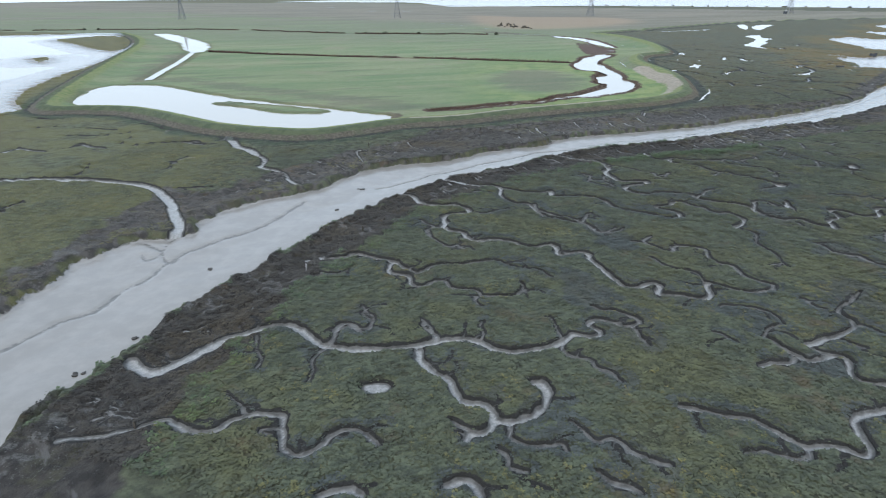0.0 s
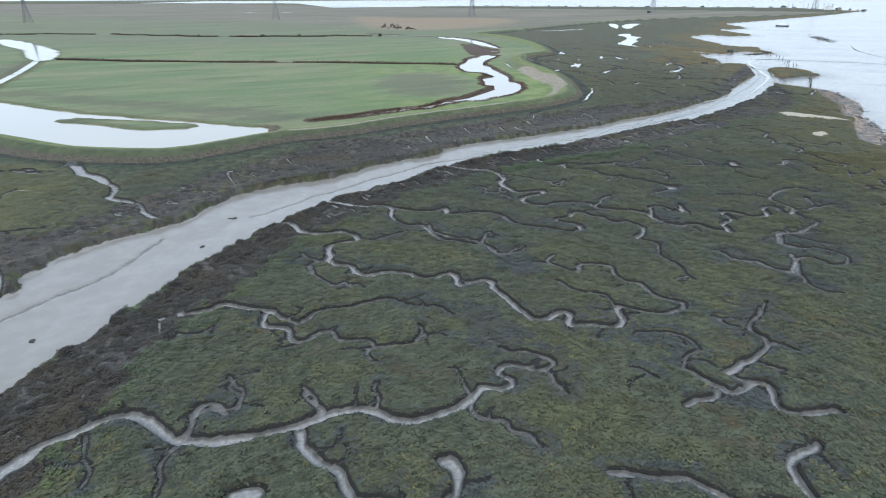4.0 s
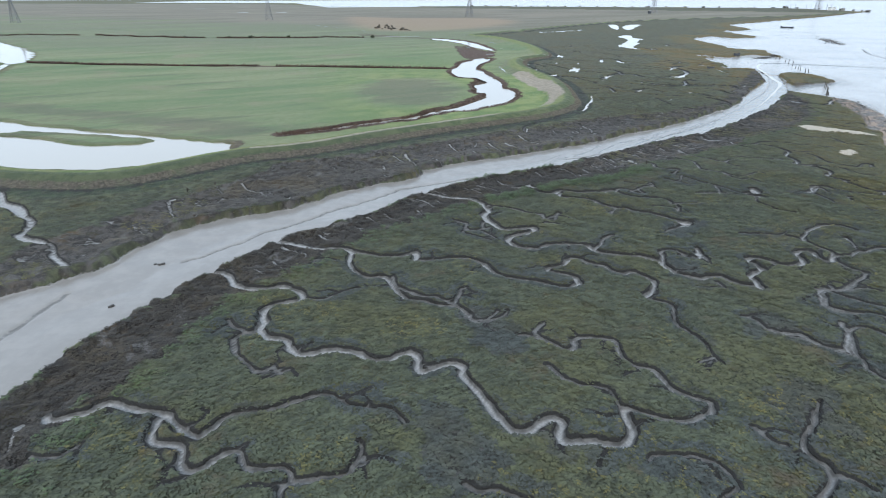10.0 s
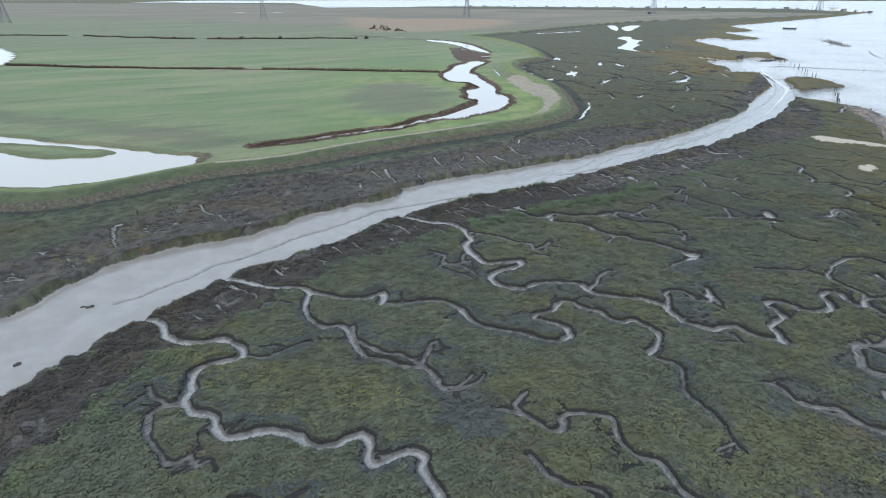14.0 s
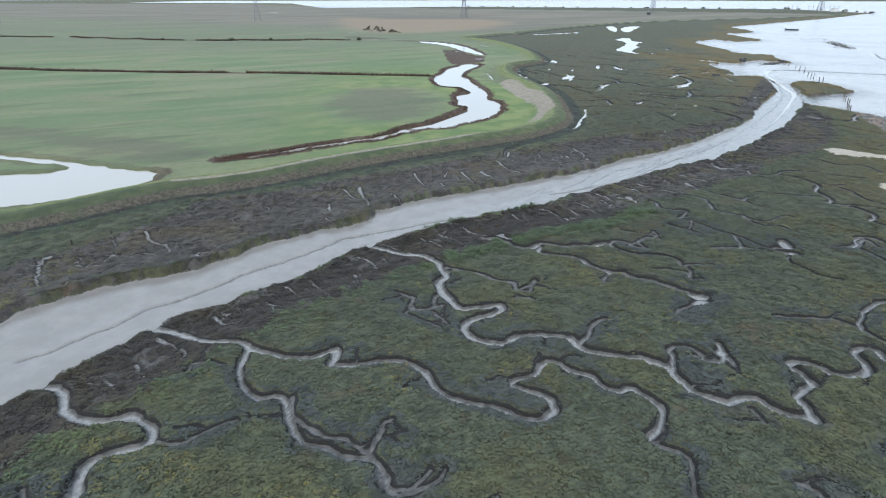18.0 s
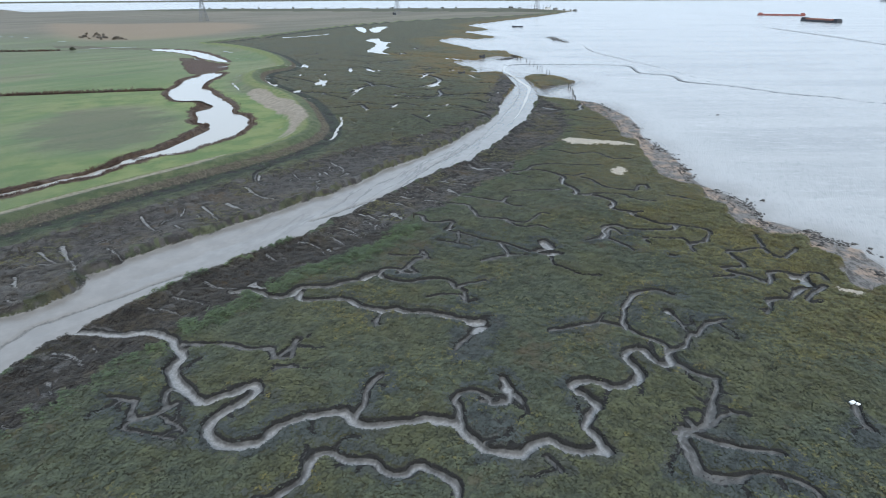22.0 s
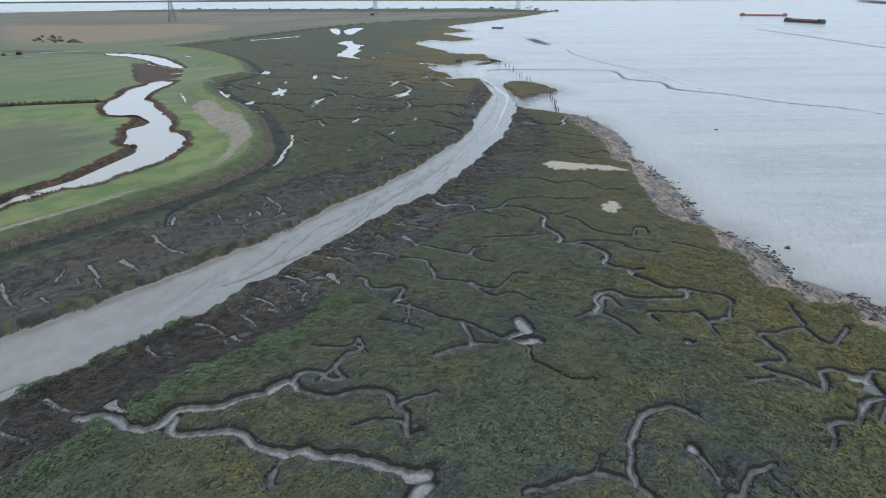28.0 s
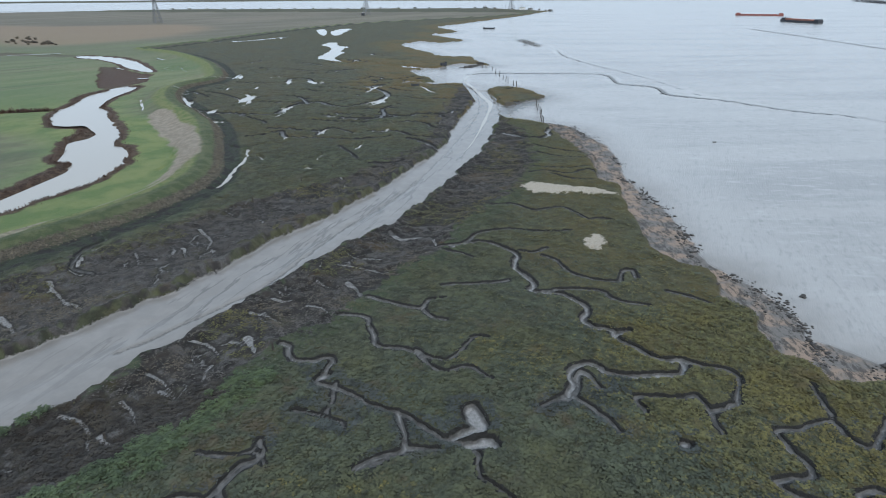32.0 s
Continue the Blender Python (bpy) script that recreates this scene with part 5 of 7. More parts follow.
    field = 0.55 + 0.12 * n4 + 0.04 * n3
    z = np.where(inner, field, z)
    top = np.where(w < we, 2.7, 2.3) + 0.06 * n1
    dyke = top - np.maximum(np.minimum(w, we) - 1.6, 0) / np.where(inner, 3.0, 2.3)
    z = np.maximum(z, dyke)
    z = np.where(inner, z - 0.7 * (1 - ramp(f["drain"], 0.4, 1.5)), z)
    z = z - 1.1 * (1 - ramp(water, -1.2, 1.2))
    rl = np.full(x.shape, 9.0)
    for points, w0 in RILLS:
        line = smooth_line(points, 3)
        lo, hi = line.min(0) - 8, line.max(0) + 8
        box = (x > lo[0]) & (x < hi[0]) & (y > lo[1]) & (y < hi[1])
        rl[box] = np.minimum(rl[box], line_distance(jx[box], jy[box], line, w0, w0)[0])
    f["rill"] = rl
    z = z - 0.22 * (1 - ramp(rl, -0.3, 0.3)) * (tide < 0)
    z = np.where(sand < 0, np.maximum(z, 0.75), z)
    f["z"] = z
    return f


def spread(lo, hi, step, low_end, high_end, grow_low, grow_high, grow_near, far_from):
    v = list(np.arange(lo, hi, step))
    s, g = hi, step
    while s < high_end:
        v.append(s)
        g = g + g * grow_high if s > hi + far_from else step + grow_near * (s - hi)
        s += g
    s = lo
    while s > low_end:
        s -= step + grow_low * (lo - s)
        v.insert(0, s)
    return np.array(v)


# ---- materials ----
def material(name):
    m = bpy.data.materials.new(name)
    m.use_nodes = True
    return m, m.node_tree, m.node_tree.nodes["Principled BSDF"]


class Graph:
    """Short names for the nodes of one material."""

    def __init__(self, tree):
        self.tree = tree
        geo = tree.nodes.new("ShaderNodeNewGeometry")
        self.place = geo.outputs["Position"]
        self.normal = geo.outputs["Normal"]

    def put(self, socket, value):
        if hasattr(value, "is_output"):
            self.tree.links.new(value, socket)
        elif isinstance(value, tuple):
            socket.default_value = (*value, 1) if len(value) == 3 and len(socket.default_value) == 4 else value
        else:
            socket.default_value = value

    def attr(self, name):
        n = self.tree.nodes.new("ShaderNodeAttribute")
        n.attribute_name = name
        return n.outputs["Fac"]

    def noise(self, scale, detail=4.0, rough=0.55, stretch=None, distort=0.0):
        n = self.tree.nodes.new("ShaderNodeTexNoise")
        n.inputs["Scale"].default_value, n.inputs["Detail"].default_value = scale, detail
        n.inputs["Roughness"].default_value, n.inputs["Distortion"].default_value = rough, distort
        place = self.place
        if stretch:
            mp = self.tree.nodes.new("ShaderNodeMapping")
            mp.vector_type = "TEXTURE"
            mp.inputs["Rotation"].default_value = (0, 0, stretch[0])
            mp.inputs["Scale"].default_value = (1 / stretch[1], 1 / stretch[2], 1)
            self.tree.links.new(self.place, mp.inputs["Vector"])
            place = mp.outputs[0]
        self.tree.links.new(place, n.inputs["Vector"])
        return n.outputs["Fac"]

    def cells(self, scale, feature="F1"):
        n = self.tree.nodes.new("ShaderNodeTexVoronoi")
        n.feature = feature
        n.inputs["Scale"].default_value = scale
        self.tree.links.new(self.place, n.inputs["Vector"])
        return n.outputs["Distance"]

    def math(self, op, a, b=0.0):
        n = self.tree.nodes.new("ShaderNodeMath")
        n.operation = op
        self.put(n.inputs[0], a)
        self.put(n.inputs[1], b)
        return n.outputs[0]

    def step(self, v, lo, hi, out_lo=0.0, out_hi=1.0):
        n = self.tree.nodes.new("ShaderNodeMapRange")
        n.interpolation_type = "SMOOTHSTEP"
        self.put(n.inputs[0], v)
        for i, q in enumerate((lo, hi, out_lo, out_hi)):
            n.inputs[1 + i].default_value = q
        return n.outputs[0]

    def mix(self, fac, a, b):
        n = self.tree.nodes.new("ShaderNodeMixRGB")
        self.put(n.inputs[0], fac)
        self.put(n.inputs[1], a)
        self.put(n.inputs[2], b)
        return n.outputs[0]

    def bump(self, height, strength, distance):
        n = self.tree.nodes.new("ShaderNodeBump")
        n.inputs["Strength"].default_value = strength
        n.inputs["Distance"].default_value = distance
        self.put(n.inputs["Height"], height)
        return n.outputs[0]


def make_ground():
    m, tree, bsdf = material("marsh_meadow_and_mud")
    g = Graph(tree)
    fine, mid, wide, huge = g.noise(2.6, 5), g.noise(0.55, 4), g.noise(0.09, 3), g.noise(0.012, 3)
    speck = g.noise(9.0, 4, 0.7)
    sep = tree.nodes.new("ShaderNodeSeparateXYZ")
    tree.links.new(g.place, sep.inputs[0])
    jag = g.math("MULTIPLY", g.math("SUBTRACT", fine, 0.5), 1.1)
    # marsh plants: olive and grey-green, with russet patches
    marsh = g.mix(g.step(mid, 0.38, 0.62), (0.031, 0.038, 0.026), (0.086, 0.103, 0.062))
    marsh = g.mix(g.step(g.noise(1.1, 5, 0.65, (0.35, 0.7, 1.5)), 0.53, 0.66, 0, 0.6), marsh, (0.018, 0.022, 0.016))
    marsh = g.mix(g.step(g.math("ADD", wide, g.math("MULTIPLY", mid, 0.4)), 0.80, 0.95, 0, 0.55), marsh, (0.080, 0.054, 0.030))
    marsh = g.mix(g.step(g.noise(0.05, 4, 0.6), 0.56, 0.66, 0, 0.6), marsh, (0.060, 0.070, 0.054))
    marsh = g.mix(g.step(g.noise(0.07, 4, 0.6), 0.54, 0.66, 0, 0.55), marsh, (0.082, 0.084, 0.036))
    marsh = g.mix(g.step(g.noise(0.35, 5, 0.65), 0.60, 0.70, 0, 0.5), marsh, (0.080, 0.056, 0.030))
    far_side = g.step(huge, 0.52, 0.6, 0, 0.3)
    marsh = g.mix(far_side, marsh, (0.085, 0.068, 0.028))
    # yellower plants towards the estuary shore, a bright green rim above the channel bank
    marsh = g.mix(g.math("MULTIPLY", g.step(g.attr("estuary"), 42, 4), g.step(wide, 0.3, 0.6, 0.35, 1.0)), marsh, g.mix(mid, (0.062, 0.058, 0.020), (0.115, 0.092, 0.034)))
    marsh = g.mix(g.math("MULTIPLY", g.step(g.attr("fringe"), 5.0, 1.0), g.step(sep.outputs["X"], 20, 50, 0, 0.4)), marsh, (0.046, 0.080, 0.034))
    marsh = g.mix(g.math("MULTIPLY", g.math("MULTIPLY", g.step(g.attr("estuary"), 40, 8), g.step(sep.outputs["Y"], 225, 260)), g.step(wide, 0.35, 0.6, 0.0, 0.75)), marsh, (0.115, 0.080, 0.030))
    marsh = g.mix(g.math("MULTIPLY", g.step(sep.outputs["X"], -48, -60), g.step(wide, 0.35, 0.6, 0.2, 0.8)), marsh, g.mix(mid, (0.075, 0.078, 0.030), (0.125, 0.122, 0.052)))
    inland = g.math("MULTIPLY", g.step(sep.outputs["Y"], 270, 370, 0, 0.65), g.step(g.attr("estuary"), 20, 45))
    marsh = g.mix(inland, marsh, g.mix(mid, (0.026, 0.028, 0.023), (0.056, 0.058, 0.046)))
    # dark green strip at the foot of the wall
    foot = g.math("MULTIPLY", g.step(g.math("ADD", g.attr("wall"), g.math("MULTIPLY", wide, 9.0)), 17.0, 12.5, 0, 0.85), g.step(sep.outputs["Y"], 300, 240))
    marsh = g.mix(foot, marsh, g.mix(g.step(mid, 0.35, 0.65), (0.024, 0.036, 0.022), (0.044, 0.066, 0.034)))
    marsh = g.mix(g.step(g.math("ADD", g.attr("dark_green"), g.math("MULTIPLY", mid, 4.0)), 3.0, -0.5, 0, 0.6), marsh, (0.030, 0.042, 0.026))
    marsh = g.mix(g.step(g.math("ADD", g.attr("grey"), g.math("MULTIPLY", jag, 1.0)), 0.6, -0.4, 0, 0.85), marsh, g.mix(g.step(g.noise(1.8, 5, 0.7), 0.4, 0.6), (0.028, 0.029, 0.028), (0.085, 0.086, 0.083)))
    # grey-brown plants along the creek banks
    edge = g.step(g.math("ADD", g.attr("creek"), g.math("MULTIPLY", jag, 0.6)), 0.0, 0.35)
    marsh = g.mix(edge, (0.038, 0.041, 0.032), marsh)
    # dark fringe of dead stems along the channel
    low = g.mix(g.step(mid, 0.4, 0.62), g.mix(g.step(g.attr("fringe_far"), 1.0, -1.0), (0.017, 0.015, 0.013), (0.034, 0.031, 0.029)), g.mix(g.step(g.attr("fringe_far"), 1.0, -1.0), (0.046, 0.040, 0.035), (0.080, 0.073, 0.067)))
    low = g.mix(g.step(g.noise(0.16, 4, 0.6), 0.55, 0.68, 0, 0.8), low, (0.060, 0.056, 0.030))
    low = g.mix(g.step(g.noise(0.10, 4, 0.65), 0.56, 0.68, 0, 0.65), low, (0.090, 0.060, 0.028))
    low = g.mix(g.step(g.math("ADD", g.noise(3.2, 5, 0.75), g.math("MULTIPLY", g.noise(0.12, 2), 0.45)), 0.80, 0.90, 0, 0.65), low, (0.15, 0.146, 0.138))
    low = g.mix(g.math("MULTIPLY", g.step(g.attr("patch"), 0.45, 0.85), g.step(g.noise(3.0, 5, 0.75), 0.42, 0.58, 0.2, 0.8)), low, (0.125, 0.121, 0.115))
    # dark rims round the runnels: the shade of their banks, put into the colour
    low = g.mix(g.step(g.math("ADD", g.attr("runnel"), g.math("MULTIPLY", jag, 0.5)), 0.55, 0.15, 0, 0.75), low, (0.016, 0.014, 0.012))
    low = g.mix(g.step(g.math("ADD", g.attr("runnel"), g.math("MULTIPLY", jag, 0.35)), 0.10, -0.08), low, g.mix(g.step(fine, 0.35, 0.65), (0.17, 0.168, 0.165), (0.33, 0.326, 0.32)))
    low = g.mix(g.math("MULTIPLY", g.step(g.noise(0.55, 4, 0.6, (2.2, 0.28, 1.0)), 0.57, 0.70, 0, 0.6), g.step(g.attr("fringe"), -0.5, -2.0)), low, (0.14, 0.135, 0.13))
    low = g.mix(g.math("MULTIPLY", g.step(sep.outputs["X"], 75, 110), g.step(g.attr("furrow"), 0.05, -0.35, 0, 0.7)), low, (0.014, 0.013, 0.012))
    fringe = g.math("MINIMUM", g.attr("fringe"), g.attr("fringe_far"))
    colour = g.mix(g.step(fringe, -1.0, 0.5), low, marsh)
    # creek mud
    mud = g.mix(g.step(g.noise(1.3, 5, 0.6), 0.35, 0.65), (0.050, 0.049, 0.047), (0.115, 0.113, 0.109))
    dim = g.math("MULTIPLY", g.step(sep.outputs["Y"], 170, 215), g.step(g.noise(0.05, 3), 0.62, 0.5))
    mud = g.mix(g.math("MULTIPLY", g.step(g.math("ADD", g.attr("creek"), g.math("MULTIPLY", jag, 0.25)), -0.22, -0.52, 0, 0.92), g.math("SUBTRACT", 1.0, dim)), g.mix(dim, mud, (0.022, 0.021, 0.019)), g.mix(g.step(g.noise(3.0, 5, 0.7), 0.35, 0.65), (0.185, 0.184, 0.181), (0.31, 0.309, 0.303)))
    in_creek = g.step(g.math("ADD", g.attr("creek"), g.math("MULTIPLY", jag, 0.2)), -0.04, -0.14)
    # dark bank mud, with the shade along the creek edges painted into it
    bank_mud_shade = g.step(g.math("ADD", g.attr("creek"), g.math("MULTIPLY", jag, 0.35)), 0.24, 0.10)
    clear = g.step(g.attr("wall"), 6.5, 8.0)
    in_creek, bank_mud_shade = g.math("MULTIPLY", in_creek, clear), g.math("MULTIPLY", bank_mud_shade, clear)
    colour = g.mix(bank_mud_shade, colour, g.mix(speck, (0.008, 0.008, 0.007), (0.024, 0.023, 0.021)))
    colour = g.mix(in_creek, colour, mud)
    # tidal channel and flats
    flats = g.mix(g.step(g.noise(0.35, 5, 0.6), 0.35, 0.7), (0.200, 0.189, 0.176), (0.235, 0.222, 0.207))
    flats = g.mix(g.step(g.noise(0.4, 6, 0.65, (0.6, 0.25, 1.6)), 0.60, 0.72, 0, 0.16), flats, (0.19, 0.18, 0.166))
    flats = g.mix(g.step(g.attr("estuary"), -1, -16, 0, 0.85), flats, (0.385, 0.385, 0.38))
    silt = g.noise(0.9, 6, 0.7, (0.55, 0.45, 1.6))
    flats = g.mix(g.math("MULTIPLY", g.step(silt, 0.5, 0.68), g.step(g.attr("estuary"), 0, -14, 0, 0.45)), flats, (0.17, 0.175, 0.18))
    wet = g.step(g.math("ADD", g.attr("tide"), g.math("MULTIPLY", jag, 0.9)), -0.15, -0.40)
    colour = g.mix(wet, colour, flats)
    run = g.math("MULTIPLY", g.step(g.noise(0.30, 5, 0.62, (0.62, 0.13, 1.3)), 0.55, 0.68, 0, 0.35), g.step(sep.outputs["X"], 35, 95))
    colour = g.mix(g.math("MULTIPLY", run, g.step(g.attr("channel"), 0.0, -1.0)), colour, (0.145, 0.14, 0.132))
    thread = g.math("ABSOLUTE", g.math("SUBTRACT", g.noise(0.26, 5, 0.6, (0.62, 0.13, 1.0)), 0.5))
    colour = g.mix(g.math("MULTIPLY", g.math("MULTIPLY", g.step(thread, 0.028, 0.004, 0, 0.75), g.step(sep.outputs["X"], 45, 85)), g.step(g.attr("channel"), -2.0, -4.0)), colour, (0.11, 0.107, 0.10))
    streak = g.math("MULTIPLY", g.step(g.noise(0.022, 6, 0.62, (-0.61, 0.22, 1.5)), 0.45, 0.64), g.step(g.attr("estuary"), -8, -40))
    colour = g.mix(g.math("MULTIPLY", streak, 0.6), colour, (0.175, 0.18, 0.185))
    # sparkle of the wet flats painted as paler streaks in the base colour
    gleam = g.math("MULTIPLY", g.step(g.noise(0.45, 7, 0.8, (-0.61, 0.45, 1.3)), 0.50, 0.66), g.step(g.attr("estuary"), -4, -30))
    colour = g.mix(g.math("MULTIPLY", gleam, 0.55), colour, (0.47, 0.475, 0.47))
    colour = g.mix(g.math("MULTIPLY", g.step(g.attr("rill"), 4.5, 0.3, 0, 0.4), g.step(g.attr("estuary"), -2, -12)), colour, (0.46, 0.465, 0.46))
    rill = g.math("MULTIPLY", g.step(g.math("ADD", g.attr("rill"), g.math("MULTIPLY", jag, 0.6)), 0.15, -0.2), wet)
    colour = g.mix(g.math("MULTIPLY", rill, 0.85), colour, (0.085, 0.08, 0.075))
    margin = g.step(g.math("ADD", g.attr("margin"), g.math("MULTIPLY", g.math("SUBTRACT", g.noise(0.4, 5, 0.7), 0.5), 9.0)), 0.5, -1.5, 0, 0.75)
    colour = g.mix(margin, colour, g.mix(fine, (0.030, 0.027, 0.024), (0.10, 0.094, 0.088)))
    # sand, shell banks and beach
    shell = g.mix(g.step(speck, 0.4, 0.65), (0.36, 0.315, 0.25), (0.57, 0.515, 0.43))
    beach = g.mix(g.step(g.noise(0.22, 4, 0.6), 0.42, 0.55), (0.27, 0.20, 0.15), (0.150, 0.140, 0.130))
    beach = g.mix(g.step(g.noise(0.8, 6, 0.8, (0.9, 0.6, 1.3)), 0.47, 0.58, 0, 0.9), beach, (0.045, 0.04, 0.035))
    on_beach = g.step(g.attr("beach"), 0.3, -0.5)
    colour = g.mix(on_beach, colour, beach)
    on_sand = g.step(g.math("ADD", g.attr("sand"), g.math("MULTIPLY", g.math("SUBTRACT", g.noise(0.7, 5, 0.7), 0.47), 4.5)), 0.3, -0.2)
    colour = g.mix(on_sand, colour, shell)
    # meadow
    grass = g.mix(g.step(g.noise(0.03, 4, 0.6, (0.25, 0.35, 1.4)), 0.36, 0.66), (0.120, 0.174, 0.080), (0.203, 0.220, 0.120))
    grass = g.mix(g.step(mid, 0.3, 0.75, 0, 0.4), grass, (0.095, 0.140, 0.058))
    grass = g.mix(g.step(g.noise(0.018, 4, 0.6), 0.54, 0.66, 0, 0.6), grass, (0.215, 0.19, 0.125))
    grass = g.mix(g.step(g.noise(0.045, 5, 0.65, (0.25, 0.3, 1.5)), 0.54, 0.68, 0, 0.6), grass, (0.085, 0.105, 0.060))
    reeds = g.mix(g.step(g.noise(0.8, 5, 0.7), 0.4, 0.6), (0.042, 0.021, 0.016), (0.100, 0.062, 0.042))
    water = g.math("ADD", g.attr("reedy"), g.math("MULTIPLY", g.math("SUBTRACT", g.noise(0.12, 3), 0.5), 4.0))
    grass = g.mix(g.math("MULTIPLY", g.step(water, 3.4, 2.2, 0, 0.95), g.step(sep.outputs["X"], -25, -5, 0.2, 1.0)), grass, reeds)
    grass = g.mix(g.step(g.attr("drain"), 1.6, 0.9), grass, reeds)
    brown = g.mix(g.step(g.noise(0.01, 5, 0.6, (0.2, 0.4, 1.5)), 0.4, 0.62), (0.128, 0.118, 0.092), (0.180, 0.158, 0.122))
    far = g.math("ADD", sep.outputs["Y"], g.math("ADD", g.math("MULTIPLY", sep.outputs["X"], 0.9), g.math("MULTIPLY", huge, 260.0)))
    grass = g.mix(g.math("MULTIPLY", g.step(sep.outputs["Y"], 420, 620), g.step(g.noise(0.012, 5, 0.6, (0.2, 0.4, 1.5)), 0.35, 0.6, 0.35, 0.85)), grass, (0.130, 0.142, 0.092))
    grass = g.mix(g.step(far, 900, 1060, 0, 0.85), grass, brown)
    rough_land = g.step(g.math("ADD", g.attr("rough"), g.math("MULTIPLY", g.math("SUBTRACT", g.noise(0.09, 6, 0.72, (0.2, 0.6, 1.3)), 0.5), 48.0)), 4.0, -5.0, 0, 0.5)
    grass = g.mix(rough_land, grass, g.mix(g.step(mid, 0.35, 0.65), (0.075, 0.064, 0.054), (0.120, 0.110, 0.080)))
    bands = g.noise(0.0035, 4, 0.55, (0.1, 0.35, 2.2))
    grass = g.mix(g.math("MULTIPLY", g.step(sep.outputs["Y"], 760, 1100), g.step(bands, 0.42, 0.56, 0, 0.75)), grass, brown)
    grass = g.mix(g.step(g.math("ADD", g.attr("tan"), g.math("MULTIPLY", mid, 20.0)), 20, -25, 0, 0.8), grass, (0.245, 0.185, 0.125))
    lush = g.math("MULTIPLY", g.step(sep.outputs["X"], -10, 45), g.step(sep.outputs["Y"], 420, 300))
    grass = g.mix(g.math("MULTIPLY", lush, g.step(g.attr("rough"), 0, 12, 0, 0.75)), grass, g.mix(g.step(g.noise(0.11, 5, 0.6), 0.36, 0.64), (0.105, 0.172, 0.048), (0.215, 0.252, 0.088)))
    grass = g.mix(g.math("MULTIPLY", g.step(water, 3.4, 2.2, 0, 0.95), g.step(sep.outputs["X"], -25, -5, 0.2, 1.0)), grass, reeds)
    colour = g.mix(g.attr("meadow"), colour, grass)
    # sea wall: grass slopes, a worn track on the crest, a stone foot
    w = g.attr("wall")
    inner = g.mix(g.step(mid, 0.35, 0.65), (0.105, 0.150, 0.044), (0.185, 0.195, 0.082))
    east = g.step(sep.outputs["X"], 10, 55)
    outer = g.mix(g.step(g.noise(0.3, 4, 0.65), 0.4, 0.6), g.mix(east, (0.050, 0.068, 0.032), (0.058, 0.082, 0.034)), g.mix(east, (0.075, 0.092, 0.044), (0.105, 0.118, 0.056)))
    wj = g.math("ADD", w, g.math("MULTIPLY", jag, 1.4))
    slope = g.mix(g.step(wj, -0.8, 0.6), inner, outer)
    rubble = g.mix(g.step(g.noise(1.4, 5, 0.75), 0.4, 0.62), (0.046, 0.039, 0.031), (0.120, 0.102, 0.076))
    slope = g.mix(g.math("MULTIPLY", g.step(wj, 3.2, 4.0), g.step(g.noise(0.25, 4, 0.6), 0.3, 0.5, 0.45, 0.95)), slope, rubble)
    dark = g.mix(g.step(g.noise(0.5, 4, 0.6), 0.42, 0.58), (0.018, 0.018, 0.016), (0.030, 0.040, 0.024))
    slope = g.mix(g.step(wj, 5.6, 6.2), slope, dark)
    on_wall = g.math("MULTIPLY", g.step(g.math("SUBTRACT", wj, g.math("MULTIPLY", east, 2.4)), 8.0, 6.8), g.step(wj, -6.5, -3.0))
    colour = g.mix(on_wall, colour, slope)
    path = g.mix(g.step(g.noise(0.8, 5, 0.7), 0.35, 0.65), (0.20, 0.175, 0.125), (0.34, 0.30, 0.235))
    colour = g.mix(g.step(g.math("ADD", g.attr("track"), g.math("MULTIPLY", jag, 0.5)), 0.5, -0.3, 0, 0.9), colour, path)
    bare = g.mix(g.step(g.noise(0.6, 5, 0.7), 0.4, 0.65), (0.24, 0.205, 0.16), (0.33, 0.29, 0.23))
    colour = g.mix(g.step(g.attr("bare"), 0.6, -1.0), colour, bare)
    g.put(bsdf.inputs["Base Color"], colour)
    shiny = g.math("MULTIPLY", g.math("MAXIMUM", wet, g.step(g.attr("creek"), -0.2, -0.45, 0, 0.8)), g.math("SUBTRACT", 1.0, g.math("MULTIPLY", on_beach, 0.75)))
    g.put(bsdf.inputs["Roughness"], g.mix(shiny, (0.9, 0.9, 0.9), g.mix(mid, (0.12, 0.12, 0.12), (0.28, 0.28, 0.28))))
    g.put(bsdf.inputs["Specular IOR Level"], 0.5)
    rough = g.math("MULTIPLY", g.math("SUBTRACT", 1.0, g.math("MULTIPLY", g.math("MAXIMUM", wet, in_creek), 0.97)), g.math("ADD", g.math("MULTIPLY", fine, 0.7), g.math("MULTIPLY", speck, 0.5)))
    relief = g.math("ADD", rough, g.math("MULTIPLY", g.math("MULTIPLY", silt, wet), g.step(g.attr("channel"), 0, 4, 0.02, 0.30)))
    g.put(bsdf.inputs["Normal"], g.bump(relief, 0.9, 0.5))
    return m


ground_material = make_ground()


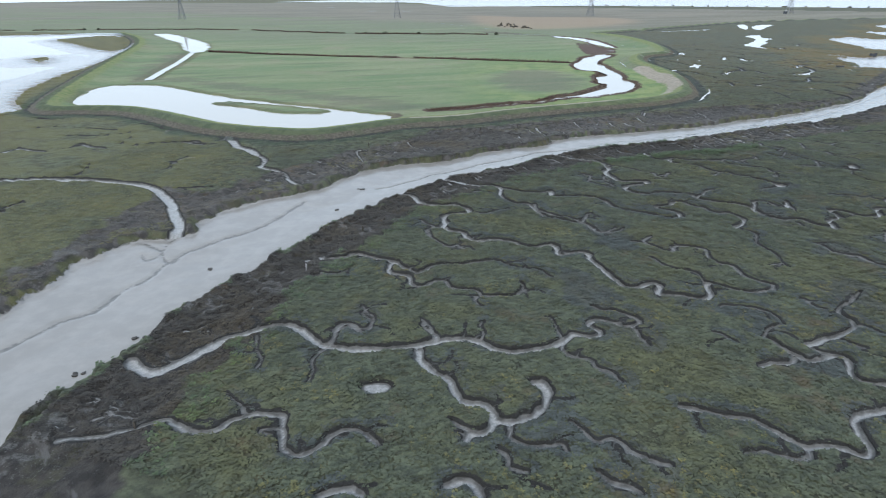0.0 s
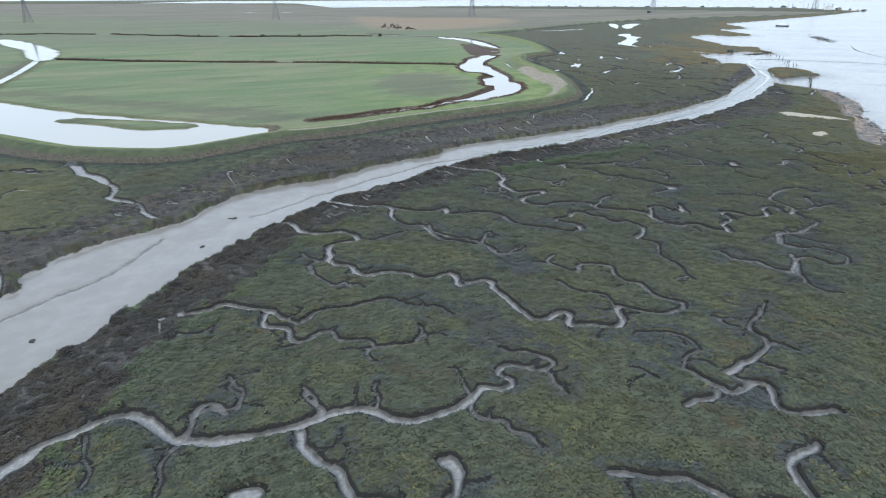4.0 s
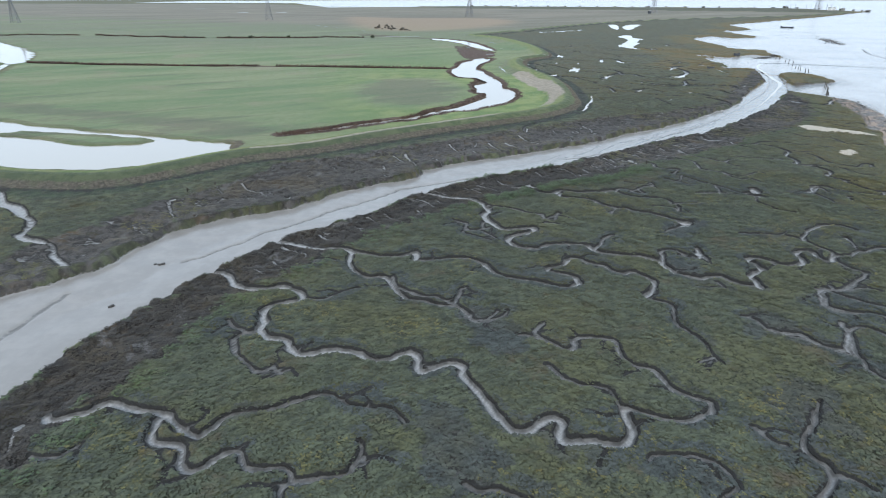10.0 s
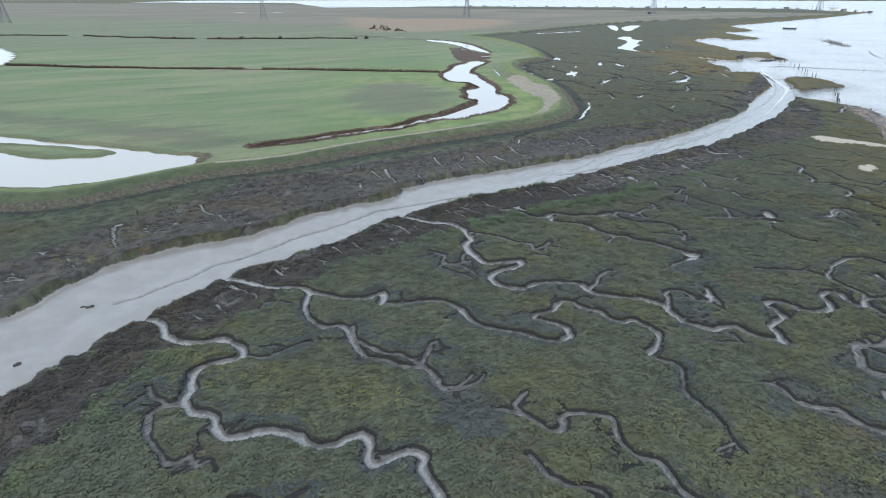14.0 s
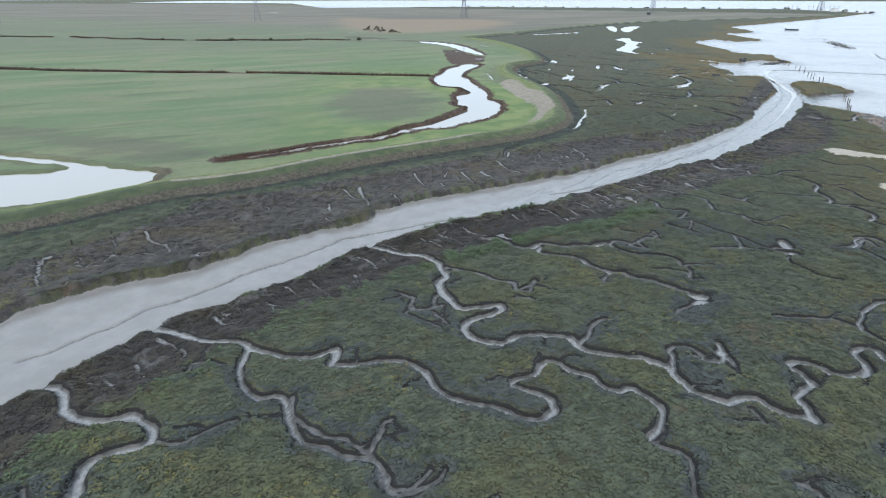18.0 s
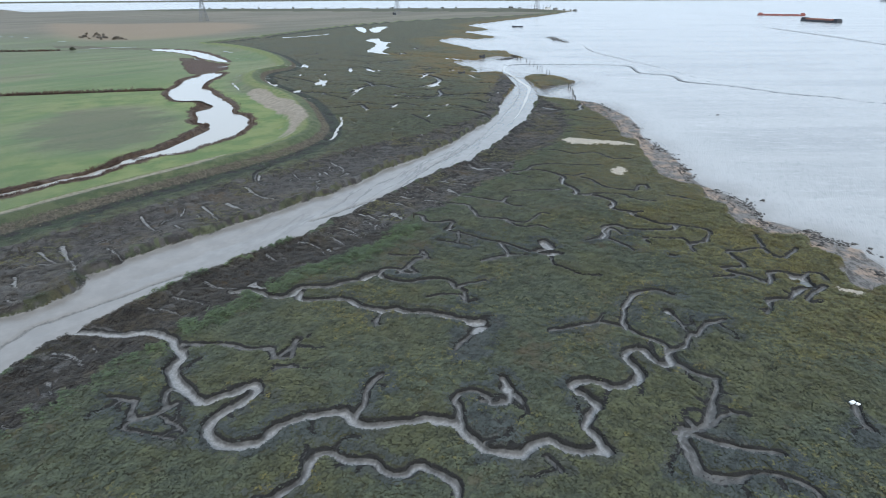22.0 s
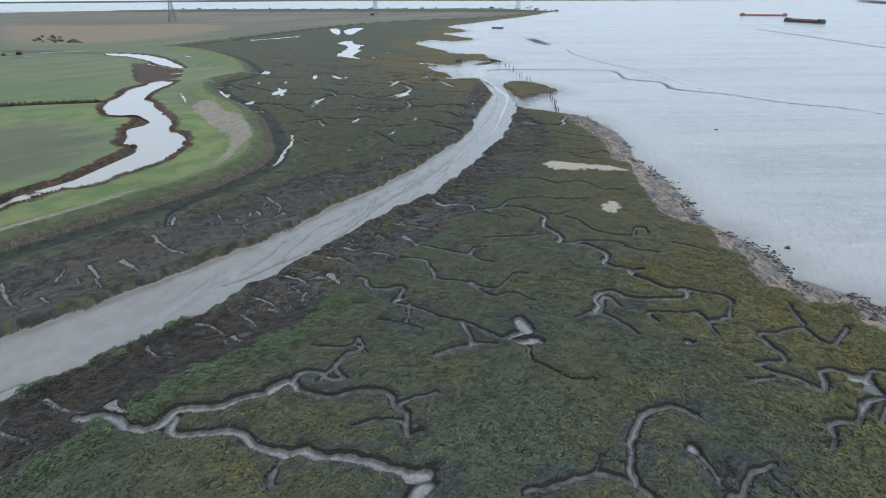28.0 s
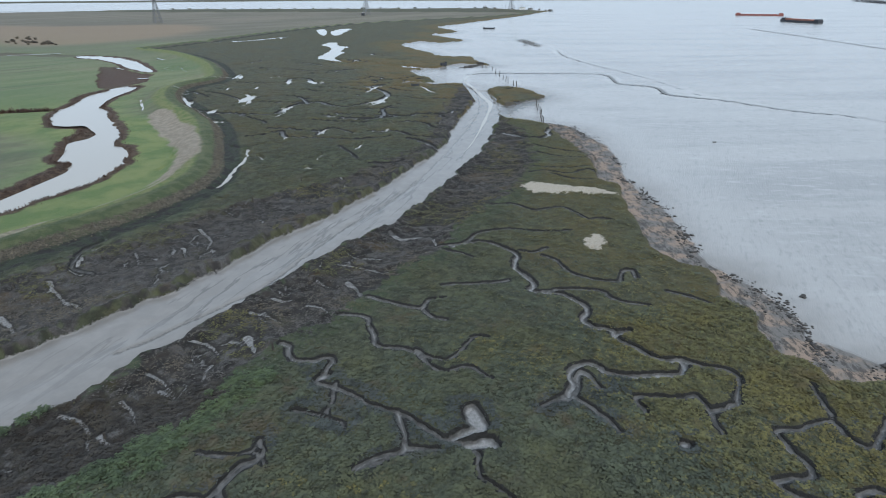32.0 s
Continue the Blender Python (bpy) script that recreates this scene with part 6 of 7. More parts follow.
def plain(name, colour, rough=0.7, metal=0.0, scale=3.0, vary=0.35, bump=0.3):
    """A painted, wooden, stone or metal surface with stains at two scales."""
    m, tree, bsdf = material(name)
    g = Graph(tree)
    dark = tuple(c * (1 - vary) for c in colour)
    light = tuple(min(1.0, c * (1 + vary * 0.6)) for c in colour)
    stain = g.math("ADD", g.math("MULTIPLY", g.noise(scale, 4), 0.6), g.math("MULTIPLY", g.noise(scale * 7, 4), 0.4))
    g.put(bsdf.inputs["Base Color"], g.mix(g.step(stain, 0.36, 0.64), dark, light))
    bsdf.inputs["Roughness"].default_value, bsdf.inputs["Metallic"].default_value = rough, metal
    g.put(bsdf.inputs["Normal"], g.bump(stain, bump, 0.05))
    return m


def make_water(name, tint, ripple, rough):
    m, tree, bsdf = material(name)
    g = Graph(tree)
    bsdf.inputs["Base Color"].default_value = (*tint, 1)
    bsdf.inputs["Roughness"].default_value, bsdf.inputs["IOR"].default_value = rough, 1.33
    bsdf.inputs["Specular IOR Level"].default_value = 0.9
    g.put(bsdf.inputs["Normal"], g.bump(g.noise(1.2, 4, 0.6, (0.4, 0.5, 1.3)), ripple, 0.1))
    return m


pond_water = make_water("pond_water", (0.36, 0.34, 0.30), 0.08, 0.08)
pool_water = make_water("shallow_pool_water", (0.10, 0.105, 0.10), 0.05, 0.06)
estuary_water = make_water("estuary_water", (0.22, 0.25, 0.255), 0.25, 0.15)


def make_leaves(name, a, b, c):
    m, tree, bsdf = material(name)
    g = Graph(tree)
    geo = tree.nodes.new("ShaderNodeNewGeometry")
    pick = geo.outputs["Random Per Island"]
    wide = g.noise(0.09, 3)
    clump = g.math("ADD", g.math("MULTIPLY", g.step(g.noise(0.7, 4, 0.65), 0.38, 0.62), 0.5), g.math("MULTIPLY", g.step(g.noise(1.5, 4, 0.65, (0.35, 0.7, 1.5)), 0.36, 0.64), 0.5))
    colour = g.mix(g.math("ADD", g.math("MULTIPLY", pick, 0.10), g.math("MULTIPLY", clump, 0.90)), a, b)
    colour = g.mix(g.step(g.math("ADD", wide, g.math("MULTIPLY", g.noise(0.55, 4), 0.4)), 0.79, 0.95, 0, 0.6), colour, c)
    colour = g.mix(g.step(g.noise(0.30, 5, 0.65), 0.58, 0.70, 0, 0.45), colour, c)
    colour = g.mix(g.step(g.noise(0.06, 4, 0.6), 0.48, 0.62, 0, 0.65), colour, g.mix(clump, (b[0] * 0.6, b[1] * 0.52, b[2] * 0.36), (b[0] * 1.15, b[1] * 1.0, b[2] * 0.68)))
    colour = g.mix(g.step(g.noise(1.1, 5, 0.65, (0.35, 0.7, 1.5)), 0.54, 0.66, 0, 0.6), colour, tuple(q * 0.5 for q in a))
    g.put(bsdf.inputs["Base Color"], colour)
    bsdf.inputs["Roughness"].default_value = 0.75
    return m


marsh_leaves = make_leaves("marsh_plants", (0.029, 0.035, 0.023), (0.086, 0.101, 0.059), (0.092, 0.064, 0.036))
shore_leaves = make_leaves("yellow_shore_plants", (0.046, 0.048, 0.020), (0.145, 0.138, 0.052), (0.120, 0.084, 0.032))
bank_leaves = make_leaves("grey_bank_plants", (0.022, 0.027, 0.025), (0.070, 0.082, 0.074), (0.064, 0.060, 0.050))
rim_leaves = make_leaves("bright_rim_plants", (0.032, 0.048, 0.025), (0.090, 0.128, 0.058), (0.082, 0.096, 0.048))
fringe_leaves = make_leaves("dead_marsh_stems", (0.017, 0.015, 0.013), (0.064, 0.056, 0.046), (0.074, 0.058, 0.032))
grey_stems = make_leaves("grey_marsh_stems", (0.034, 0.032, 0.030), (0.128, 0.118, 0.106), (0.112, 0.094, 0.056))
reed_leaves = make_leaves("brown_reeds", (0.036, 0.018, 0.014), (0.105, 0.060, 0.040), (0.075, 0.040, 0.026))
bush_leaves = make_leaves("hawthorn_leaves", (0.020, 0.026, 0.014), (0.045, 0.052, 0.028), (0.040, 0.034, 0.022))
scrub_leaves = make_leaves("bare_scrub", (0.060, 0.055, 0.048), (0.120, 0.108, 0.092), (0.105, 0.085, 0.065))
old_wood = plain("weathered_wood", (0.055, 0.048, 0.040), 0.85)
galvanised = plain("galvanised_steel", (0.20, 0.21, 0.22), 0.5, 0.6)
glass_brown = plain("brown_insulator", (0.10, 0.06, 0.045), 0.3)
red_paint = plain("red_hull_paint", (0.28, 0.10, 0.085), 0.55, 0.0, 0.3)
dark_paint = plain("dark_hull_paint", (0.045, 0.050, 0.060), 0.55, 0.0, 0.3)
orange_cover = plain("orange_hatch_cover", (0.34, 0.14, 0.10), 0.6, 0.0, 0.3)
white_paint = plain("white_paint", (0.72, 0.73, 0.72), 0.5, 0.0, 0.5, 0.15)
concrete = plain("grey_concrete", (0.28, 0.28, 0.27), 0.85, 0.0, 0.6)
foam = plain("white_foam_plastic", (0.80, 0.82, 0.82), 0.6, 0.0, 2.0, 0.12)
wet_mud = plain("wet_grey_mud", (0.12, 0.117, 0.112), 0.35, 0.0, 0.4, 0.4)
stone = plain("tan_revetment_stone", (0.118, 0.102, 0.074), 0.9, 0.0, 0.8, 0.6)
weed_rock = plain("weed_covered_clay", (0.045, 0.040, 0.036), 0.7, 0.0, 1.5, 0.5)


us = spread(-62, 112, 0.28, -4000, 4000, 0.034, 0.04, 0.032, 100)
vs = spread(26, 176, 0.28, -2500, 4200, 0.1, 0.04, 0.0095, 260)
U, V = np.meshgrid(us, vs)
GX = (U * math.cos(THETA) + V * math.sin(THETA)).ravel()
GY = (-U * math.sin(THETA) + V * math.cos(THETA)).ravel()
GROUND = field_at(GX, GY)


def sheet(name, x, y, z, nu, nv, maps, material):
    me = bpy.data.meshes.new(name)
    n = len(x)
    me.vertices.add(n)
    me.vertices.foreach_set("co", np.stack([x, y, z], 1).astype(np.float32).ravel())
    i = np.arange(nv * nu).reshape(nv, nu)
    quads = np.stack([i[:-1, :-1], i[:-1, 1:], i[1:, 1:], i[1:, :-1]], -1).reshape(-1, 4)
    me.loops.add(quads.size)
    me.loops.foreach_set("vertex_index", quads.astype(np.int32).ravel())
    me.polygons.add(len(quads))
    me.polygons.foreach_set("loop_start", np.arange(0, quads.size, 4, dtype=np.int32))
    me.polygons.foreach_set("use_smooth", np.ones(len(quads), bool))
    me.update(calc_edges=True)
    for key, values in maps.items():
        a = me.attributes.new(key, "FLOAT", "POINT")
        a.data.foreach_set("value", values.astype(np.float32))
    me.materials.append(material)
    return new(name, me)


maps = {k: np.clip(v, -60, 60) for k, v in GROUND.items() if k != "z"}
ground = sheet("ground", GX, GY, GROUND["z"], len(us), len(vs), maps, ground_material)
tagged(ground, "olive green salt marsh cut by grey muddy creeks, with green meadows behind a sea wall", "ground", kind="structure")

# ---- water ----
def flat_area(name, outline, z, mat, label, category="water"):
    bm = bmesh.new()
    bm.faces.new([bm.verts.new((x, y, z)) for x, y in outline])
    bmesh.ops.triangulate(bm, faces=bm.faces[:])
    me = bpy.data.meshes.new(name)
    bm.to_mesh(me)
    bm.free()
    me.materials.append(mat)
    return tagged(new(name, me), label, category, kind="structure")


def grown(area, by):
    c = area.mean(0)
    v = area - c
    return c + v * (1 + by / np.maximum(np.linalg.norm(v, axis=1, keepdims=True), 1e-6))


for k, area in enumerate(POND_AREAS):
    flat_area("water_pond", grown(area, 4.0), 0.12 + 0.005 * (k % 3), pond_water, "still silver-grey pond water in the meadow behind the sea wall")
for points, w0, w1 in DITCHES:
    line = smooth_line(points, 3)
    n = np.gradient(line, axis=0)
    n = np.stack([-n[:, 1], n[:, 0]], 1) / np.linalg.norm(n, axis=1, keepdims=True)
    flat_area("water_ditch", np.vstack([line + n * (w0 / 2 + (2 if line[0][0] > -60 else 0)), (line - n * (w0 / 2 + (2 if line[0][0] > -60 else 0)))[::-1]]), 0.108, pond_water, "narrow silver-grey drainage ditch beside the green sea wall")
for k, (points, w0, w1) in enumerate(SLIVERS):
    line = smooth_line(points, 3)
    n = np.gradient(line, axis=0)
    n = np.stack([-n[:, 1], n[:, 0]], 1) / np.linalg.norm(n, axis=1, keepdims=True)
    line = np.vstack([line[:1] * 2 - line[1:2], line, line[-1:] * 2 - line[-2:-1]])
    n = np.vstack([n[:1], n, n[-1:]])
    w = np.linspace(w0, w1, len(line))[:, None] * 0.3 + 0.4
    flat_area("water_pool", np.vstack([line + n * w, (line - n * w)[::-1]]), 0.09 - 0.006 * (k % 5), pool_water if points[0][1] < 140 and points[0][0] > 40 else pond_water, "small silver pool of standing water among low grass and marsh plants")
flat_area("water_bay", grown(BAY_AREA, 3), -0.62, pond_water, "shallow silver bay beyond the sea wall")
flat_area("water_estuary", np.array(WATER_LINE + [(330, -300), (1500, -1500), (4100, -1500), (4100, 3500), (-3000, 4000)] + RIVER_SOUTH), -0.9, estuary_water, "wide pale grey estuary water with faint ripples")


def ribbon(name, points, widths, mat, label, lift):
    """A shallow stream of uneven width that follows the mud."""
    line = smooth_line(points, 6)
    n = np.gradient(line, axis=0)
    n = np.stack([-n[:, 1], n[:, 0]], 1) / np.linalg.norm(n, axis=1, keepdims=True)
    r = np.random.RandomState(8)
    w = np.interp(np.arange(len(line)), np.linspace(0, len(line), 24), r.uniform(*widths, 24))[:, None] / 2
    w = w * np.clip(np.minimum(np.arange(len(line)) / 6, (len(line) - np.arange(len(line))) / 40), 0.03, 1)[:, None]
    bm = bmesh.new()
    rows = []
    for k in range(len(line)):
        side = [line[k] + n[k] * w[k] * s for s in (1, 0.3, -0.3, -1)]
        rows.append([bm.verts.new((q[0], q[1], max(ground_z(*q), ground_z(*line[k])) + lift)) for q in side])
    for a, b in zip(rows[:-1], rows[1:]):
        for i in range(3):
            bm.faces.new((a[i], a[i + 1], b[i + 1], b[i]))
    ob = part(name, bm, mat)
    return tagged(ob, label, "mud" if "trim" in name else "water", kind="structure")


# ---- builders ----
def height_at(x, y):
    """Height of the ground at arrays of places, from the ground's own grid."""
    x, y = np.asarray(x, float), np.asarray(y, float)
    u, v = x * math.cos(THETA) - y * math.sin(THETA), x * math.sin(THETA) + y * math.cos(THETA)
    i = np.clip(np.searchsorted(us, u) - 1, 0, len(us) - 2)
    j = np.clip(np.searchsorted(vs, v) - 1, 0, len(vs) - 2)
    a, b = (u - us[i]) / (us[i + 1] - us[i]), (v - vs[j]) / (vs[j + 1] - vs[j])
    z = GROUND["z"].reshape(len(vs), len(us))
    return (z[j, i] * (1 - a) + z[j, i + 1] * a) * (1 - b) + (z[j + 1, i] * (1 - a) + z[j + 1, i + 1] * a) * b


def map_at(key, x, y):
    u, v = x * math.cos(THETA) - y * math.sin(THETA), x * math.sin(THETA) + y * math.cos(THETA)
    i = np.clip(np.searchsorted(us, u) - 1, 0, len(us) - 1)
    j = np.clip(np.searchsorted(vs, v) - 1, 0, len(vs) - 1)
    return GROUND[key].reshape(len(vs), len(us))[j, i]


def ground_z(x, y):
    return float(height_at(np.array([x]), np.array([y]))[0])


def part(name, bm, mat, parent=None, label=""):
    me = bpy.data.meshes.new(name)
    bm.to_mesh(me)
    bm.free()
    me.materials.append(mat)
    ob = new(name, me)
    ob.parent = parent
    if label:
        tagged(ob, label)
    return ob


def thing(name, x, y, z, label, category, group="", turn=0.0):
    ob = new(name)
    ob.location, ob.rotation_euler = (x, y, z), (0, 0, turn)
    return tagged(ob, label, category, group)


def beam(bm, a, b, width, width_b=None):
    """A square bar from a to b, tapering to width_b."""
    a, b = Vector(a), Vector(b)
    w = (b - a).normalized()
    s = w.orthogonal().normalized()
    t = w.cross(s)
    ends = []
    for p, r in ((a, width / 2), (b, (width_b or width) / 2)):
        ends.append([bm.verts.new(p + s * i * r + t * j * r) for i, j in ((1, 1), (-1, 1), (-1, -1), (1, -1))])
    for k in range(4):
        bm.faces.new((ends[0][k], ends[0][(k + 1) % 4], ends[1][(k + 1) % 4], ends[1][k]))
    bm.faces.new(ends[0][::-1])
    bm.faces.new(ends[1])


def box(bm, lo, hi, bevel=0.0):
    r = bmesh.ops.create_cube(bm, size=1, matrix=Matrix.Translation([(a + b) / 2 for a, b in zip(lo, hi)]) @ Matrix.Diagonal([b - a for a, b in zip(lo, hi)] + [1]))
    if bevel:
        edges = {e for v in r["verts"] for e in v.link_edges}
        bmesh.ops.bevel(bm, geom=list(edges), offset=bevel, segments=2, affect="EDGES")


def lump(bm, place, size, seed, flat=0.6):
    """A rough stone or clod."""
    r = bmesh.ops.create_icosphere(bm, subdivisions=1, radius=1)
    rr = random.Random(seed)
    for v in r["verts"]:
        q = rr.uniform(0.7, 1.15)
        v.co = Vector((v.co.x * q * size, v.co.y * q * size * rr.uniform(0.8, 1.1), v.co.z * q * size * flat)) + Vector(place)


def soup(name, verts, tris, mat, label, category, kind="stuff"):
    me = bpy.data.meshes.new(name)
    me.vertices.add(len(verts))
    me.vertices.foreach_set("co", verts.astype(np.float32).ravel())
    me.loops.add(tris.size)
    me.loops.foreach_set("vertex_index", tris.astype(np.int32).ravel())
    me.polygons.add(len(tris))
    me.polygons.foreach_set("loop_start", np.arange(0, tris.size, 3, dtype=np.int32))
    me.update(calc_edges=True)
    me.materials.append(mat)
    return tagged(new(name, me), label, category, kind=kind)


def tufts(name, x, y, size, height, leaves, mat, label, category, seed, lean=1.0):
    """Many small plants, each a star of pointed, bent leaves."""
    r = np.random.RandomState(seed)
    n = len(x)
    z = height_at(x, y)
    s = size * r.uniform(0.6, 1.35, n)
    h = height * r.uniform(0.5, 1.4, n)
    ang = r.uniform(0, 6.283, (n, 1)) + np.arange(leaves)[None] * 6.283 / leaves + r.uniform(-0.5, 0.5, (n, leaves))
    out = r.uniform(0.35, 1.0, (n, leaves)) * s[:, None] * lean
    top = r.uniform(0.35, 1.0, (n, leaves)) * h[:, None]
    half = r.uniform(0.16, 0.30, (n, leaves)) * s[:, None]
    cx, cy, cz = x[:, None], y[:, None], z[:, None]
    px, py = np.cos(ang), np.sin(ang)
    tip = np.stack([cx + px * out, cy + py * out, cz + top * 0.55], -1)
    mid_a = np.stack([cx + px * out * 0.35 - py * half, cy + py * out * 0.35 + px * half, cz + top], -1)
    mid_b = np.stack([cx + px * out * 0.35 + py * half, cy + py * out * 0.35 - px * half, cz + top], -1)
    base = np.stack([cx + 0 * px, cy + 0 * py, cz + 0 * px - 0.05], -1)
    verts = np.stack([base, mid_a, mid_b, tip], 2).reshape(-1, 3)
    k = np.arange(n * leaves)[:, None] * 4
    tris = np.concatenate([k + np.array([[0, 2, 1]]), k + np.array([[1, 2, 3]])], 1).reshape(-1, 3)
    return soup(name, verts, tris, mat, label, category)


def hummocks(name, x, y, radius, height, count, leaf, mat, label, category, seed):
    """Low cushions of small leaves that lie at all angles."""
    r = np.random.RandomState(seed)
    n = len(x)
    q = r.uniform(0, 1, (n, count)) ** 0.5
    a = r.uniform(0, 6.283, (n, count))
    big = radius * r.uniform(0.6, 1.4, (n, 1))
    cx, cy = x[:, None] + q * big * np.cos(a), y[:, None] + q * big * np.sin(a)
    tall = height * r.uniform(0.4, 1.3, (n, 1)) * (1 + 0.5 * lattice(x, y, 1.6, 52)[:, None] + 0.45 * lattice(x, y, 0.8, 53)[:, None])
    cz = height_at(cx.ravel(), cy.ravel()).reshape(n, count) + tall * (1 - 0.75 * q * q)
    c = np.stack([cx, cy, cz], -1)[:, :, None]
    turn = r.uniform(0, 6.283, (n, count, 1)) + np.array([0, 2.1, 4.2]) + r.uniform(-0.5, 0.5, (n, count, 3))
    size = leaf * r.uniform(0.55, 1.25, (n, count, 1)) * r.uniform(0.6, 1.2, (n, count, 3))
    lift = r.normal(0, 0.09, (n, count, 3)) * leaf
    lift[:, :, 0] -= tall * 0.10
    verts = c + np.stack([np.cos(turn) * size, np.sin(turn) * size, lift], -1)
    return soup(name, verts.reshape(-1, 3), np.arange(n * count * 3).reshape(-1, 3), mat, label, category)


for points, wide in RILLS[-3:]:
    ribbon("trim_rill", points, (wide * 0.5, wide * 1.1), wet_mud, "thin winding rill cut in the pale mud flats", 0.2)
ribbon("trim_tide_edge", TIDE_EDGE, (2.5, 6.0), wet_mud, "dark wet rim of the mud flats at the water", 0.2)
ribbon("water_stream", STREAM, (0.9, 2.4), pond_water, "thin bright stream of water draining over the grey channel mud", 0.03)


# ---- pylons ----
def build_pylon():
    p = thing("electricity_pylon", 0, 0, 0, "tall grey steel lattice electricity pylon standing in the flat fields", "pylon", "line of electricity pylons")

    def half(z):
        return 5.2 - 3.9 * z / 30 if z < 30 else 1.3 - 0.8 * (z - 30) / 16

    for sx, sy in ((1, 1), (-1, 1), (-1, -1), (1, -1)):
        bm = bmesh.new()
        beam(bm, (sx * 5.2, sy * 5.2, -0.5), (sx * 1.3, sy * 1.3, 30), 0.5, 0.35)
        beam(bm, (sx * 1.3, sy * 1.3, 30), (sx * 0.5, sy * 0.5, 46), 0.35, 0.25)
        part("leg", bm, galvanised, p)
    bm = bmesh.new()
    levels = [0, 7, 13, 18, 22.5, 26.5, 30, 33, 36, 39, 42, 46]
    for z0, z1 in zip(levels[:-1], levels[1:]):
        a, b = half(z0), half(z1)
        for k in range(4):
            c, s = (1, 0, -1, 0)[k], (0, 1, 0, -1)[k]
            q = [(a * (c - s), a * (s + c), z0), (a * (c + s), a * (s - c), z0), (b * (c - s), b * (s + c), z1), (b * (c + s), b * (s - c), z1)]
            beam(bm, q[0], q[3], 0.22)
            beam(bm, q[1], q[2], 0.22)
            beam(bm, q[2], q[3], 0.2)
    part("bracing", bm, galvanised, p)
    for z, reach in ((30, 7.5), (36, 9.5), (42, 7.0)):
        bm = bmesh.new()
        w = half(z)
        for s in (-1, 1):
            for t in (-1, 1):
                beam(bm, (s * w, t * w, z), (s * reach, 0, z + 0.6), 0.25)
                beam(bm, (s * w, t * w, z + 2.2), (s * reach, 0, z + 0.6), 0.2)
        arm = part("crossarm", bm, galvanised, p)
        for s in (-1, 1):
            bm = bmesh.new()
            for i in range(7):
                bmesh.ops.create_cone(bm, cap_ends=True, segments=6, radius1=0.22, radius2=0.12, depth=0.3, matrix=Matrix.Translation((s * reach, 0, z + 0.3 - i * 0.42)))
            part("insulator", bm, glass_brown, arm)
    bm = bmesh.new()
    beam(bm, (0, 0, 45.5), (0, 0, 49), 0.6, 0.2)
    part("peak", bm, galvanised, p)
    return p


PYLON_PLACES = [(-438, 1040), (-75, 1015), (245, 1035), (598, 1075), (975, 1112)]
pylon = build_pylon()
for i, (x, y) in enumerate(PYLON_PLACES):
    m = pose(x, y, ground_z(x, y), 0, 0, 96)
    if i == 0:
        pylon.matrix_basis = m
    else:
        copy_thing(pylon, m)


# ---- barges and the ship ----
def hull_mesh(length, width, depth, rake, sheer):
    bm = bmesh.new()
    rings = []
    for i in range(9):
        s = i / 8
        x = (s - 0.5) * length
        e = max(0.0, abs(s - 0.5) - 0.40) / 0.10
        w = width / 2 * (1 - 0.35 * e * e)
        top = depth + sheer * e
        low = -1.2 + rake * e * e
        rings.append([bm.verts.new(q) for q in ((x, -w, top), (x, -w * 0.96, 0.2), (x, -w * 0.7, low), (x, w * 0.7, low), (x, w * 0.96, 0.2), (x, w, top))])
    for a, b in zip(rings[:-1], rings[1:]):
        for k in range(6):
            bm.faces.new((a[k], b[k], b[(k + 1) % 6], a[(k + 1) % 6]))
    bm.faces.new(rings[0][::-1])
    bm.faces.new(rings[-1])
    bmesh.ops.recalc_face_normals(bm, faces=bm.faces[:])
    return bm


def barge(a, b, width, paint, cover, label, freeboard, coaming):
    (ax, ay), (bx, by) = a, b
    length = math.hypot(bx - ax, by - ay)
    t = thing("barge", (ax + bx) / 2, (ay + by) / 2, -0.9, label, "barge", "moored barges", math.atan2(by - ay, bx - ax))
    part("hull", hull_mesh(length, width, freeboard, 1.5, 0.8), paint, t)
    bm = bmesh.new()
    box(bm, (-length * 0.36, -width * 0.36, freeboard - 0.1), (length * 0.36, width * 0.36, freeboard + coaming), 0.15)
    part("hatch_cover", bm, cover, t)
    for s in (-1, 1):
        bm = bmesh.new()
        box(bm, (s * length * 0.44 - 3.0, -width * 0.3, freeboard - 0.1), (s * length * 0.44 + 3.0, width * 0.3, freeboard + 2.4), 0.2)
        house = part("deckhouse", bm, paint if coaming < 1 else dark_paint, t)
        bm = bmesh.new()
        beam(bm, (s * length * 0.44, 0, freeboard + 2.3), (s * length * 0.44, 0, freeboard + 4.2), 0.3, 0.15)
        part("mast", bm, galvanised, house)
        for q in (-1, 1):
            bm = bmesh.new()
            bmesh.ops.create_cone(bm, cap_ends=True, segments=8, radius1=0.3, radius2=0.25, depth=0.9, matrix=Matrix.Translation((s * length * 0.39, q * width * 0.42, freeboard + 0.4)))
            part("bollard", bm, dark_paint, t)
    return t


barge((1069, 657), (1100, 593), 11, red_paint, red_paint, "long low red steel barge moored out on the estuary", 2.0, 0.6)
barge((924, 508), (898, 449), 12, dark_paint, orange_cover, "dark steel barge with an orange hatch cover moored on the estuary", 2.6, 1.8)


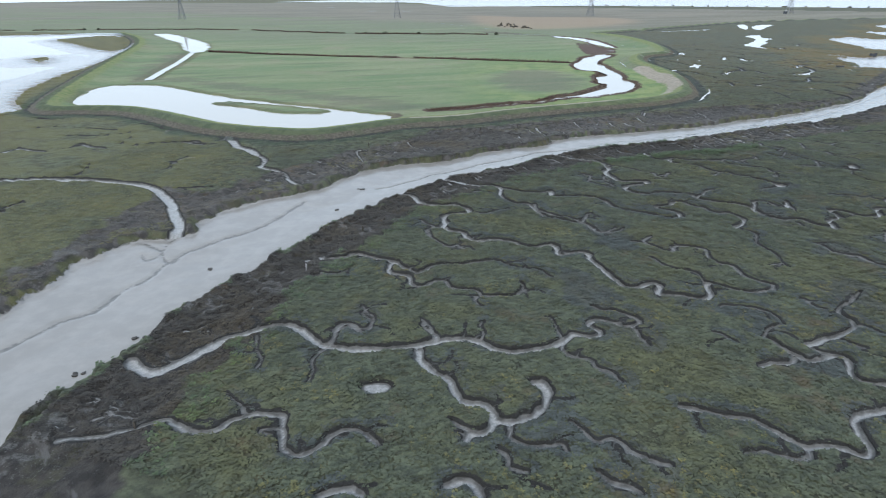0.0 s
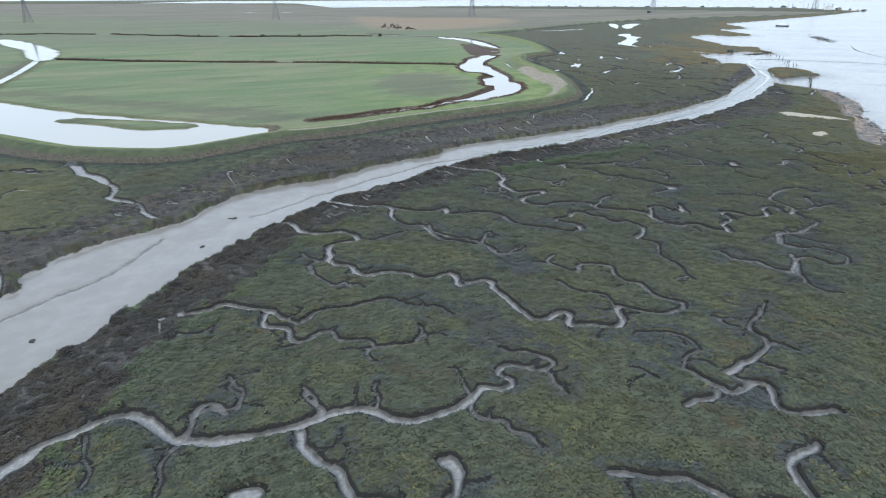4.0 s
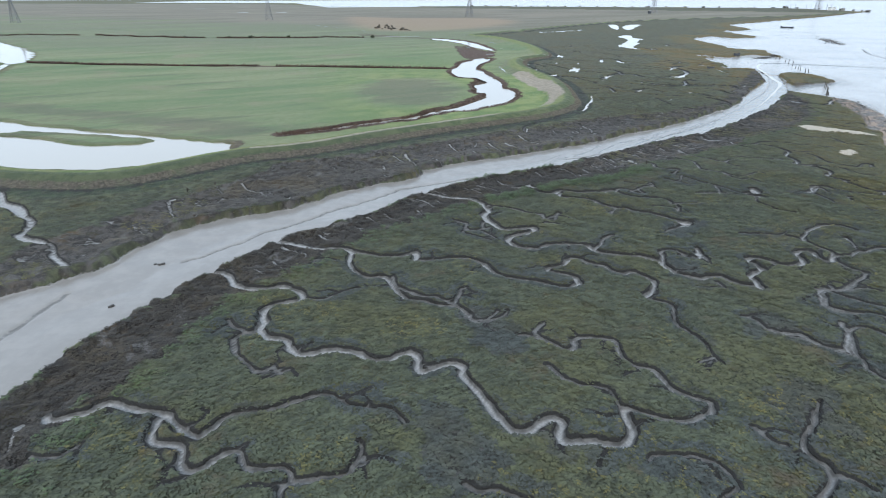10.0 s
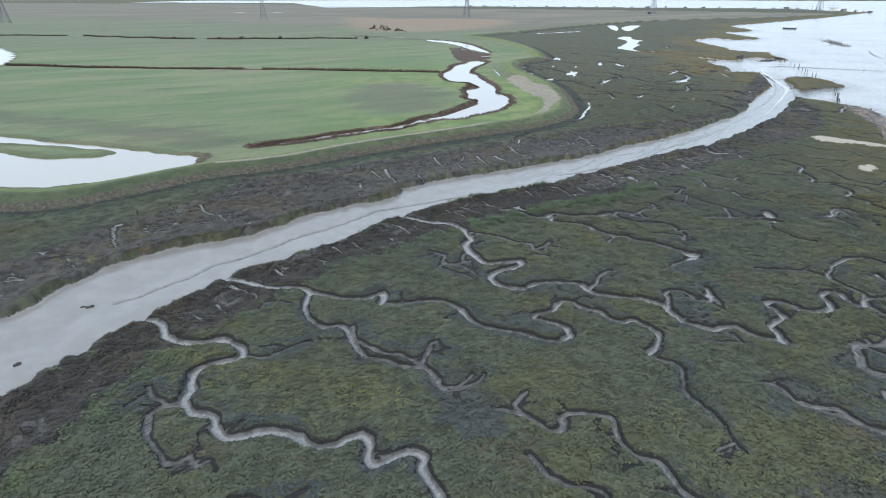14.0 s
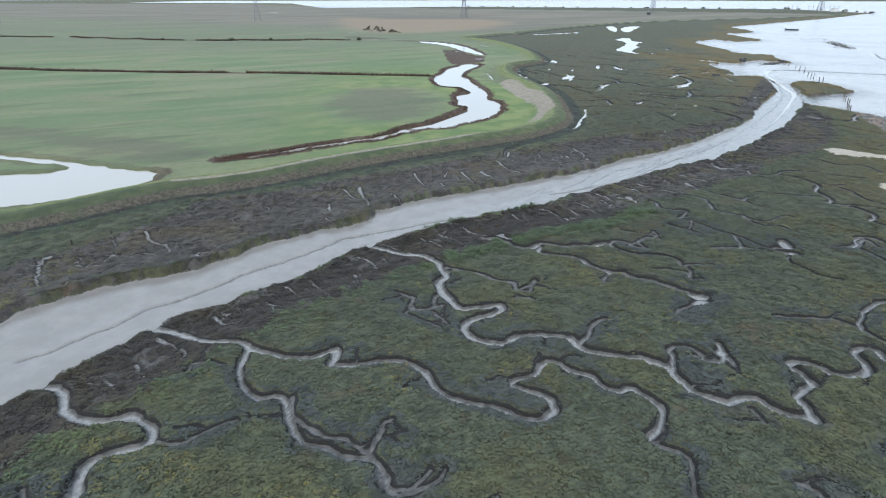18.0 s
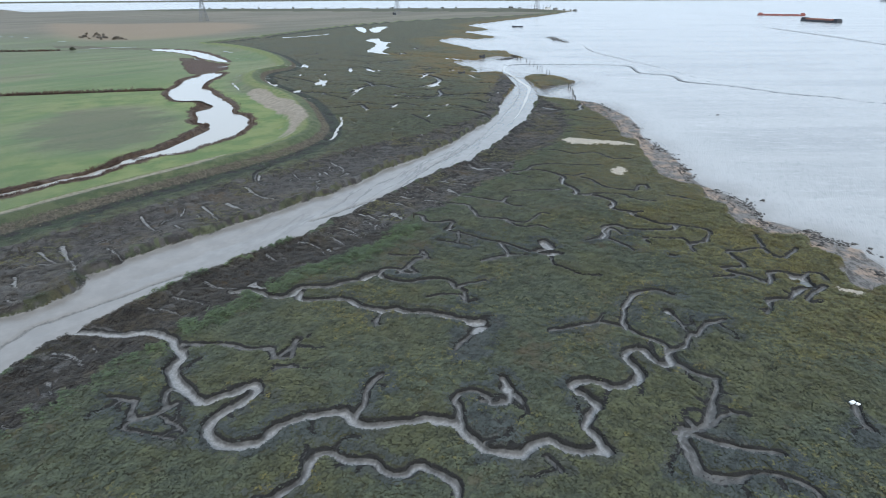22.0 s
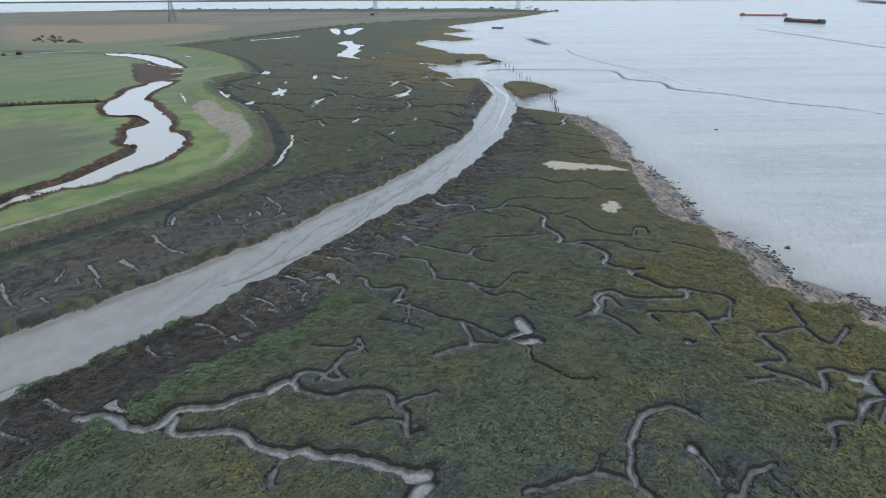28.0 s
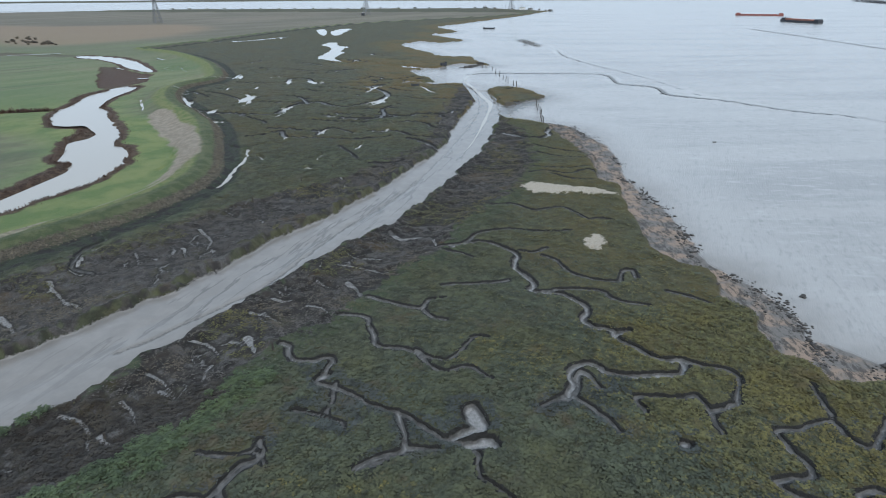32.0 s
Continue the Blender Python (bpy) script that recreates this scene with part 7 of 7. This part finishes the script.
# ---- jetty and ship by the far bank ----
def jetty(a, b):
    (ax, ay), (bx, by) = a, b
    length = math.hypot(bx - ax, by - ay)
    t = thing("jetty", ax, ay, -0.9, "long dark industrial jetty on piles along the far shore", "jetty", turn=math.atan2(by - ay, bx - ax))
    bm = bmesh.new()
    box(bm, (0, -6, 6.0), (length, 6, 7.6), 0.1)
    part("deck", bm, concrete, t)
    for i in range(int(length / 18)):
        for s in (-5, 5):
            bm = bmesh.new()
            bmesh.ops.create_cone(bm, cap_ends=True, segments=8, radius1=0.9, radius2=0.9, depth=10, matrix=Matrix.Translation((9 + i * 18, s, 1.2)))
            part("pile", bm, dark_paint, t)
    return t


JETTY_A, JETTY_B = (2500, 1040), (1860, 640)
jetty(JETTY_A, JETTY_B)


def ship(x, y, turn):
    t = thing("cargo_ship", x, y, -0.9, "red-hulled cargo ship with white deckhouse lying at the jetty", "ship", turn=turn)
    part("hull", hull_mesh(120, 18, 8, 3, 2), red_paint, t)
    bm = bmesh.new()
    box(bm, (-52, -8, 7.5), (-38, 8, 19), 0.3)
    part("deckhouse", bm, white_paint, t)
    for i in range(4):
        bm = bmesh.new()
        box(bm, (-30 + i * 20, -7, 7.6), (-13 + i * 20, 7, 10), 0.2)
        part("hatch", bm, dark_paint, t)
    bm = bmesh.new()
    beam(bm, (-45, 0, 18), (-45, 0, 30), 0.8, 0.3)
    part("mast", bm, white_paint, t)


ship(1975, 690, math.atan2(-400, -640))


# ---- wooden posts at the creek mouth, stumps in the mud, hulks ----
def post(name, x, y, tall, wide, label, category, group, seed):
    r = random.Random(seed)
    z = ground_z(x, y)
    bm = bmesh.new()
    bmesh.ops.create_cone(bm, cap_ends=True, segments=7, radius1=wide / 2, radius2=wide * 0.4, depth=tall + 0.5, matrix=Matrix.Translation((0, 0, tall / 2 - 0.25)))
    for v in bm.verts:
        v.co.x += r.uniform(-0.15, 0.15) * wide
        v.co.y += r.uniform(-0.15, 0.15) * wide
        if v.co.z > tall * 0.6:
            v.co.z += r.uniform(-0.25, 0.2) * wide
    ob = part(name, bm, old_wood)
    ob.matrix_basis = pose(x, y, z, r.uniform(-5, 5), r.uniform(-5, 5), r.uniform(0, 90))
    return tagged(ob, label, category, group)


for i, (x, y) in enumerate(POSTS):
    post("mooring_post", x, y, 2.6 + 0.5 * math.sin(i * 2.1), 0.32, "weathered dark wooden post standing in wet mud", "post", "rows of posts at the creek mouth", 40 + i)
for i, (x, y) in enumerate(STUMPS):
    post("stump", x, y, 0.8 + 0.25 * math.sin(i * 1.7), 0.30, "short black wooden stump in the muddy channel bank", "stump", "old stumps along the channel", 80 + i)


def hulk(x, y, length, turn, label):
    t = thing("boat_hulk", x, y, ground_z(x, y) + 0.2, label, "boat", "wrecked boats", turn)
    bm = hull_mesh(length, length * 0.3, 1.1, 0.8, 0.5)
    bmesh.ops.delete(bm, geom=[f for f in bm.faces if f.normal.z > 0.7], context="FACES")
    part("hull", bm, dark_paint, t)
    for k in range(5):
        bm = bmesh.new()
        xx = (k - 2) * length * 0.16
        beam(bm, (xx, -length * 0.14, 1.0), (xx, length * 0.14, 1.0), 0.18)
        part("rib", bm, old_wood, t)


for x, y, length, turn in HULKS:
    hulk(x, y, length, turn, "dark abandoned boat hull lying on the mud")

# ---- a white lump of foam stranded at a creek head ----
wx, wy = WHITE_LUMP
float_block = thing("foam_block", wx, wy, ground_z(wx, wy) + 0.1, "torn white foam block stranded at a creek head", "debris")
bm = bmesh.new()
box(bm, (-0.3, -0.2, 0), (0.3, 0.2, 0.3), 0.07)
rr = random.Random(5)
for v in bm.verts:
    v.co += Vector((rr.uniform(-0.06, 0.06), rr.uniform(-0.06, 0.06), rr.uniform(-0.04, 0.06)))
part("block", bm, foam, float_block)
bm = bmesh.new()
box(bm, (0.15, -0.55, 0), (0.5, -0.25, 0.18), 0.05)
for v in bm.verts:
    v.co += Vector((rr.uniform(-0.08, 0.08), rr.uniform(-0.08, 0.08), rr.uniform(-0.04, 0.05)))
part("broken_corner", bm, foam, float_block)

# ---- hut in the brown field, kiosks on the point ----
def kiosk(name, x, y, sx, sy, sz, mat, label, category, group=""):
    t = thing(name, x, y, ground_z(x, y) - 0.1, label, category, group, 0.3)
    bm = bmesh.new()
    box(bm, (-sx / 2, -sy / 2, 0), (sx / 2, sy / 2, sz), 0.05)
    part("walls", bm, mat, t)
    bm = bmesh.new()
    o = [bm.verts.new(q) for q in ((-sx / 2 - 0.2, -sy / 2 - 0.2, sz), (sx / 2 + 0.2, -sy / 2 - 0.2, sz), (sx / 2 + 0.2, sy / 2 + 0.2, sz), (-sx / 2 - 0.2, sy / 2 + 0.2, sz), (-sx / 2 - 0.2, 0, sz + 1), (sx / 2 + 0.2, 0, sz + 1))]
    for f in ((0, 1, 5, 4), (2, 3, 4, 5), (1, 2, 5), (3, 0, 4), (3, 2, 1, 0)):
        bm.faces.new([o[k] for k in f])
    part("roof", bm, concrete, t)
    bm = bmesh.new()
    box(bm, (-0.5, -sy / 2 - 0.06, 0), (0.5, -sy / 2, min(2.0, sz * 0.8)))
    part("door", bm, dark_paint, t)


kiosk("hut", 587, 1067, 4.5, 4, 4.2, dark_paint, "small dark hut beside a pylon in the brown field", "hut")
kiosk("kiosk", 1003, 1108, 14, 7, 5, white_paint, "pale grey equipment kiosk on the low point", "kiosk", "buildings on the point")
kiosk("kiosk", 1020, 1098, 6, 5, 4, concrete, "small grey kiosk on the low point", "kiosk", "buildings on the point")
for i in range(9):
    x, y = 915 + i * 13, 1128 - i * 3 + (i % 3) * 6
    t = thing("lamp_mast", x, y, ground_z(x, y), "slim grey steel mast on the low point", "mast", "masts on the point")
    bm = bmesh.new()
    beam(bm, (0, 0, -0.3), (0, 0, 10 + (i * 7) % 5), 0.7, 0.4)
    part("pole", bm, galvanised, t)
    bm = bmesh.new()
    beam(bm, (-1.4, 0, 9.5), (1.4, 0, 9.5), 0.5)
    part("crossbar", bm, galvanised, t)

# ---- clods and weed in the channel ----
for i, (x, y) in enumerate(MOUNDS):
    bm = bmesh.new()
    for k in range(5):
        lump(bm, (rr.uniform(-0.7, 0.7), rr.uniform(-0.3, 0.3), 0.05), rr.uniform(0.2, 0.45), 300 + i * 9 + k, 0.5)
    ob = part("clod", bm, weed_rock)
    ob.location = (x, y, ground_z(x, y))
    tagged(ob, "dark weedy clod of marsh turf stranded on the grey mud", "clod", "clods in the channel")

# ---- stones along the foot of the sea wall, and weedy rocks on the beach ----
def scattered(name, places, sizes, mat, label, category, flat, seed):
    r = np.random.RandomState(seed)
    bm = bmesh.new()
    bmesh.ops.create_icosphere(bm, subdivisions=1, radius=1)
    co = np.array([v.co[:] for v in bm.verts])
    fc = np.array([[v.index for v in f.verts] for f in bm.faces])
    bm.free()
    co, fc = co[:], fc
    n = len(places)
    v = co[None] * r.uniform(0.65, 1.2, (n, len(co), 1)) * sizes[:, None, None] * np.array([1, r.uniform(0.7, 1.0), flat])
    a = r.uniform(0, 6.28, n)
    c, s = np.cos(a)[:, None], np.sin(a)[:, None]
    z = height_at(places[:, 0], places[:, 1])
    w = np.stack([v[..., 0] * c - v[..., 1] * s + places[:, :1], v[..., 0] * s + v[..., 1] * c + places[:, 1:2], v[..., 2] + z[:, None]], -1)
    tris = fc[None] + np.arange(n)[:, None, None] * len(co)
    return soup(name, w.reshape(-1, 3), tris.reshape(-1, 3), mat, label, category)


r = np.random.RandomState(21)
wall_line = CREST_LINE
seg = np.diff(wall_line, axis=0)
lengths = np.linalg.norm(seg, axis=1)
pick = r.choice(len(seg), 24000, p=lengths / lengths.sum())
at = wall_line[pick] + seg[pick] * r.rand(24000, 1)
nrm = np.stack([seg[pick][:, 1], -seg[pick][:, 0]], 1) / lengths[pick][:, None]
places = at + nrm * r.normal(4.7, 0.7, (24000, 1))
keep = (r.rand(len(places)) < 0.25 + 0.5 * ramp(places[:, 0], 5, 55)) & (places[:, 0] > -75) & (places[:, 1] < 420) & (map_at("wall", places[:, 0], places[:, 1]) > 3.0)
places = places[keep]
scattered("revetment_stone", places, r.uniform(0.08, 0.25, len(places)), stone, "rough tan stones heaped along the foot of the sea wall", "stones", 0.7, 22)
edge = smooth_line(BEACH_EDGE, 12)
pick = r.randint(0, len(edge), 3200)
places = edge[pick] + np.array([[0.8, 0.6]]) * (r.gamma(1.5, 1.6, (3200, 1)) * r.choice([-1, -1, 0.35], (3200, 1))) + r.normal(0, 0.7, (3200, 2))
places = places[(lattice(places[:, 0], places[:, 1], 2.6, 71) + 0.5 * lattice(places[:, 0], places[:, 1], 9.0, 72) > 0.05) & (map_at("estuary", places[:, 0], places[:, 1]) < 2.0)]
scattered("beach_rock", places, 0.07 + r.gamma(1.2, 0.09, len(places)), weed_rock, "dark weedy rocks strewn along the sandy shore", "rocks", 0.45, 23)

# ---- a dark weedy bank on the flats off the creek mouth ----
rw = np.random.RandomState(24)
s = rw.normal(0, 1, (220, 2))
for cx, cy, lx, ly, turn in WEED_BANKS:
    q = np.stack([cx + s[:, 0] * lx * math.cos(turn) - s[:, 1] * ly * math.sin(turn), cy + s[:, 0] * lx * math.sin(turn) + s[:, 1] * ly * math.cos(turn)], 1)
    scattered("weed_bank", q, rw.uniform(0.3, 0.9, len(q)), weed_rock, "low dark bank of weed and mussels on the pale flats", "weed", 0.4, 25)

# ---- plants ----
def sample(n, seed, u0, u1, v0, v1):
    r = np.random.RandomState(seed)
    u, v = r.uniform(u0, u1, n), r.uniform(v0, v1, n)
    return u * math.cos(THETA) + v * math.sin(THETA), -u * math.sin(THETA) + v * math.cos(THETA)


x, y = sample(280000, 31, -64, 110, 26, 168)
fr = np.minimum(map_at("fringe", x, y), map_at("fringe_far", x, y))
ok = (map_at("creek", x, y) > 0.26) & (map_at("tide", x, y) > 0.35) & (map_at("meadow", x, y) < 0.5) & (map_at("sand", x, y) > 0.3) & (map_at("wall", x, y) > 7.5 + 2.6 * ramp(x, 10, 55)) & ((map_at("wall", x, y) > 13.5) | (y > 260) | (lattice(x, y, 0.9, 76) > 0.25)) & (map_at("beach", x, y) > 0.3)
pick = np.random.RandomState(34).rand(len(x))
green = ok & (fr > -0.3)
rim = green & (fr < 3.5) & (map_at("fringe", x, y) < 4) & (pick < (0.12 + 0.88 * ramp(lattice(x, y, 16.0, 63) + 0.5, -0.25, 0.35) * ramp(x, 25, 50)) * ramp(fr, 3.5, 1.5))
shore = green & ~rim & (pick < ramp(map_at("estuary", x, y) + 8 * lattice(x, y, 7.0, 64), 30, 9) * 0.95)
grey = green & ~rim & ~shore & ((map_at("creek", x, y) < 0.6 + 1.2 * lattice(x, y, 5.0, 65) + 0.6 * lattice(x, y, 17.0, 66)) | (map_at("grey", x, y) < 0.3))
main = green & ~rim & ~shore & ~grey
hummocks("bank_plants", x[grey][:20000], y[grey][:20000], 0.36, 0.16, 7, 0.18, bank_leaves, "grey-green low plants along the creek edges", "plants", 44)
gx, gy = x[main][:96000], y[main][:96000]
hummocks("marsh_plants", gx, gy, 0.38, 0.17, 7, 0.20, marsh_leaves, "dense low olive-green salt marsh plants with russet patches", "plants", 32)
hummocks("rim_plants", x[rim], y[rim], 0.46, 0.40, 10, 0.19, rim_leaves, "bright green hummocks of plants along the channel bank", "plants", 42)
hummocks("shore_plants", x[shore][:20000], y[shore][:20000], 0.36, 0.22, 7, 0.18, shore_leaves, "yellow-brown low plants along the estuary shore", "plants", 43)
brown = ok & (fr <= -0.3) & (map_at("runnel", x, y) > 0.15) & (map_at("patch", x, y) < 0.62)
across_bank = brown & (map_at("fringe_far", x, y) < 0)
hummocks("grey_stems", x[across_bank][:12000], y[across_bank][:12000], 0.34, 0.22, 7, 0.15, grey_stems, "grey-brown dead plants on the bank below the sea wall", "plants", 46)
brown &= ~across_bank
bx, by = x[brown][:20000], y[brown][:20000]
hummocks("dead_stems", bx, by, 0.34, 0.22, 7, 0.15, fringe_leaves, "dark dead brown plants on the channel banks", "plants", 33)
# reeds round the ponds and drains behind the wall
r = np.random.RandomState(35)
rx, ry = [], []
for area in [POND_AREAS[1], smooth_line(DITCHES[0][0], 6)]:
    ring = np.vstack([area, area[:1]]) if len(area) > 30 else area
    k = r.randint(0, len(ring) - 1, 5000)
    q = ring[k] + (ring[k + 1] - ring[k]) * r.rand(5000, 1) + r.normal(0, 1.6, (5000, 2))
    rx.append(q[:, 0])
    ry.append(q[:, 1])
rx, ry = np.concatenate(rx), np.concatenate(ry)
ok = (map_at("water", rx, ry) > 0.1) & (map_at("water", rx, ry) < 3.5) & (lattice(rx, ry, 14.0, 9) > -0.7)
tufts("reeds", rx[ok], ry[ok], 0.32, 0.42, 4, reed_leaves, "rust-brown reeds along the edges of ponds and ditches", "reeds", 36, 0.6)


line = np.vstack([smooth_line(DRAIN, 40), smooth_line(HEDGE, 40)])
k = r.randint(0, len(line) - 1, 7000)
q = line[k] + (line[k + 1] - line[k]) * r.rand(7000, 1) + r.normal(0, 0.7, (7000, 2))
q = q[(np.linalg.norm(line[k + 1] - line[k], axis=1) < 20) & (lattice(q[:, 0], q[:, 1], 25.0, 12) > -0.6)]
tufts("drain_reeds", q[:, 0], q[:, 1], 0.9, 1.3, 4, reed_leaves, "brown reeds and rushes lining the straight field drains", "reeds", 37, 0.7)
x, y = sample(420000, 38, -130, 190, 34, 440)
u, v = x * math.cos(THETA) - y * math.sin(THETA), x * math.sin(THETA) + y * math.cos(THETA)
ok = ((u < -64) | (u > 110) | (v > 168)) & (np.random.RandomState(3).rand(len(x)) < ramp(v - 0.8 * np.minimum(u + 64, 0), 420, 200)) & (map_at("creek", x, y) > 0.4) & (map_at("tide", x, y) > 1.3) & (map_at("meadow", x, y) < 0.5) & (map_at("sand", x, y) > 0.3) & (map_at("wall", x, y) > 7.5 + 2.6 * ramp(x, 10, 55)) & ((map_at("wall", x, y) > 13.5) | (y > 260) | (lattice(x, y, 0.9, 76) > 0.25)) & (map_at("beach", x, y) > 0.3) & (map_at("water", x, y) > 0.4)
x, y = x[ok], y[ok]
fr = np.minimum(map_at("fringe", x, y), map_at("fringe_far", x, y))
brown = (fr < 0) & (map_at("runnel", x, y) > 0.2) & (map_at("patch", x, y) < 0.62)
tan = brown & (lattice(x, y, 9.0, 67) + 0.4 * lattice(x, y, 2.5, 68) > 0.30)
brown &= ~tan
hummocks("shore_plants", x[tan][:9000], y[tan][:9000], 0.5, 0.2, 5, 0.17, shore_leaves, "olive and yellow-brown plants among the dead stems", "plants", 45)
hummocks("grey_stems", x[brown][:24000], y[brown][:24000], 0.5, 0.20, 5, 0.17, grey_stems, "grey-brown dead plants on the more distant mud banks", "plants", 41)
x, y = x[fr > 0.3], y[fr > 0.3]
shore = np.random.RandomState(4).rand(len(x)) < np.maximum(ramp(map_at("estuary", x, y) + 10 * lattice(x, y, 14.0, 64), 32, 8) * 0.8, 0.85 * ramp(x, -38, -50) * ramp(map_at("wall", x, y), 14, 20))
hummocks("marsh_plants", x[~shore][:34000], y[~shore][:34000], 0.55, 0.20, 5, 0.21, marsh_leaves, "distant low olive-green salt marsh plants", "plants", 39)
hummocks("shore_plants", x[shore][:9000], y[shore][:9000], 0.55, 0.22, 5, 0.21, shore_leaves, "yellow-brown low plants by the creek mouth", "plants", 40)


def bush(x, y, size, seed, label="dark leafless-looking hawthorn bush in the meadow hedge line", leaves=bush_leaves):
    r = np.random.RandomState(seed)
    t = thing("bush", x, y, ground_z(x, y) - 0.1, label, "bush", "bushes along the drains")
    bm = bmesh.new()
    for k in range(5):
        a = r.uniform(0, 6.28)
        beam(bm, (0, 0, 0), (math.cos(a) * size * 0.5, math.sin(a) * size * 0.5, size * r.uniform(0.5, 0.8)), 0.16, 0.06)
    part("stems", bm, old_wood, t)
    n = 90
    p = r.normal(0, 1, (n, 3))
    p = p / np.linalg.norm(p, axis=1, keepdims=True) * r.uniform(0.5, 1.0, (n, 1)) * np.array([size, size, size * 0.6]) + np.array([0, 0, size * 0.62])
    v = p[:, None] + r.normal(0, 0.28 * size, (n, 3, 3)) * 0.7
    me = bpy.data.meshes.new("crown")
    me.from_pydata([tuple(q) for q in v.reshape(-1, 3)], [], [(3 * i, 3 * i + 1, 3 * i + 2) for i in range(n)])
    me.materials.append(leaves)
    c = new("crown", me)
    c.parent = t


rb = random.Random(77)
for line, count, big in ((smooth_line(DRAIN, 8), 8, 1.2), (smooth_line(HEDGE, 8), 14, 1.8)):
    for i in range(count):
        q = line[rb.randrange(len(line))]
        bush(q[0] + rb.uniform(-1, 1), q[1] + rb.uniform(-1, 1), big * rb.uniform(0.5, 1.2), 500 + i)
scrub = [(66.6, 738.8), (72.7, 751), (77.2, 713.8), (82.2, 726.1), (84.7, 699.8), (90.5, 711), (92.7, 685.6), (78.8, 783.1), (86.4, 757.8)]
for i in range(27):
    q = scrub[i % len(scrub)]
    bush(q[0] + rb.uniform(-6, 6), q[1] + rb.uniform(-9, 9), rb.uniform(1.1, 2.0), 600 + i, "grey-brown bare scrub bush in the rough brown field", scrub_leaves)
shore = smooth_line(RIVER_SOUTH[-4:], 10)
for i in range(60):
    q = shore[rb.randrange(len(shore))]
    bush(q[0] + rb.uniform(-14, -4), q[1] + rb.uniform(-14, -4), rb.uniform(1.2, 3.2), 700 + i, "grey-green scrub bush on the far river bank", scrub_leaves if i % 2 else bush_leaves)
